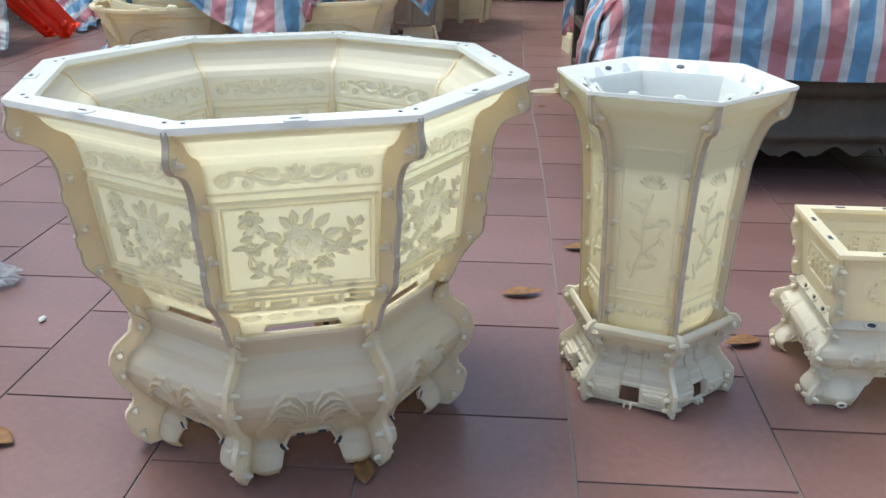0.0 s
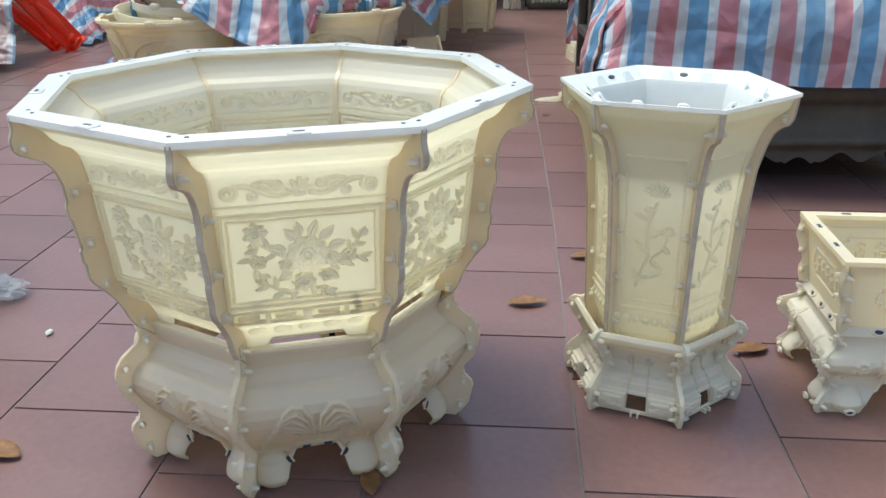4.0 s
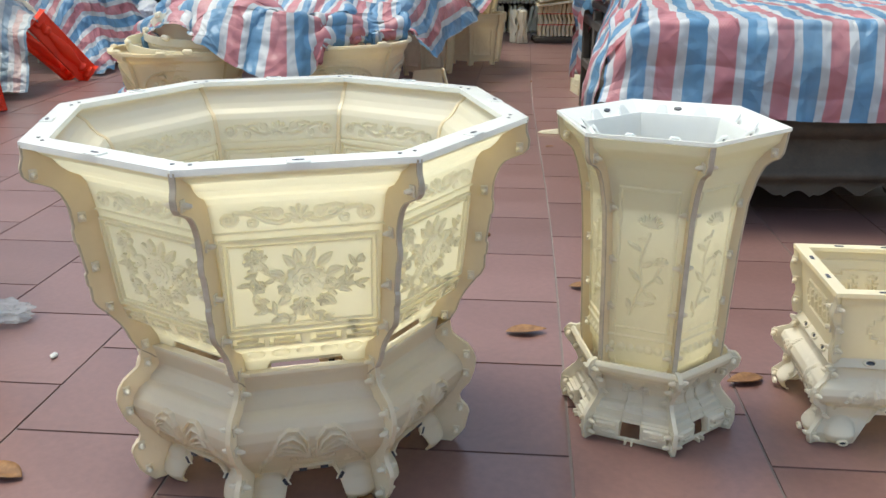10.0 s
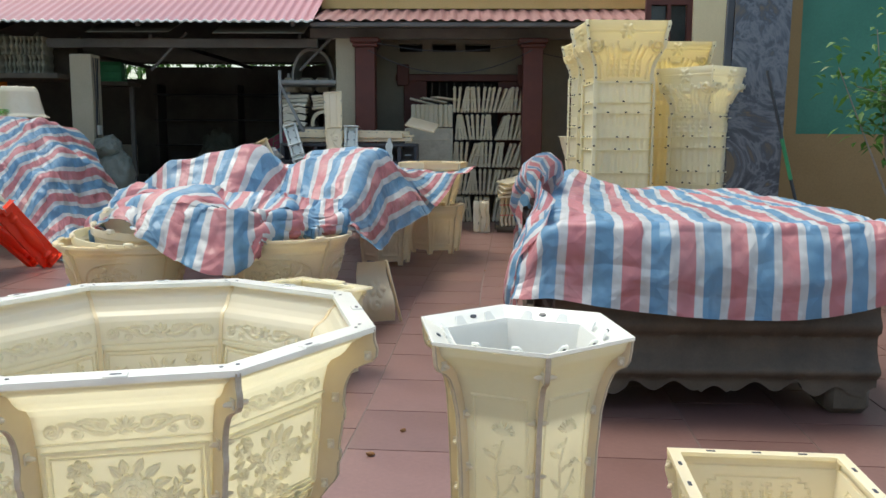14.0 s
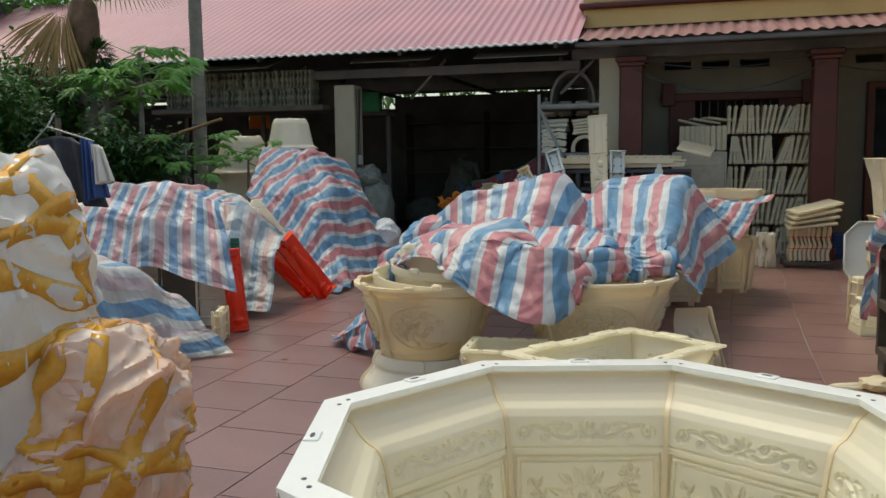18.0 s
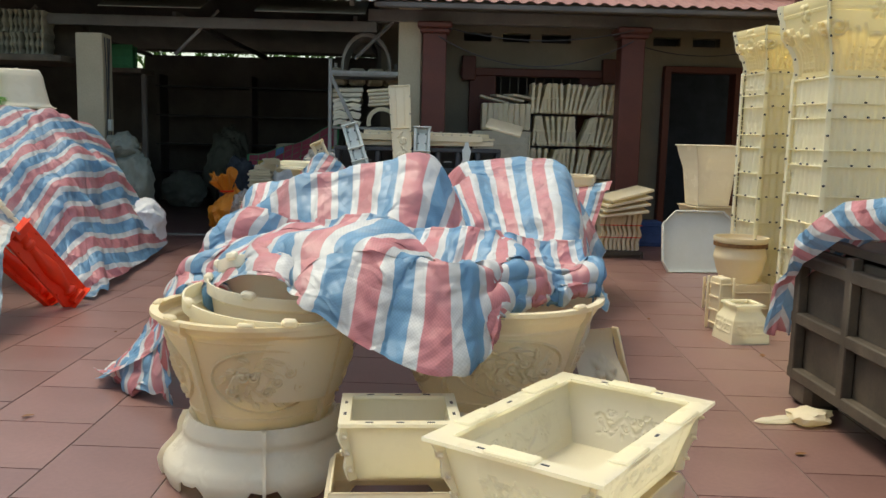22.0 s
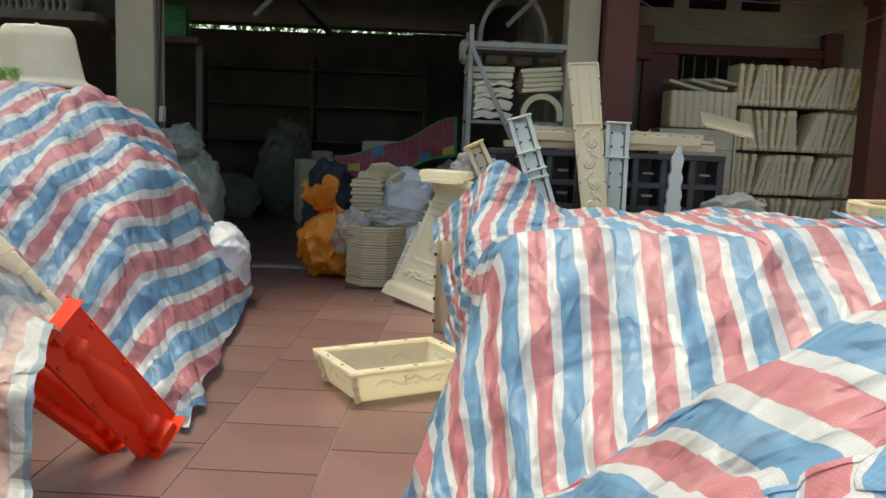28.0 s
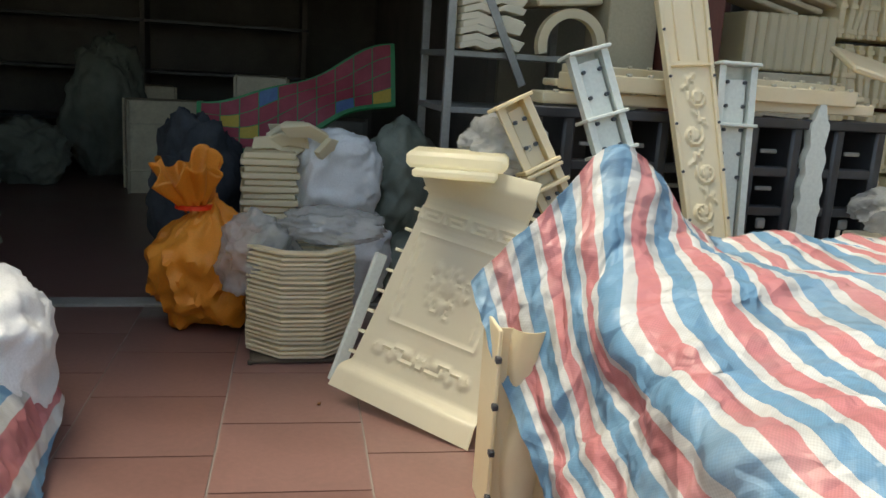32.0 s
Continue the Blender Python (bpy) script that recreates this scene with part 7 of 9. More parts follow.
for x, z0, w, h, mt, slope in ((-0.20, 1.32, 0.19, 0.36, M_steel, 0.0), (-0.07, 1.385, 0.30, 0.31, M_cloth_dark, -0.10), (0.085, 1.365, 0.07, 0.26, M_cloth_blue, -0.5), (0.125, 1.345, 0.05, 0.17, M_foam, -0.3)):
    n = 22
    u = np.linspace(0, 1, n)[:, None] * np.ones((1, 22))
    v = np.linspace(-0.5, 0.5, 22)[None, :] * np.ones((n, 1))
    P = np.stack([x + v * w * (0.8 + 0.3 * u) + 0.03 * u, 0.03 * np.sin(v * 16 + x * 9) * (0.3 + u) - 0.02 * (x > 0), z0 - u * h * (1 - 0.22 * v) + slope * v * w - 0.10 * w * (2 * v) ** 2], -1)
    part_of("cloth", sheet_mesh(P, P + (0, 0.02, 0)), mt, line, "", 0).data.shade_smooth()
for a, b in (((-0.13, -0.01, 1.43), (0.12, -0.02, 1.36)), ((-0.13, -0.01, 1.43), (-0.24, -0.01, 1.34)), ((-0.13, -0.01, 1.43), (-0.12, 0.03, 1.49))):
    part("hanger", a_rod(a, b, 0.004), M_steel, line)
part("stake", a_rod((-0.12, 0.05, 0.0), (-0.12, 0.05, 1.47), 0.012), M_wood, line)
pole = part("bamboo_pole", a_rod((-6.4, 10.6, 1.55), (-5.2, 10.25, 1.80), 0.022, 0.018), M_straw, None)
tagged(pole, "brown bamboo pole tied across the palm trunk", "pole")

# ---- tall column moulds beside the house wing ----
def column_mould(m, w, depth, h, cap, label, flare=1.35, mat=M_column, cap_mat=M_capital, keyed=True):
    """A square column mould: ribbed panels bolted along flanges, with a flaring scrolled capital on top."""
    ob = thing("column_mould", label, "column mould", "tall column moulds", m)
    mt = mat
    zc = h - cap
    bolt_me = bpy.data.meshes.new("bolt")
    bolts = a_box((0.018, 0.010, 0.014), bevel=0.003)
    bolts.to_mesh(bolt_me)
    bolts.free()
    rows = [zc - d for d in (0.012, 0.17, 0.26, 0.46, 0.56, 0.75, 0.93, 1.12, 1.32, 1.52) if zc - d > 0.03]
    top = (flare - 1) * w / 2
    grow = curve_at([(zc, 0.0), (zc + cap * 0.10, -0.006), (zc + cap * 0.26, 0.004), (zc + cap * 0.36, 0.02), (zc + cap * 0.45, top * 0.42), (zc + cap * 0.55, top * 0.70), (zc + cap * 0.68, top * 0.78), (zc + cap * 0.80, top * 0.84), (zc + cap * 0.90, top * 0.98), (h - 0.02, top), (h, top * 0.97)])
    for k, (a, b) in enumerate(((w / 2, depth / 2), (depth / 2, w / 2)) * 2):
        turn = Matrix.Rotation(k * math.pi / 2, 4, "Z")
        def flute(x, z, a=a):
            r = 0.007 * np.cos(x * 2 * math.pi / 0.06) * (np.abs(x) < a - 0.035)
            r = r * np.where(np.abs(np.mod(zc - z, 0.19) - 0.10) < 0.07, 1.0, 0.25)
            return r + (key_band(x, z, zc - 0.135, zc - 0.05, 0.075, 0.008) if keyed else 0)
        part_of("shaft_panel", moulded_panel(lambda z, a=a: a + 0 * z, lambda z, b=b: b + 0 * z, lambda s: 0.0, zc, flute, 56, 110), mt, ob, "", 40, turn)
        def scrolls(x, z, a=a):
            r = np.zeros_like(x)
            for s in (-1, 1):
                r = np.maximum(r, stroke(x, z, scroll_pts(s * (a + top * 0.2), zc + cap * 0.58, cap * 0.13, s), 0.012, 0.026))
                for q in (0.15, 0.36, 0.56):
                    r = np.maximum(r, stroke(x, z, [(s * a * q, zc + cap * 0.10), (s * a * (q + 0.03), zc + cap * 0.38), (s * a * (q + 0.16), zc + cap * (0.66 - 0.2 * q))], 0.012, 0.018))
                    for p in range(4):
                        r = np.maximum(r, blob(x, z, s * a * (q - 0.07), zc + cap * (0.12 + 0.08 * p), 0.012, 0.008, 0, 0.014))
                r = np.maximum(r, stroke(x, z, [(s * a * 0.80, zc + cap * 0.06), (s * a * 0.85, zc + cap * 0.30), (s * a * 1.0, zc + cap * 0.42)], 0.012, 0.016))
            r = np.maximum(r, blob(x, z, 0, zc + cap * 0.50, 0.045, 0.026, 0, 0.034))
            r = np.maximum(r, np.where(np.abs(z - zc - cap * 0.83) < cap * 0.02, 0.008, 0))
            return np.maximum(r, flower(x, z, 0, zc + cap * 0.82, 0.06, 0.024, 6))
        part_of("capital_panel", moulded_panel(lambda z, a=a: a + grow(z), lambda z, b=b: b + grow(z), lambda s: zc + 0.004, h, scrolls, 90, 90), cap_mat, ob, "translucent capital, yellower as if lit from behind" if k == 0 else "", 40, turn)
        part_of("capital_flange", fin_mesh(lambda z, a=a, b=b: np.hypot(a, b) + grow(z) * 1.41 - 0.012, lambda z, a=a, b=b: np.hypot(a, b) + grow(z) * 1.41 + 0.03, zc, h, 0.010, 30, 0.002), M_column, ob, "", 35, turn @ Matrix.Rotation(-math.atan2(b, a), 4, "Z"))
        for q, z in enumerate(rows):
            rib = part("rib", a_box((2 * a + 0.03, 0.024, 0.007), (0, -b - 0.011, z), bevel=0.002), mt, ob, "", 30, turn)
            if k in (0, 3):
                for p in ((-0.25, 0.25), (0.0, 0.0), (-0.55, 0.1, 0.55), (-0.2, 0.2))[(q + k) % 4]:
                    part_of("bolt", bolt_me, M_black, rib, "", 0, Matrix.Translation((p * a, -b - 0.018, z + 0.008)))
        # the corner flange carries a ladder of small teeth
        bm = a_box((0.034, 0.012, zc), (-a - 0.008, -b - 0.022, zc / 2), bevel=0.002)
        for q in range(int(zc / 0.036)):
            if int(q * 0.036 / 0.21) % 2 == 0:
                box(bm, (0.020, 0.022, 0.006), (-a + 0.014, -b - 0.010, 0.02 + 0.036 * q))
        fin = part("corner_flange", bm, mt, ob, "", 30, turn)
        for q in range(int(zc / 0.155)):
            part_of("bolt", bolt_me, M_black, fin, "", 0, Matrix.Translation((-a - 0.008, -b - 0.033, 0.07 + 0.155 * q)))
        for q in range(5):
            z = zc + cap * (0.06 + 0.21 * q)
            part_of("bolt", bolt_me, M_black, ob, "", 0, turn @ Matrix.Translation((-a - grow(z) - 0.006, -b - grow(z) - 0.012, z)))
    return ob


column_mould(pose(2.29, 7.52, 0, 0, 0, 4), 0.46, 0.42, 2.16, 0.48, "tall cream plastic column mould with scrolled capital and black bolts", 1.40, keyed=False)
column_mould(pose(2.19, 8.5, 0, 0, 0, 8), 0.26, 0.3, 2.10, 0.32, "slim cream column mould standing behind a larger one", 1.5)
column_mould(pose(3.02, 7.5, 0, 0, 0, 38), 0.36, 0.36, 1.80, 0.40, "cream column mould turned cornerwise with scrolled capital", 1.5, cap_mat=M_column)
column_mould(pose(2.9, 8.35, 0, 0, 0, 3), 0.42, 0.4, 2.08, 0.40, "yellowish column mould behind the others", 1.5, M_capital)

# dark marble-patterned film roll, broom and wing of the house
slab_m = thing("marble_slab", "tall flat slab in dark marble-patterned film leaning on the wall", "slab", m=pose(3.38, 7.35, 0, -2, 1.5, -6))
part("face", a_box((0.45, 0.03, 2.9), (0, 0, 1.45), bevel=0.006), M_marble, slab_m)
part("side_face", a_box((0.06, 0.05, 2.86), (-0.258, 0.012, 1.43), bevel=0.006), M_black, slab_m, "dark folded edge")

broom = thing("broom", "broom with a dark and green handle leaning on the wall", "broom", m=pose(3.78, 6.95, 0))
part("handle", a_rod((0, 0, 0.15), (-0.40, 0.1, 1.75), 0.013), M_black, broom)
part("grip", a_rod((-0.19, 0.045, 0.90), (-0.27, 0.066, 1.22), 0.0155), M_mat_green, broom, "green grip")
part("brush", lump((0.3, 0.1, 0.16), 5, 0.15, 4, 3), M_straw, broom)

wing = thing("wall_wing", "ochre yellow house wing with red-brown trim and windows", "house wing", kind="structure")
def wing_piece(x0, x1, y0, y1, z0, z1, mat=M_yellow, name="wall_panel", label=""):
    return part(name, a_box((x1 - x0, y1 - y0, z1 - z0), ((x0 + x1) / 2, (y0 + y1) / 2, (z0 + z1) / 2), bevel=0), mat, wing, label)
FY = 10.2
wing_piece(3.07, 9.0, FY, FY + 0.2, 0, 1.5, M_yellow_light)
wing_piece(3.60, 4.02, FY, FY + 0.2, 1.5, 4.6, M_yellow_light)
wing_piece(4.95, 9.0, FY, FY + 0.2, 1.5, 4.6, M_yellow_light)
wing_piece(3.07, 3.60, FY, FY + 0.2, 3.6, 4.6, M_yellow_light)
wing_piece(4.02, 4.95, FY, FY + 0.2, 3.6, 4.6, M_yellow_light)
wing_piece(4.72, 4.92, FY + 0.2, 12.9, 0, 4.6)
wing_piece(4.0, 4.06, FY - 0.03, FY, 0, 4.6, M_brown, "trim", "red-brown strip")
for x0, x1, mt in ((3.07, 3.60, M_brown), (4.06, 4.95, M_straw)):
    for a, b, c, d in ((x0, x1, 1.5, 1.57), (x0, x1, 3.53, 3.6), (x0, x0 + 0.06, 1.57, 3.53), (x1 - 0.06, x1, 1.57, 3.53), (x0 + 0.06, x1 - 0.06, 2.72, 2.78), ((x0 + x1) / 2 - 0.02, (x0 + x1) / 2 + 0.02, 1.57, 2.72)):
        wing_piece(a, b, FY + 0.04, FY + 0.10 + 0.004 * (b - a < 0.05), c, d, mt, "window_frame")
    wing_piece(x0 + 0.06, x1 - 0.06, FY + 0.11, FY + 0.118, 1.57, 3.53, M_glass, "pane")
sh = thing("wall_garden", "ochre garden wall with a green painted panel", "wall", kind="structure")
part("wall_panel", a_box((3.4, 0.16, 1.26), (5.55, 8.1, 0.63), bevel=0), M_ochre_dull, sh)
part("green_panel", a_box((3.2, 0.06, 1.9), (5.62, 8.12, 2.21), bevel=0), M_green, sh, "green painted sheet")
part("end_post", a_box((0.14, 0.2, 3.2), (3.92, 8.1, 1.6), bevel=0), M_ochre_dull, sh)

# ---- things between bench and porch ----
wb = thing("octagonal_tray_mould", "flat white octagonal tray mould leaning on edge", "tray mould", m=pose(2.25, 10.12, 0.0, -18, 0, 4))
pts = [(-0.30, 0.0), (0.30, 0.0), (0.38, 0.1), (0.38, 0.5), (0.28, 0.6), (-0.2, 0.6), (-0.33, 0.47), (-0.35, 0.1)]
part("plate", extrude_outline(pts, 0.02, 0.004), M_white_plastic, wb)
for (x0, z0), (x1, z1) in zip(pts, pts[1:] + pts[:1]):
    bm = bmesh.new()
    L = math.hypot(x1 - x0, z1 - z0)
    box(bm, (L, 0.05, 0.014), ((x0 + x1) / 2, -0.02, (z0 + z1) / 2), pose(0, 0, 0, 0, -math.degrees(math.atan2(z1 - z0, x1 - x0)), 0), 0.003)
    part("rim", bm, M_white_plastic, wb)
def square_pot(name, label, m, w0, w1, z0, z1, mat=None, group="square pot moulds"):
    ob = thing(name, label, "pot mould", group, m)
    f = curve_at([(z0, w0), (z0 + (z1 - z0) * 0.6, w0 + (w1 - w0) * 0.35), (z0 + (z1 - z0) * 0.85, w1 * 0.93), (z1, w1)])
    for k in range(4):
        part_of("side_panel", moulded_panel(lambda z: f(z), lambda z: f(z), lambda s: z0, z1, lambda x, z: np.maximum(frame_line(x, z, w0 * 0.75, z0 + 0.06, z1 - 0.12, 0.008, 0.005), clouds(x, z, 0, (z0 + z1) / 2 - 0.02, w0 * 0.45, (z1 - z0) * 0.2, 0.006, 4)), 30, 30), mat or M_ivory_old, ob, "", 40, Matrix.Rotation(k * math.pi / 2, 4, "Z"))
    part("rim", a_box((2 * w1 + 0.03, 0.03, 0.014), (0, -w1, z1), bevel=0.003), mat or M_ivory_old, ob)
    part("rim", a_box((0.03, 2 * w1, 0.014), (-w1, 0, z1), bevel=0.003), mat or M_ivory_old, ob)
    part("rim", a_box((0.03, 2 * w1, 0.014), (w1, 0, z1), bevel=0.003), mat or M_ivory_old, ob)
    part("rim", a_box((2 * w1, 0.03, 0.014), (0, w1, z1), bevel=0.003), mat or M_ivory_old, ob)
    part("bottom_plate", a_box((2 * w0 - 0.01, 2 * w0 - 0.01, 0.01), (0, 0, z0 + 0.01)), mat or M_ivory_old, ob)
    return ob
square_pot("square_pot_mould", "pale flared square pot mould stacked on another", pose(2.45, 10.6, 0, 0, 0, 6), 0.16, 0.25, 0.62, 1.22, M_ivory_pale)
square_pot("square_pot_mould", "cream square pot mould under a flared one", pose(2.47, 10.62, 0, 0, 0, 6), 0.17, 0.22, 0.0, 0.61)
jar_ob = thing("jar_mould", "brown-stained round jar mould on a stack", "jar mould", m=pose(1.93, 8.2, 0.24))
rp = curve_at([(0.0, 0.13), (0.08, 0.16), (0.18, 0.19), (0.27, 0.17), (0.30, 0.195), (0.33, 0.195)])
zz = np.linspace(0, 0.33, 24)[:, None] * np.ones((1, 37))
aa = np.linspace(0, 2 * math.pi, 37)[None, :] * np.ones((24, 1))
P = np.stack([rp(zz) * np.cos(aa), rp(zz) * np.sin(aa), zz], -1)
part_of("body", sheet_mesh(P, P * (0.95, 0.95, 1)), M_ivory_old, jar_ob, "", 45)
part_of("neck_band", ring_plate(36, 0.17, 0.192, 0.262, 0.29), M_dead, jar_ob, "brown band")
block_mould("stand_mould", "low cream stand mould under the jar", (1.93, 8.2, 0), (0.36, 0.36, 0.24), 5, M_ivory_old, 2, "stand mould")
square_pot("footed_stand_mould", "cream openwork stand mould on the tiles", pose(1.64, 7.32, 0, 0, 0, 8), 0.13, 0.09, 0.0, 0.24, M_ivory, "stand moulds")
block_mould("bracket_mould", "cream bracket mould beside the stand", (1.60, 7.62, 0), (0.1, 0.14, 0.36), 15, M_ivory_old, 4)
cast = thing("broken_moulding", "flat broken cream moulding on the tiles by the bench", "moulding", m=pose(1.36, 5.70, 0.0, 0, 0, 12))
part("plate", lump((0.20, 0.17, 0.07), 8, 0.25, 1.8, 3), M_ivory_old, cast)
part("tongue", lump((0.24, 0.07, 0.03), 9, 0.2, 1.6, 3), M_ivory, cast, "", 0, pose(-0.12, 0.03, 0.0))

# hexagonal pots behind the pile, bundles by the porch pillar
def hex_pot(m, r0, r1, h, label, mat=None):
    ob = thing("hexagonal_pot_mould", label, "pot mould", "hexagonal pot moulds", m)
    f = curve_at([(0, r0 * 0.96), (h * 0.1, r0), (h * 0.75, r0 + (r1 - r0) * 0.6), (h * 0.86, r1), (h, r1)])
    me = moulded_panel(lambda z: f(z) * 0.5, lambda z: f(z) * 0.866, lambda s: 0.0 if abs(s) > 0.7 else 0.04, h, lambda x, z: np.maximum(frame_line(x, z, r0 * 0.38, h * 0.2, h * 0.7, 0.008, 0.006), clouds(x, z, 0, h * 0.45, r0 * 0.25, h * 0.15, 0.006, 2)), 30, 30)
    sides(me, "panel", mat or M_ivory_old, ob, 6, 0.3)
    sides(fin_mesh(lambda z: f(z) - 0.01, lambda z: f(z) + 0.02, 0, h, 0.012), "flange", mat or M_ivory_old, ob, 6, 0.3 + math.pi / 6 - math.pi / 2)
    part_of("rim", ring_plate(6, r1 - 0.03, r1 + 0.015, h - 0.008, h + 0.006, 0.3 + math.pi / 6 - math.pi / 2), mat or M_ivory_old, ob)
    return ob
hex_pot(pose(0.70, 9.2, 0), 0.25, 0.31, 0.50, "aged cream hexagonal pot mould on feet behind the tarpaulin")
hex_pot(pose(0.68, 9.15, 0.51), 0.22, 0.36, 0.44, "aged cream hexagonal pot mould stacked on another")
hex_pot(pose(0.25, 8.35, 0), 0.22, 0.26, 0.45, "aged cream hexagonal pot mould beside the stacked pots")
corner_leg = thing("acanthus_leg_mould", "cream scrolled leg mould leaning beside the round pot", "leg mould", m=pose(0.40, 5.75, 0.0, -8, 0, 20))
part_of("shell", moulded_panel(lambda z: 0.10 + 0.10 * (0.36 - z), lambda z: 0.05 + 0.05 * np.sin(z * 14), lambda s: 0.0, 0.40, lambda x, z: np.maximum(flower(x, z, 0.02, 0.22, 0.06, 0.02, 5), stroke(x, z, scroll_pts(0.0, 0.12, 0.05, 1), 0.014, 0.014)), 34, 34), M_ivory_old, corner_leg, "", 45)
part("flange", a_box((0.012, 0.05, 0.42), (0.14, -0.03, 0.20), pose(0, 0, 0, 0, -12, 0)), M_ivory_old, corner_leg)
sc = [(0.0, 0.0), (0.035, 0.02), (0.02, 0.1), (0.05, 0.18), (0.02, 0.26), (0.04, 0.34), (0.03, 0.40), (0.0, 0.40), (-0.015, 0.3), (0.012, 0.2), (-0.012, 0.1)]
for k in range(9):
    b = part("baluster_bundle_piece", extrude_outline(sc, 0.2, 0.003), M_ivory_old, None, "", 30, pose(1.48 + 0.048 * k, 11.15, 0.07, 0, 2 * math.sin(k), 3))
    tagged(b, "cream wavy baluster half tied in a row with red string", "baluster mould", "tied baluster halves")
for z in (0.22, 0.35):
    s = part("red_string", a_box((0.46, 0.004, 0.008), (1.69, 11.043, z)), M_orange, None)
    tagged(s, "red string round the baluster halves", "string")
block_mould("pallet", "dark low pallet under the baluster halves", (1.68, 11.2, 0), (0.5, 0.35, 0.07), 2, M_wood, 1, "pallet")
for k in range(4):
    pl = part("panel_mould", a_box((0.52, 0.34, 0.03), bevel=0.006), M_ivory_old, None, "", 30, pose(1.70 + 0.01 * k, 11.1, 0.49 + 0.065 * k, 4, -7 - 2 * k, 6 * k))
    tagged(pl, "cream flat mould panel lying on baluster halves", "panel mould", "stacked panel moulds")
for k in range(8):
    b = part("baluster_half", extrude_outline(sc, 0.06, 0.003), M_ivory_pale, None, "", 30, pose(1.16 + 0.05 * (k % 4), 11.0 + 0.1 * (k // 4), 0.0, 6 * (k % 3) - 4, 14 * math.sin(k * 2.1), 25 * k))
    tagged(b, "pale baluster half standing loose by the porch", "baluster mould", "loose baluster halves")
blue_box = block_mould("blue_crate", "blue plastic crate in the porch shade", (2.25, 12.2, 0), (0.36, 0.3, 0.3), 0, M_cloth_blue, 3, "crate")

# ---- shed contents ----
pier = structure("wall_pier", a_box((0.26, 0.3, 2.75), (-0.62, 12.1, 1.375), bevel=0.006), M_pier, "cream plastered pier beside the red-brown pillar", "pier")
rack = thing("steel_rack", "slotted steel storage rack with a diagonal brace", "rack", m=pose(0, 0, 0))
for x, y in ((-1.53, 12.0), (-1.53, 12.6), (-0.8, 12.6)):
    part("upright", a_box((0.04, 0.04, 2.1), (x, y, 1.05), bevel=0.003), M_steel, rack)
for z in (1.05, 1.32, 1.92):
    part("shelf", a_box((0.78, 0.62, 0.03), (-1.16, 12.3, z), bevel=0.003), M_steel, rack)
part("top_rail", a_box((0.80, 0.035, 0.045), (-1.14, 11.98, 1.945), bevel=0.003), M_steel, rack, "pale steel front rail")
part("brace", a_box((0.84, 0.012, 0.04), (-1.35, 11.96, 1.56), pose(0, 0, 0, 0, 64, 0), 0.002), M_steel, rack)
for k in range(3):
    sa = part("tied_panel", a_box((0.36, 0.4, 0.05), bevel=0.008), M_ivory_dusty, None, "", 30, pose(-1.36, 12.25, 1.64 + 0.056 * k, 0, -2, 4 * k))
    tagged(sa, "dusty cream mould panel stacked on the rack", "panel mould", "panels on the rack")
for k in range(5):
    sa = part("tied_panel", a_box((0.34, 0.36, 0.035), bevel=0.008), M_ivory_old, None, "", 30, pose(-0.93, 12.2, 1.60 + 0.04 * k, 0, -5, 5 * math.sin(k)))
    tagged(sa, "cream mould panel tied with red string on the rack", "panel mould", "panels on the rack")
for k in range(9):
    br = part("bracket_mould", extrude_outline([(0, 0), (0.08, 0.02), (0.14, 0.0), (0.2, 0.02), (0.3, 0.0), (0.32, 0.03), (0.22, 0.05), (0.16, 0.03), (0.08, 0.05), (0.0, 0.03)], 0.2, 0.003), M_ivory_pale, None, "", 30, pose(-1.50 + 0.01 * (k % 2), 12.05, 1.34 + 0.033 * k, 0, 3 * math.sin(k * 2), 4))
    tagged(br, "pale wavy bracket mould stacked on the rack", "bracket mould", "stacked brackets")
for k in range(5):
    bx = part("wrapped_carton", a_box((0.2, 0.3, 0.2), bevel=0.03), M_ivory_dusty, None, "", 30, pose(-1.5 + 0.22 * k, 12.7, 1.94 if k < 4 else 1.95, 0, 0, 5 * k))
    tagged(bx, "dusty wrapped carton on the rack", "carton", "cartons on the rack")
roll = thing("fibre_roll", "big dusty curved fibreglass shell on top of the rack", "shell", m=pose(-1.15, 12.7, 1.95))
a = np.linspace(-0.2, math.pi + 0.2, 30)[None, :] * np.ones((8, 1))
v = np.linspace(-0.3, 0.3, 8)[:, None] * np.ones((1, 30))
P = np.stack([0.30 * np.cos(a), v, 0.08 + 0.42 * np.sin(a)], -1)
part_of("shell", sheet_mesh(P, P * (0.9, 1, 0.9)), M_concrete, roll, "", 45)
arch = thing("ring_mould", "cream round arch mould standing on the rack shelf", "ring mould", m=pose(-0.93, 11.98, 1.36))
a = np.linspace(-0.3, math.pi + 0.3, 28)[:, None]
sec = np.array([(0.13, -0.03), (0.175, -0.03), (0.175, 0.03), (0.13, 0.03), (0.13, -0.03)])
P = np.stack([sec[None, :, 0] * np.cos(a), sec[None, :, 1] + 0 * a, 0.03 + sec[None, :, 0] * np.sin(a)], -1)
part_of("ring", grid_mesh(P), M_ivory_old, arch, "", 40)

# black crate wall with planks on it
crates = thing("crate_row", "row of open black plastic crates stood on edge", "crates", m=pose(-1.40, 11.45, 0))
for k in range(9):
    part("upright", a_box((0.055, 0.28, 0.62), (0.03 + 0.218 * k, 0, 0.81), bevel=0.012), M_black, crates)
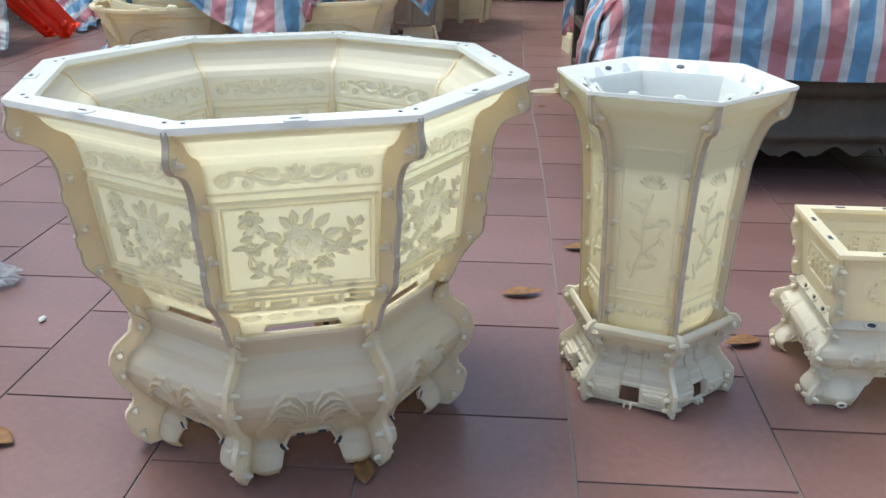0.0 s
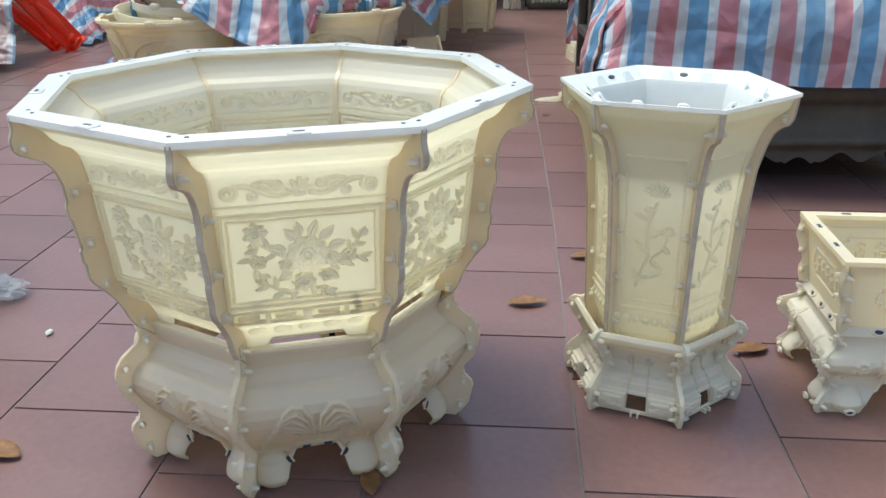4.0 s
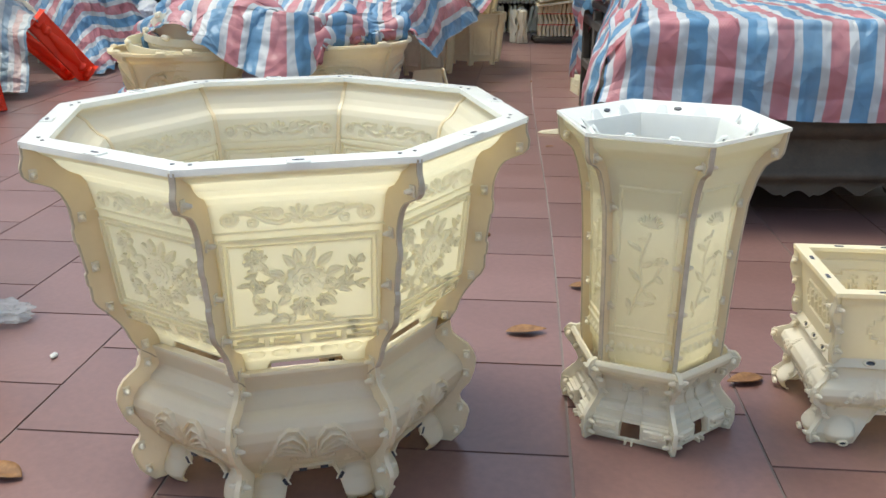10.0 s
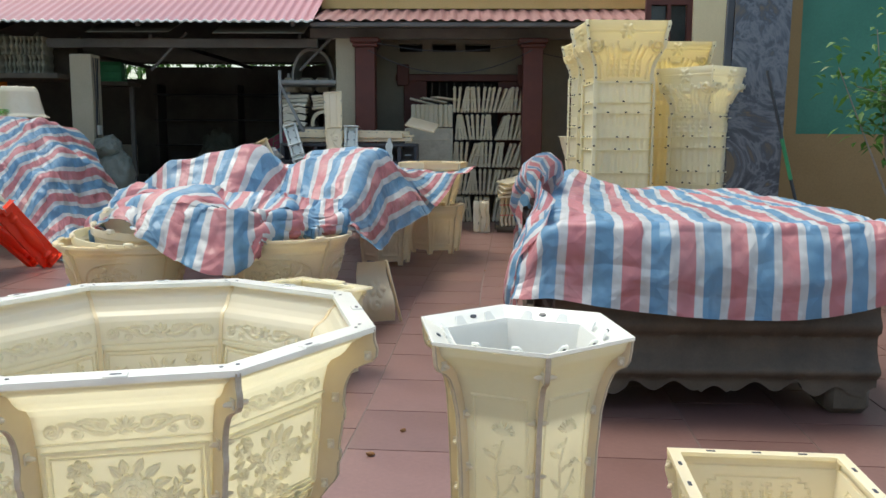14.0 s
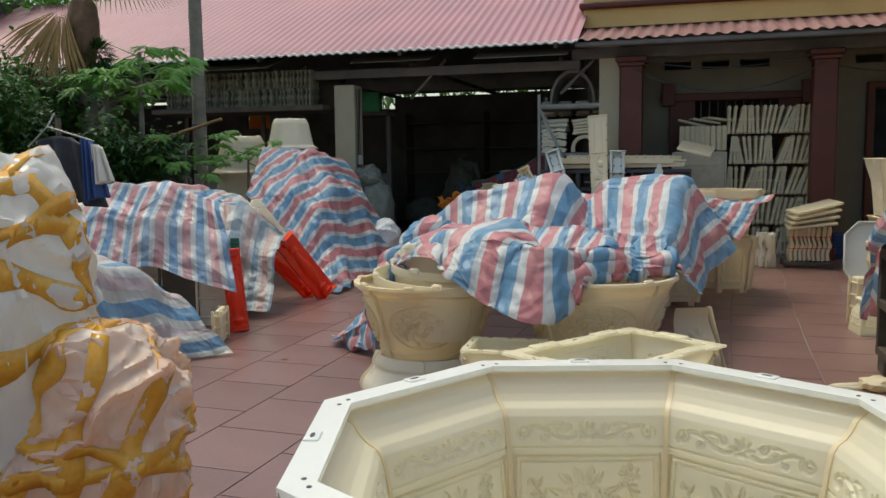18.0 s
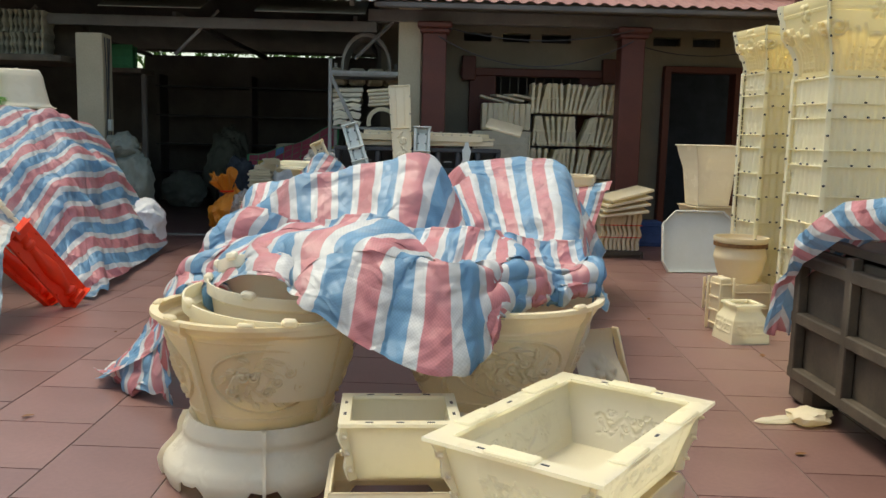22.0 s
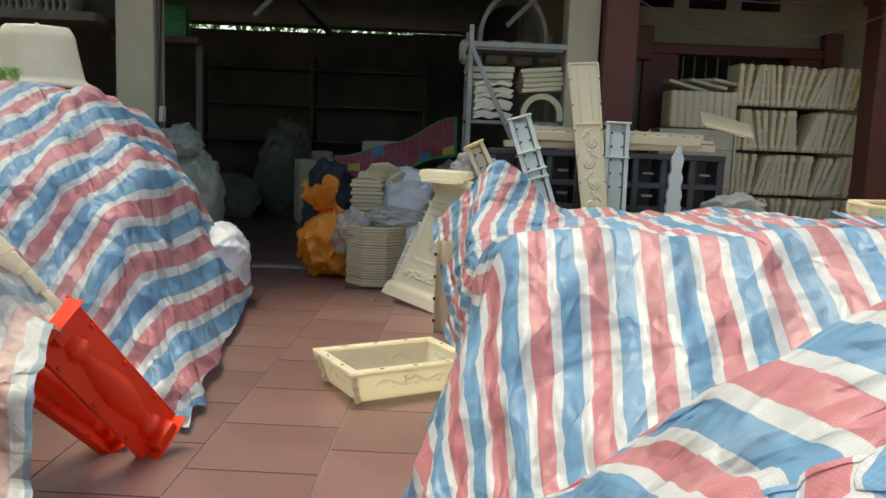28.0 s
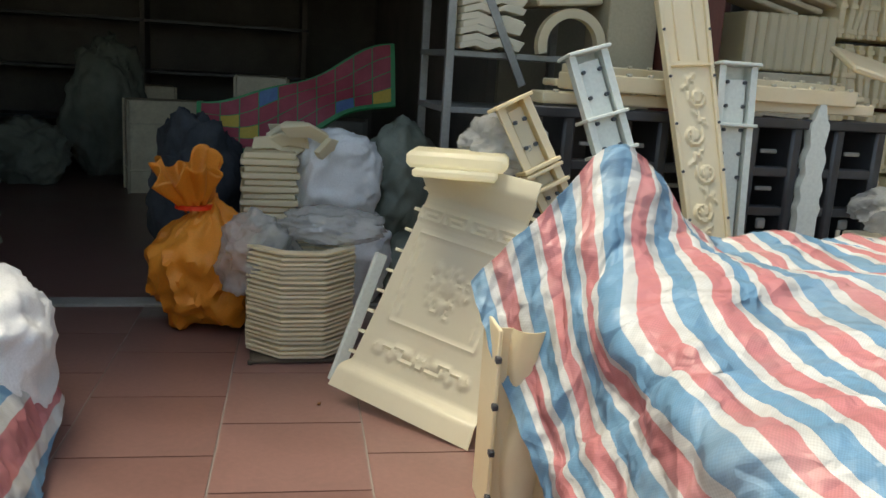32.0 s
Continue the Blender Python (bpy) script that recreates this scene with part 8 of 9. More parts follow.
for z in (0.52, 0.70, 0.88, 1.10):
    part("rail", a_box((1.80, 0.06, 0.045), (0.90, -0.12 + 0.02 * (z < 1), z), bevel=0.006), M_black, crates)
part("back_sheet", a_box((1.8, 0.02, 0.6), (0.9, 0.14, 0.8)), M_dark, crates)
for k in range(8):
    for z in (0.80, 0.97):
        if (k * 7 + int(z * 10)) % 3:
            part("label_tab", a_box((0.085, 0.012, 0.02), (0.14 + 0.218 * k, -0.09, z)), M_steel, crates, "worn pale tab" if k == 0 else "")
    part("clip", a_box((0.05, 0.02, 0.05), (0.14 + 0.218 * k, -0.105, 0.64), bevel=0.008), M_steel, crates)
part("crate_base", a_box((1.8, 0.3, 0.5), (0.9, 0.02, 0.25)), M_black, crates)
for k, (x0, x1, y, z, h) in enumerate(((-1.28, 0.32, 11.40, 1.165, 0.05), (-1.20, 0.34, 11.50, 1.22, 0.03), (-1.18, 0.20, 11.36, 1.225, 0.07), (-1.1, 0.28, 11.55, 1.26, 0.06))):
    pl = thing("plank_mould", "long cream ribbed mould plank lying on black crates", "plank mould", "long plank moulds", pose((x0 + x1) / 2, y, z, 0, -0.6 + 0.5 * k, 0.6 * k))
    part("plank", a_box((x1 - x0, 0.16, h), (0, 0, 0), bevel=0.006), M_ivory_old, pl)
    for q in range(14):
        part("stud", a_box((0.02, 0.02, 0.012), ((x0 - x1) / 2 + 0.06 + q * (x1 - x0 - 0.1) / 13, -0.07, h / 2 + 0.004), bevel=0.002), M_ivory_dusty, pl)
tilt = part("panel_mould", a_box((0.40, 0.30, 0.03), bevel=0.008), M_ivory_old, None, "", 30, pose(0.45, 11.5, 1.36, 20, 14, -8))
tagged(tilt, "cream flat mould panel tilted at the end of the planks", "panel mould")

# boards and clamps leaning on the crates
def board_relief(x, z):
    r = np.zeros_like(x)
    for k in range(5):
        zc, sgn = 0.62 + 0.16 * k, (-1) ** k
        r = np.maximum(r, stroke(x, z, scroll_pts(0.018 * sgn, zc, 0.045, sgn, 1.5), 0.008, 0.012))
        r = np.maximum(r, flower(x, z, 0.018 * sgn, zc, 0.022, 0.012, 6))
        for q in range(4):
            r = np.maximum(r, blob(x, z, -0.035 * sgn + 0.012 * q * sgn, zc + 0.05 + 0.014 * q, 0.028, 0.008, 0.6 * sgn + q, 0.010))
    return r
lb = thing("relief_board_mould", "tall cream board mould with a scroll relief leaning on the pier", "board mould", m=pose(-0.585, 10.78, 0.0, -19.5, -4.2, 0))
part_of("board", moulded_panel(lambda z: 0.075 + 0.022 * z, lambda z: 0.02 + 0 * z, lambda s: 0.0, 1.89, board_relief, 50, 200, 0.03), M_ivory_old, lb, "", 40)
for sgn in (-1, 1):
    lean = math.degrees(math.atan(0.022)) * sgn
    part("edge_lip", a_box((0.018, 0.02, 1.88), (0, 0, 0.94), bevel=0.003), M_ivory_old, lb, "", 30, pose(sgn * 0.068, -0.024, 0.004, 0, lean, 0))
    for q in range(9):
        part("bolt", a_rod((sgn * (0.070 + 0.022 * (0.15 + 0.2 * q)), -0.032, 0.15 + 0.2 * q), (sgn * (0.070 + 0.022 * (0.15 + 0.2 * q)), -0.040, 0.15 + 0.2 * q), 0.006, 0.006, 8), M_black, lb)
for z, up in ((1.40, 0.012), (0.52, 0.010), (1.88, 0.016)):
    part("cross_rib", a_box((2 * (0.072 + 0.022 * z), 0.022, up), (0, -0.024, z), bevel=0.003), M_ivory_old, lb)
for x in (-0.045, 0.045):
    part("groove_strip", a_box((0.010, 0.012, 0.44), (x, -0.023, 1.64), bevel=0.003), M_ivory_old, lb)
def clamp_post(m, ln, mat, label, w=0.13):
    ob = thing("post_mould", label, "post mould", "leaning post moulds", m)
    part("channel", a_box((w, 0.012, ln), (0, 0.03, ln / 2), bevel=0.002), mat, ob)
    for s in (-1, 1):
        part("web", a_box((0.012, 0.07, ln), (s * w / 2, 0, ln / 2), bevel=0.002), mat, ob)
        part("edge_flange", a_box((0.03, 0.010, ln), (s * (w / 2 + 0.008), -0.035, ln / 2), bevel=0.002), mat, ob)
    for z in (0.0, 0.34, 0.40, ln - 0.26, ln - 0.005):
        if z <= ln:
            part("collar", a_box((w + 0.06, 0.12, 0.014), (0, -0.004, max(z, 0.007)), bevel=0.003), mat, ob)
    for s in (-1, 1):
        for q in range(5):
            # short black rods stand for the dark of the bolt holes
            part("bolt_hole", a_rod((s * (w / 2 - 0.025), -0.012, ln - 0.08 - 0.1 * q), (s * (w / 2 - 0.025), -0.03, ln - 0.08 - 0.1 * q), 0.008, 0.008, 8), M_black, ob)
    part("front_plate", a_box((w - 0.03, 0.010, ln * 0.94), (0, -0.012, ln * 0.48), bevel=0.002), mat, ob)
    return ob
clamp_post(pose(-0.98, 10.9, 0.60, -14, -16.5, 6), 0.80, M_grey_plastic, "grey-blue plastic post mould leaning to one side", 0.12)
clamp_post(pose(-0.47, 11.12, 0.0, -6, 0.5, -2), 1.35, M_grey_plastic, "grey-blue plastic post mould standing upright")
clamp_post(pose(-1.24, 10.82, 0.55, -12, -26, 6), 0.68, M_ivory_old, "cream plastic post mould leaning out of the pile", 0.09)
spike = thing("spindle_mould", "grey notched spindle mould with a pointed top", "spindle mould", m=pose(-0.01, 11.26, 0.0, -3, 2, 0))
rs = curve_at([(0, 0.05), (0.7, 0.05), (0.72, 0.065), (0.76, 0.045), (0.82, 0.06), (0.88, 0.04), (0.95, 0.055), (1.0, 0.035), (1.1, 0.05), (1.13, 0.03), (1.23, 0.006)])
part_of("spindle", moulded_panel(lambda z: rs(z), lambda z: 0.03 + 0 * z, lambda s: 0.0, 1.23, None, 12, 60, 0.05), M_grey_plastic, spike, "", 40)

# stacked slab moulds under the window
slab_me = bpy.data.meshes.new("slab")
bm = box(bmesh.new(), (0.036, 0.34, 0.36), (0, 0, 0.18), None, 0.006)
for q in range(3):
    box(bm, (0.048, 0.03, 0.03), (0, -0.16, 0.04 + 0.14 * q), None, 0.004)
bm.to_mesh(slab_me)
bm.free()
rng = random.Random(4)
for tier in range(5):
    for x0, n, lean in ((0.86, 11, 0.0), (1.42, 10, 1.0)):
        for k in range(n):
            x = x0 + 0.050 * k + (0.03 * (tier % 2))
            tl = rng.uniform(-3, 3) + 8 * math.sin(0.8 * k + 2 * tier) + lean * (12, 16, 14, 10, 5)[tier] + (1 - lean) * (2, -3, 8, 4, 0)[tier]
            s = part_of("slab_mould", slab_me, M_ivory_warm2, None, "", 30, pose(x, 12.55 + rng.uniform(-0.02, 0.02), 1.55 - 0.388 * tier, 0, tl, rng.uniform(-2, 2)))
            tagged(s, "cream slab mould stood on edge in a tall stack", "slab mould", "stacked slab moulds")
for k in range(9):
    s = part("fluted_panel", a_box((0.062, 0.3, 0.32), bevel=0.012), M_ivory_warm2, None, "", 30, pose(0.28 + 0.065 * k, 12.5, 1.50, 0, 0, 2 * math.sin(k)))
    tagged(s, "cream fluted panel mould in a row", "panel mould", "row of fluted panels")
block_mould("crate", "dusty crate below the fluted panels", (0.5, 12.5, 0), (0.66, 0.36, 1.33), 0, M_ivory_dusty, 4, "crate")
for k in range(3):
    s = part("panel_mould", a_box((0.36, 0.26, 0.03), bevel=0.008), M_ivory_dusty, None, "", 30, pose(0.40 + 0.16 * k, 12.5, 1.70 + 0.02 * k, 0, 14 - 4 * k, 12 * k))
    tagged(s, "dusty cream panel lying across fluted panels", "panel mould")
win = thing("window_1", "dark barred window with red-brown shutters", "window", kind="structure")
part("lintel", a_box((1.95, 0.10, 0.10), (0.97, 12.9, 2.06), bevel=0.01), M_brown, win, "red-brown lintel")
for x in (0.10, 1.86):
    part("bracket_block", a_box((0.17, 0.12, 0.30), (x, 12.88, 2.10), bevel=0.01), M_brown, win)
for x in (0.28, 1.66):
    part("shutter", a_box((0.34, 0.05, 1.12), (x, 12.9, 1.46), bevel=0.01), M_brown, win)
for k in range(9):
    part("bar", a_rod((0.52 + 0.11 * k, 13.0, 0.9), (0.52 + 0.11 * k, 13.0, 2.02), 0.009), M_dark, win)
dr = thing("door_1", "dark open doorway with red-brown frame", "door", kind="structure")
part("frame_side", a_box((0.09, 0.24, 2.13), (2.60, 12.95, 1.065), bevel=0.008), M_brown, dr)
part("frame_side", a_box((0.09, 0.24, 2.13), (3.5, 12.95, 1.065), bevel=0.008), M_brown, dr)
part("frame_top", a_box((0.98, 0.24, 0.08), (3.05, 12.95, 2.15), bevel=0.008), M_brown, dr)
for k in range(3):
    cb = bpy.data.curves.new("cable", "CURVE")
    cb.dimensions, cb.bevel_depth = "3D", 0.006
    sp = cb.splines.new("POLY")
    sp.points.add(16)
    for i, pnt in enumerate(sp.points):
        u = i / 16
        pnt.co = (-0.3 + 2.2 * u + 2.0 * (k == 1), 11.8 + 0.4 * k * (k < 2), 2.48 - 0.28 * 4 * u * (1 - u) * (0.5 + 0.3 * k) - 0.12 * (k == 2), 1)
    c = new("cable", cb)
    cb.materials.append(M_black)
    tagged(c, "thin dark cable sagging across the porch", "cable", "porch cables")

# sacks, tubs, panel and crate by the shed mouth
bag = thing("orange_sack", "bright orange woven sack tied at its neck", "sack", m=pose(-2.62, 11.95, 0, 0, 0, 20))
b = part("body", crumpled(lump((0.60, 0.52, 0.62), 4, 0.15, 2.6, 5, 0.12, 0.92), 4, 0.03), M_sack_orange, bag)
b.data.shade_smooth()
a = np.linspace(0, 2 * math.pi, 73)[None, :] * np.ones((12, 1))
v = np.linspace(0, 1, 12)[:, None] * np.ones((1, 73))
r = 0.045 + 0.10 * v ** 0.8 * (1 + 0.30 * np.sin(a * 9 + 2 * v) + 0.15 * np.sin(a * 4))
P = np.stack([r * np.cos(a), r * np.sin(a), 0.20 * v * (1 + 0.2 * np.sin(a * 3)) + 0.02 * np.sin(a * 9)], -1)
b = part_of("neck_ruffle", sheet_mesh(P, P * (0.96, 0.96, 1) - (0, 0, 0.003)), M_sack_orange, bag, "ruffled tied top", 0, pose(-0.09, 0.0, 0.56, 10, -14, 0))
b.data.shade_smooth()
part_of("tie", ring_plate(16, 0.06, 0.085, 0.0, 0.02), M_orange, bag, "", 0, pose(-0.09, 0, 0.55))
for k in range(23):
    r = 0.245 + 0.004 * math.sin(k * 1.7)
    t = thing("nested_tray", "cream octagonal tray mould in a nested stack", "tray mould", "nested tray moulds", pose(-2.24, 11.55, 0.03 + 0.020 * k, 0.6 * math.sin(k), 0.6 * math.cos(k * 2), 22.5 + math.sin(k)))
    part_of("rim", ring_plate(8, r - 0.05, r, 0, 0.009), M_ivory_old, t)
    part_of("wall", ring_plate(8, r - 0.055, r - 0.02, -0.011, 0.0), M_ivory_dusty, t)
pal = block_mould("pallet", "dark low board under the tray stack", (-2.24, 11.55, 0), (0.42, 0.42, 0.02), 0, M_wood, 1, "board")
sack("plastic_bag", "cloudy clear plastic bag hanging over the tray stack", M_clear, (-2.42, 11.62, 0.22), (0.34, 0.34, 0.36), 12, "bag", group="clear bags", folds=0.2)
sack("plastic_bag", "cloudy clear plastic bag on top of the tray stack", M_clear, (-2.1, 11.6, 0.47), (0.44, 0.36, 0.15), 14, "bag", group="clear bags", folds=0.25)
sack("white_sack", "white woven sack lying on other moulds", M_sack_white, (-2.02, 12.3, 0.46), (0.46, 0.4, 0.44), 17, folds=0.13, flat=0.3)
sack("white_sack", "white woven sack slumped under another", M_sack_white, (-1.98, 12.3, 0.0), (0.5, 0.42, 0.5), 19, folds=0.13, flat=0.3)
sack("green_sack", "grey-green woven sack behind the white sack", M_sack_grey, (-1.66, 12.45, 0.32), (0.42, 0.4, 0.62), 18, folds=0.15)
sack("green_sack", "grey-green woven sack at the bottom of the heap", M_sack_grey, (-1.6, 12.4, 0.0), (0.5, 0.5, 0.36), 20, folds=0.15)
sack("plastic_bag", "grey-green plastic bag on stacked moulds", M_clear, (-1.52, 11.05, 0.86), (0.34, 0.3, 0.22), 22, "bag", group="clear bags", folds=0.25)
bk = thing("toothed_stack", "stack of cream toothed moulds", "mould stack", m=pose(-2.36, 12.2, 0))
for k in range(12):
    part("toothed_plate", a_box((0.28 - 0.03 * (k % 2), 0.26 - 0.02 * (k % 2), 0.03), (0, 0, 0.42 + 0.033 * k), pose(0, 0, 0, 0, 0, 2 * math.sin(k)), 0.006), M_ivory_old, bk)
part("crate", a_box((0.32, 0.3, 0.40), (0, 0, 0.20), bevel=0.01), M_ivory_dusty, bk)
for k in range(7):
    w = part("bracket_mould", extrude_outline([(0, 0), (0.1, 0.03), (0.2, 0.01), (0.26, 0.06), (0.12, 0.1), (0, 0.06)], 0.03, 0.004), M_ivory_old, None, "", 30, pose(-2.45 + 0.07 * k, 12.2 + 0.05 * math.sin(k), 0.80 + 0.02 * (k % 3), 30 * math.sin(k), 12 * math.cos(k * 3), 40 * k))
    tagged(w, "cream bracket mould thrown on the heap", "bracket mould", "loose brackets")

mat_ob = thing("printed_play_mat", "folded play mat with pink, yellow and blue printed squares", "mat", m=pose(-2.16, 13.35, 0.0) @ Matrix.Diagonal((0.95, 1, 1.06, 1)))
rng = random.Random(11)
cols = (M_crimson, M_crimson, M_crimson, M_crimson, M_mat_blue, M_crimson, M_crimson, M_crimson, M_mat_yellow, M_crimson, M_crimson)
def mat_at(u, v):
    return np.stack([-0.62 + 1.22 * u, -0.10 + 0.14 * v + 0.03 * np.sin(u * 9), 0.60 + 0.32 * u - 0.05 * np.sin(u * 5) + 0.30 * v + 0.02 * np.sin(u * 11 + v * 4)], -1)
for i in range(10):
    for j in range(4):
        u, v = np.meshgrid(np.linspace((i + 0.03) / 10, (i + 0.97) / 10, 6), np.linspace((j + 0.03) / 4, (j + 0.97) / 4, 5))
        q = part_of("print_square", grid_mesh(mat_at(u, v) + (0, -0.002, 0.004)), cols[(i * 2 + j * 3 + rng.randrange(2)) % 11], mat_ob, "", 0)
u, v = np.meshgrid(np.linspace(-0.02, 1.02, 40), np.linspace(-0.06, 1.04, 16))
P = mat_at(u, v)
part_of("mat_sheet", sheet_mesh(P, P + (0, 0.012, -0.012)), M_mat_green, mat_ob, "green hem", 0)
sack("patterned_bag", "blue patterned cloth bag below the play mat", M_cloth_dark, (-2.75, 12.9, 0.0), (0.5, 0.45, 0.92), 27, "bag", group="", folds=0.2)
block_mould("crate", "dark crate under the play mat", (-2.0, 13.6, 0), (0.9, 0.5, 0.7), 4, M_dark, 3, "crate")

pn = thing("relief_panel_mould", "large cream panel mould with fretwork and floral relief, leaning", "panel mould", m=pose(-1.885, 10.77, 0.0, -20, 0, -46) @ pose(0, 0, 0, 0, 6, 0))
def pn_relief(x, z):
    r = np.maximum(frieze(x, z, 0.20, 0.22, 0.012), frame_line(x, z, 0.20, 0.30, 0.66, 0.010, 0.006))
    r = np.maximum(r, frame_line(x, z, 0.17, 0.33, 0.63, 0.006, 0.005))
    r = np.maximum(r, bouquet(x, z, 0.48, 0.09, 0.10, 0.010, 6))
    return np.maximum(r, key_band(x, z, 0.70, 0.76, 0.11, 0.008))
pn_w = curve_at([(0.0, 0.32), (0.10, 0.31), (0.12, 0.29), (0.80, 0.22), (0.86, 0.25), (0.94, 0.25)])
pn_d = curve_at([(0.0, 0.10), (0.08, 0.09), (0.11, 0.05), (0.26, 0.04), (0.80, 0.03), (0.84, 0.06), (0.88, 0.09), (0.94, 0.09)])
part_of("panel", moulded_panel(lambda z: pn_w(z), lambda z: pn_d(z), lambda s: 0.0, 0.94, pn_relief, 70, 90), M_ivory, pn, "", 40)
for s in (-1, 1):
    for k in range(9):
        part("side_tooth", a_box((0.03, 0.03, 0.012), (s * (0.235 + 0.01 * (8 - k)), -0.02, 0.14 + 0.085 * k), bevel=0.002), M_ivory, pn)
cap_p = thing("cap_mould", "cream angular cap mould lying on top of the panel", "cap mould", m=pose(-1.72, 10.92, 0.90, 0, 0, -20))
part("cap", a_box((0.36, 0.2, 0.06), (0, 0, 0.03), bevel=0.015), M_ivory, cap_p)
part("cap_lip", a_box((0.30, 0.24, 0.03), (0, -0.02, -0.012), bevel=0.008), M_ivory, cap_p)
gp = part("grey_channel", a_box((0.05, 0.03, 0.55), (0, 0, 0.27), bevel=0.004), M_grey_plastic, None, "", 30, pose(-2.12, 11.15, 0.0, -12, 24, 10))
tagged(gp, "grey plastic channel leaning behind the panel", "channel")
bal_crate = thing("baluster_crate_mould", "cream double-sided baluster mould standing under the tarpaulin", "baluster mould", m=pose(-1.70, 10.12, 0, 0, 0, -4) @ Matrix.Diagonal((0.58, 0.75, 0.92, 1)))
part_of("front", moulded_panel(lambda z: 0.14 + 0 * z, lambda z: 0.1 + 0 * z, lambda s: 0.0, 0.62, lambda x, z: 0.06 * np.sqrt(np.clip(1 - (x / (0.05 + 0.045 * np.abs(np.sin(z * 9)))) ** 2, 0, 1)), 40, 50), M_ivory_old, bal_crate, "", 40)
for x in (-0.15, 0.15):
    part("side_frame", a_box((0.02, 0.26, 0.62), (x, 0.0, 0.31), bevel=0.004), M_ivory_old, bal_crate)
for k in range(4):
    part("hinge_pin", a_box((0.03, 0.03, 0.02), (-0.155, -0.135, 0.08 + 0.15 * k), bevel=0.004), M_black, bal_crate)

tr = thing("tray_mould", "cream rectangular relief tray mould on the tiles", "tray mould", m=pose(-2.0, 8.88, 0.0, 0, 0, 28.5))
rect_walls(tr, 0.31, 0.215, 0.045, 0.006, 0.16, lambda x, z: clouds(x, z, 0, 0.09, 0.2, 0.03, 0.007, 11), lambda x, z: clouds(x, z, 0, 0.09, 0.12, 0.03, 0.007, 12), M_ivory, lip=0.04)
sack("white_sack", "white woven sack slumped beside the tall tarpaulin", M_sack_white, (-3.30, 10.75, 0.0), (0.42, 0.75, 0.52), 33, folds=0.13, flat=0.3, rz=8)
sack("grey_sack", "tall grey-green dusty sack against the shed post", M_sack_grey, (-3.72, 11.62, 0.0), (0.50, 0.5, 1.02), 35, folds=0.14, flat=0.2)
sack("plastic_bag", "cloudy plastic sheet thrown over the tall dusty sack", M_sack_grey, (-3.80, 11.62, 0.88), (0.36, 0.4, 0.32), 36, "bag", group="clear bags", folds=0.2)
sack("plastic_bag", "crumpled clear plastic bag at the end of the crates", M_clear, (0.46, 11.2, 0.62), (0.46, 0.3, 0.22), 41, "bag", group="clear bags", folds=0.25)
block_mould("crate", "dusty crate under the clear bag", (0.5, 11.2, 0), (0.5, 0.3, 0.62), 3, M_ivory_dusty, 3, "crate")
block_mould("carton", "brown carton beside the tall tarpaulin", (-3.32, 10.35, 0), (0.14, 0.25, 0.40), 20, M_straw, 1, "carton")

# loft shelf with stacks of baluster moulds, left of the post
loft = thing("loft_shelf", "dark timber loft shelf hung under the shed roof", "shelf", m=pose(-5.8, 12.1, 0))
part("deck", a_box((2.7, 0.9, 0.07), (0, 0, 2.0), bevel=0.006), M_wood, loft)
for x in (-1.3, 0.0, 1.3):
    part("hanger_post", a_box((0.06, 0.06, 2.6), (x, 0.4, 1.3), bevel=0.004), M_wood, loft)
rng = random.Random(6)
a = np.linspace(-1.0, 1.0, 9)[None, :] * np.ones((15, 1))
z = np.linspace(0, 0.245, 15)[:, None] * np.ones((1, 9))
r = 0.020 + 0.008 * np.cos(z / 0.245 * 4 * math.pi)
side = np.sign(a) * (np.abs(a) > 0.99)
P = np.stack([r * np.sin(a * math.pi / 2), -0.15 - 1.6 * r * np.cos(a * math.pi / 2) + 0.3 * np.abs(side), z], -1)
st_me = sheet_mesh(P, P * (0.6, 1, 1) + (0, 0.01, 0))
for row in range(2):
    for k in range(42):
        b = part_of("baluster_half", st_me, M_olive, None, "", 30, pose(-7.0 + 0.055 * k + rng.uniform(-0.006, 0.006), 12.0 + rng.uniform(-0.03, 0.03), 2.036 + 0.25 * row, 0, rng.uniform(-4, 4), rng.uniform(-6, 6)))
        tagged(b, "dusty olive-brown baluster half stored on the loft shelf", "baluster mould", "baluster halves on the shelf")
part("back_board", a_box((2.6, 0.03, 0.5), (0, 0.3, 2.29), bevel=0.003), M_wood, loft)
for x in (-12.0, -8.2):
    p = thing("shed_post", "cream plastered square concrete shed post", "post", "shed posts", pose(x, 11.95, 0), kind="structure")
    part("shaft", a_box((0.3, 0.3, 2.5), (0, 0, 1.25), bevel=0.012), M_cream, p)
truss = thing("roof_truss", "dark steel purlins and rafters under the shed roof", "truss", kind="structure")
for k in range(6):
    x = -11.5 + 2.05 * k
    part("rafter", a_box((0.05, 4.1, 0.08), (x, 13.4, 3.50), pose(0, 0, 0, 24, 0, 0), 0.004), M_dark, truss)
    part("tie_beam", a_box((0.05, 5.6, 0.06), (x, 14.8, 2.55), None, 0.004), M_dark, truss)
    part("strut", a_rod((x, 12.0, 2.1), (x + 0.5, 12.0, 2.6), 0.02), M_dark, truss)
for k in range(4):
    part("purlin", a_box((11.8, 0.05, 0.05), (-6.9, 11.6 + 0.95 * k, 2.72 + 0.42 * k), None, 0.004), M_dark, truss)
part("front_beam", a_box((11.4, 0.08, 0.12), (-6.7, 12.0, 2.46), None, 0.006), M_dark, truss)
structure("threshold", a_box((9.0, 0.12, 0.02), (-5.6, 12.25, 0.004), bevel=0.004), M_concrete, "pale worn concrete threshold strip of the shed", "threshold")
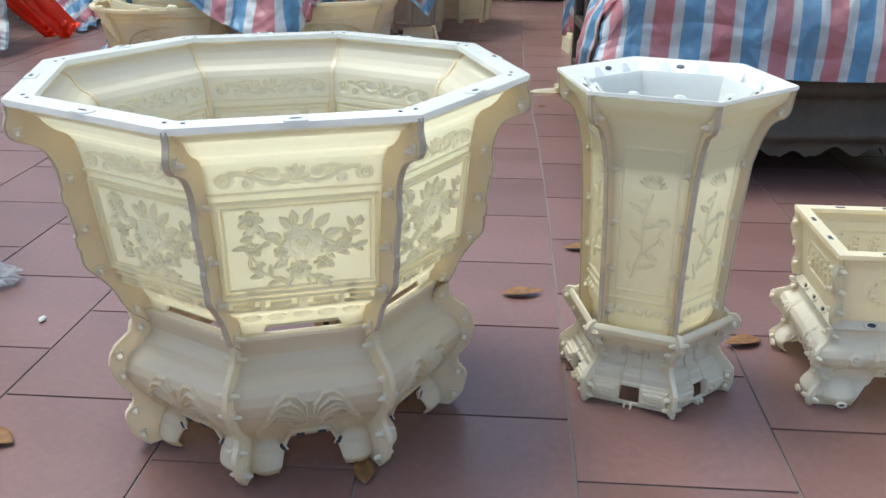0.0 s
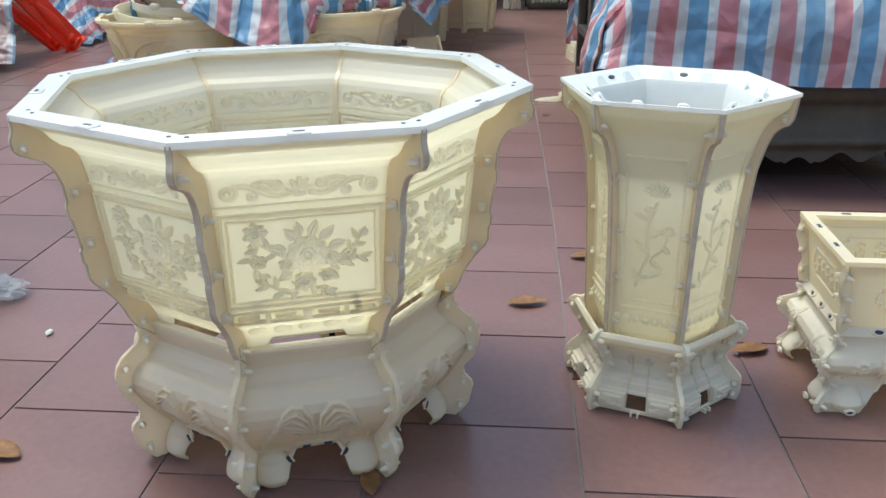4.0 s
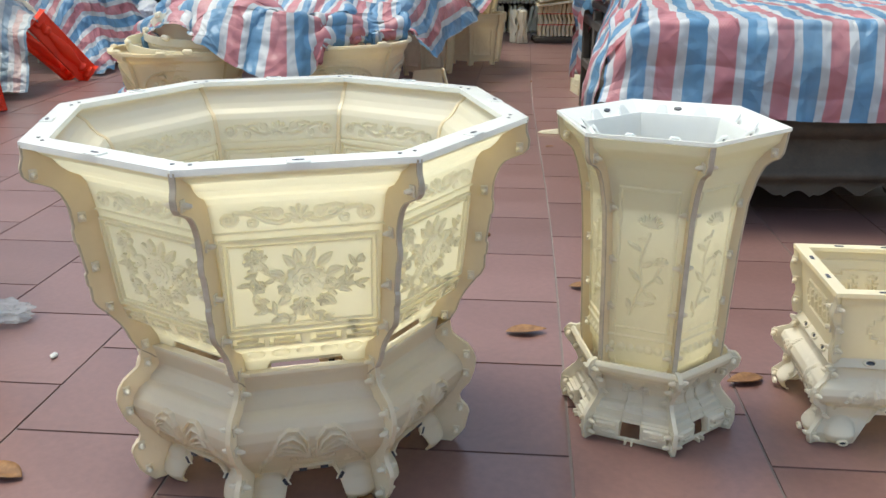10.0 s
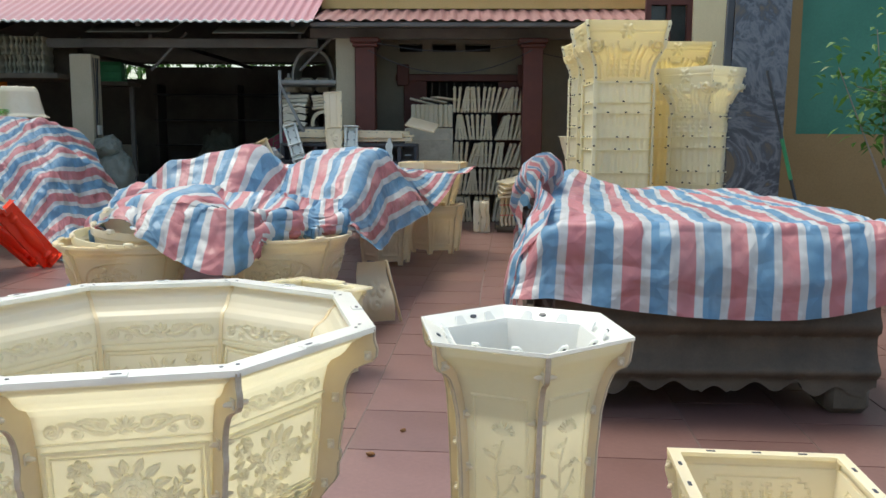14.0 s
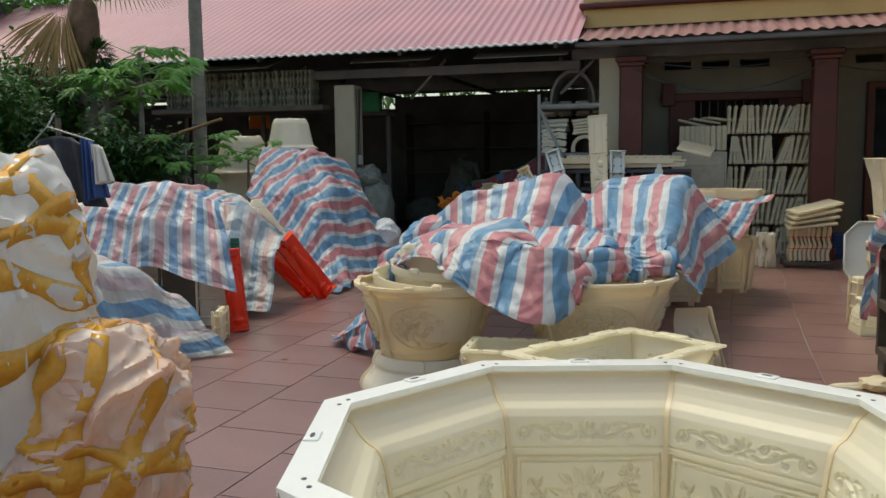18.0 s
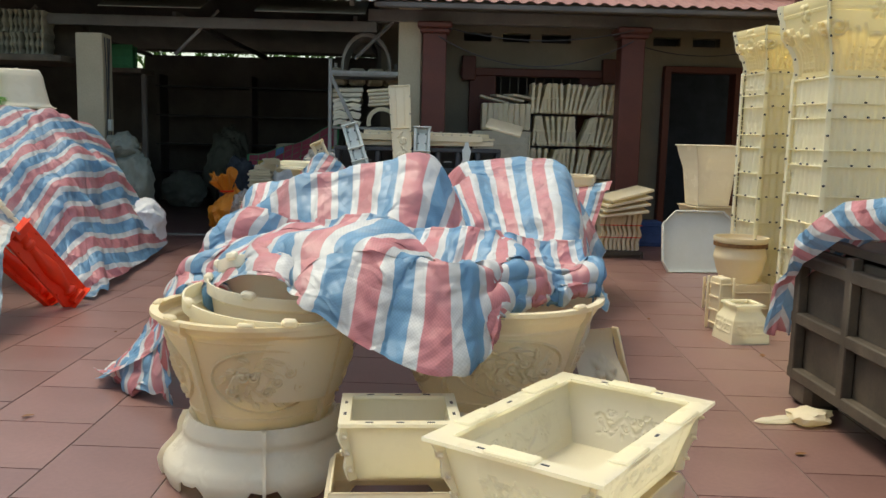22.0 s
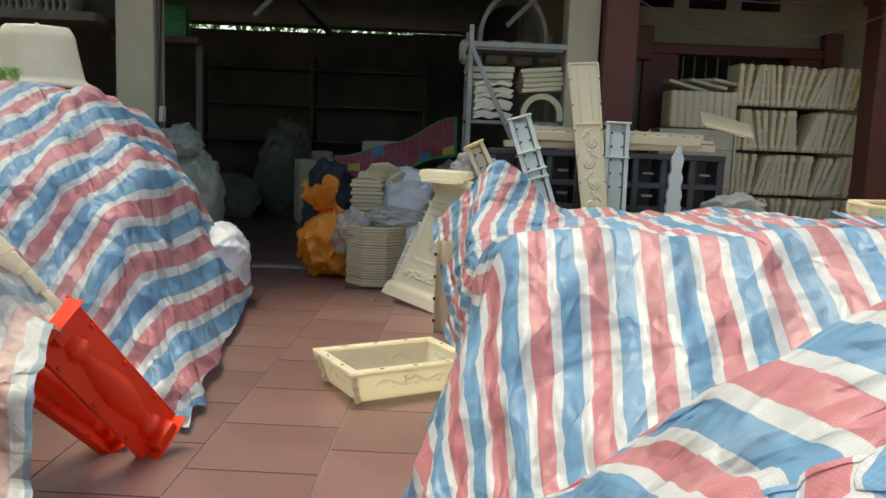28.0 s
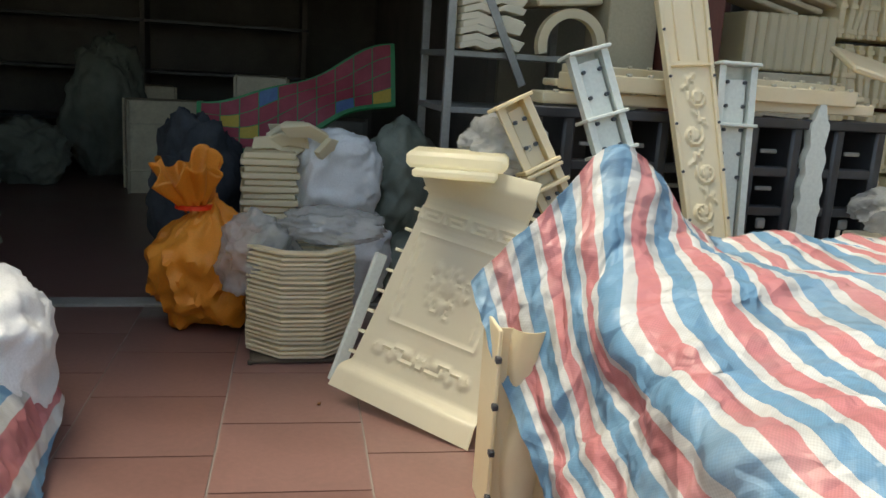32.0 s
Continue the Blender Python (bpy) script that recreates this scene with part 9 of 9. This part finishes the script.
structure("shed_floor", a_box((11.6, 6.0, 0.05), (-6.8, 15.25, -0.02), bevel=0), M_tile, "dusty dark red tiled shed floor", "floor")

# dim goods inside the shed
rng = random.Random(21)
for k in range(26):
    x, y = -8.5 + 7.0 * rng.random(), 14.2 + 2.8 * rng.random()
    s = (rng.uniform(0.35, 0.8), rng.uniform(0.3, 0.6), rng.uniform(0.35, 1.3))
    if -3.4 < x < -1.3 and y < 14.4:
        continue
    if k % 3:
        block_mould("storage_box", "dim dusty box stored in the dark shed", (x, y, 0), s, rng.uniform(-20, 20), (M_wood, M_concrete, M_ivory_dusty)[k % 3], 2, "box", "boxes in the shed")
    else:
        sack("grey_sack", "dim dusty sack in the dark shed", M_sack_grey, (x, y, 0), s, 50 + k, folds=0.18)
# rack coloured near black to sink into the shed's darkness
shelf = thing("dark_rack", "empty steel shelves along the shed wall, coloured dark as if unlit", "rack", m=pose(-3.5, 17.4, 0))
for x in (-1.6, 0.0, 1.6):
    part("upright", a_box((0.05, 0.5, 2.2), (x, 0, 1.1), bevel=0.003), M_dark, shelf)
for z in (0.5, 1.0, 1.5, 2.0):
    part("shelf_board", a_box((3.3, 0.5, 0.03), (0, 0, z), bevel=0.003), M_black, shelf)
post_wires = thing("post_wiring", "switch box and loose wires on the shed post", "wiring", m=pose(-4.2, 11.95, 0))
part("switch_box", a_box((0.05, 0.09, 0.13), (0.178, -0.05, 1.28), bevel=0.008), M_white_plastic, post_wires)
part("switch_box", a_box((0.05, 0.06, 0.1), (0.178, -0.05, 1.10), bevel=0.008), M_concrete, post_wires)
for k in range(4):
    pts = [(0.165 + 0.015 * math.sin(k + 3 * u), -0.12 + 0.05 * k, 2.25 - 1.1 * u) for u in np.linspace(0, 1, 9)]
    p0 = np.array(pts)[:, None, :]
    ca = np.linspace(0, 2 * math.pi, 7)[:-1]
    ring = np.stack([0.006 * np.cos(ca), 0.006 * np.sin(ca), 0 * ca], -1)[None]
    part_of("wire", grid_mesh(p0 + ring, closed=True), M_black, post_wires)
gb = block_mould("green_crate", "green plastic crate up under the shed roof", (-4.35, 13.2, 2.0), (0.35, 0.3, 0.3), 8, M_mat_green, 3, "crate")
# these posts take the shade-toned colour so they stay dim
for q in (-4.75, -4.05):
    structure("shelf_post", a_box((0.06, 0.06, 1.94), (q, 13.2, 0.97), bevel=0.003), M_dark, "post under the high shelf, coloured dark as if unlit", "post")
structure("crate_shelf", a_box((0.8, 0.5, 0.06), (-4.4, 13.2, 1.97), bevel=0.004), M_wood, "dark shelf board under the shed roof", "shelf")

# ---- floor tiles in running bond, laid slightly askew to the shed ----
def tile_row(k):
    """How far along the yard the k-th cross joint lies; the courses grow a little wider towards the shed."""
    return 1.79 + 0.4735 * min(k, 4) + 0.4976 * max(0, min(k, 12) - 4) + 0.491 * max(0, k - 12)


def tile_corner(i, k):
    v = tile_row(k)
    f = max(0.0, min(1.0, (v - 3.2) / 4.6))
    f = f * f * (3 - 2 * f)
    x = y = 0.0
    for _ in range(4):
        x = 0.814 + i * (0.4735 + 0.0155 * f) + 0.058 * y - 0.075 * f
        y = v - 0.058 * x
    return Vector((x, y, 0))


def tile_solid(ring, c, top, joint):
    """A tile inside its four lattice corners, drawn in by half the joint; slightly wider below."""
    ex, ey = ring[1] - ring[0], ring[3] - ring[0]
    kx, ky = 1 - joint / ex.length, 1 - joint / ey.length
    out = []
    for z, grow in ((top, 1.0), (-0.016, 1.004)):
        for p in ring:
            d = p - c
            out.append((d.x * kx * grow, d.y * ky * grow, z))
    return out, [(0, 1, 2, 3)] + [(k, 4 + k, 4 + (k + 1) % 4, (k + 1) % 4) for k in range(4)]


vs, fs, n_near = [], [], 0
JOINT = 0.0075
for i in range(-24, 10):
    for j in range(-11, 22):
        k = j + 0.5 * (i % 2)
        ring = [tile_corner(i, k), tile_corner(i + 1, k), tile_corner(i + 1, k + 1), tile_corner(i, k + 1)]
        c = sum(ring, Vector()) / 4
        if not (-10.6 < c.x < 5.6 and -3.4 < c.y < 12.1):
            continue
        tv, tf = tile_solid(ring, c, 0.0005 * noise.noise(c * 3.1), JOINT)
        close = (-2.9 < c.x < 2.2 and 1.2 < c.y < 4.6) or (-3.3 < c.x < -1.0 and 4.6 <= c.y < 12.2) or (0.4 < c.x < 1.6 and 4.6 <= c.y < 9)
        if close and n_near < 300:
            part_of("tile", raw(tv, tf), M_tile, slab, "", 0, Matrix.Translation((c.x, c.y, 0)))
            n_near += 1
            continue
        o = len(vs)
        vs += [(x + c.x, y + c.y, z) for x, y, z in tv]
        fs += [tuple(o + q for q in f) for f in tf]
tagged(part_of("tiles", raw(vs, fs), M_tile, slab, "red clay floor tiles in running bond", 0), kind="stuff")
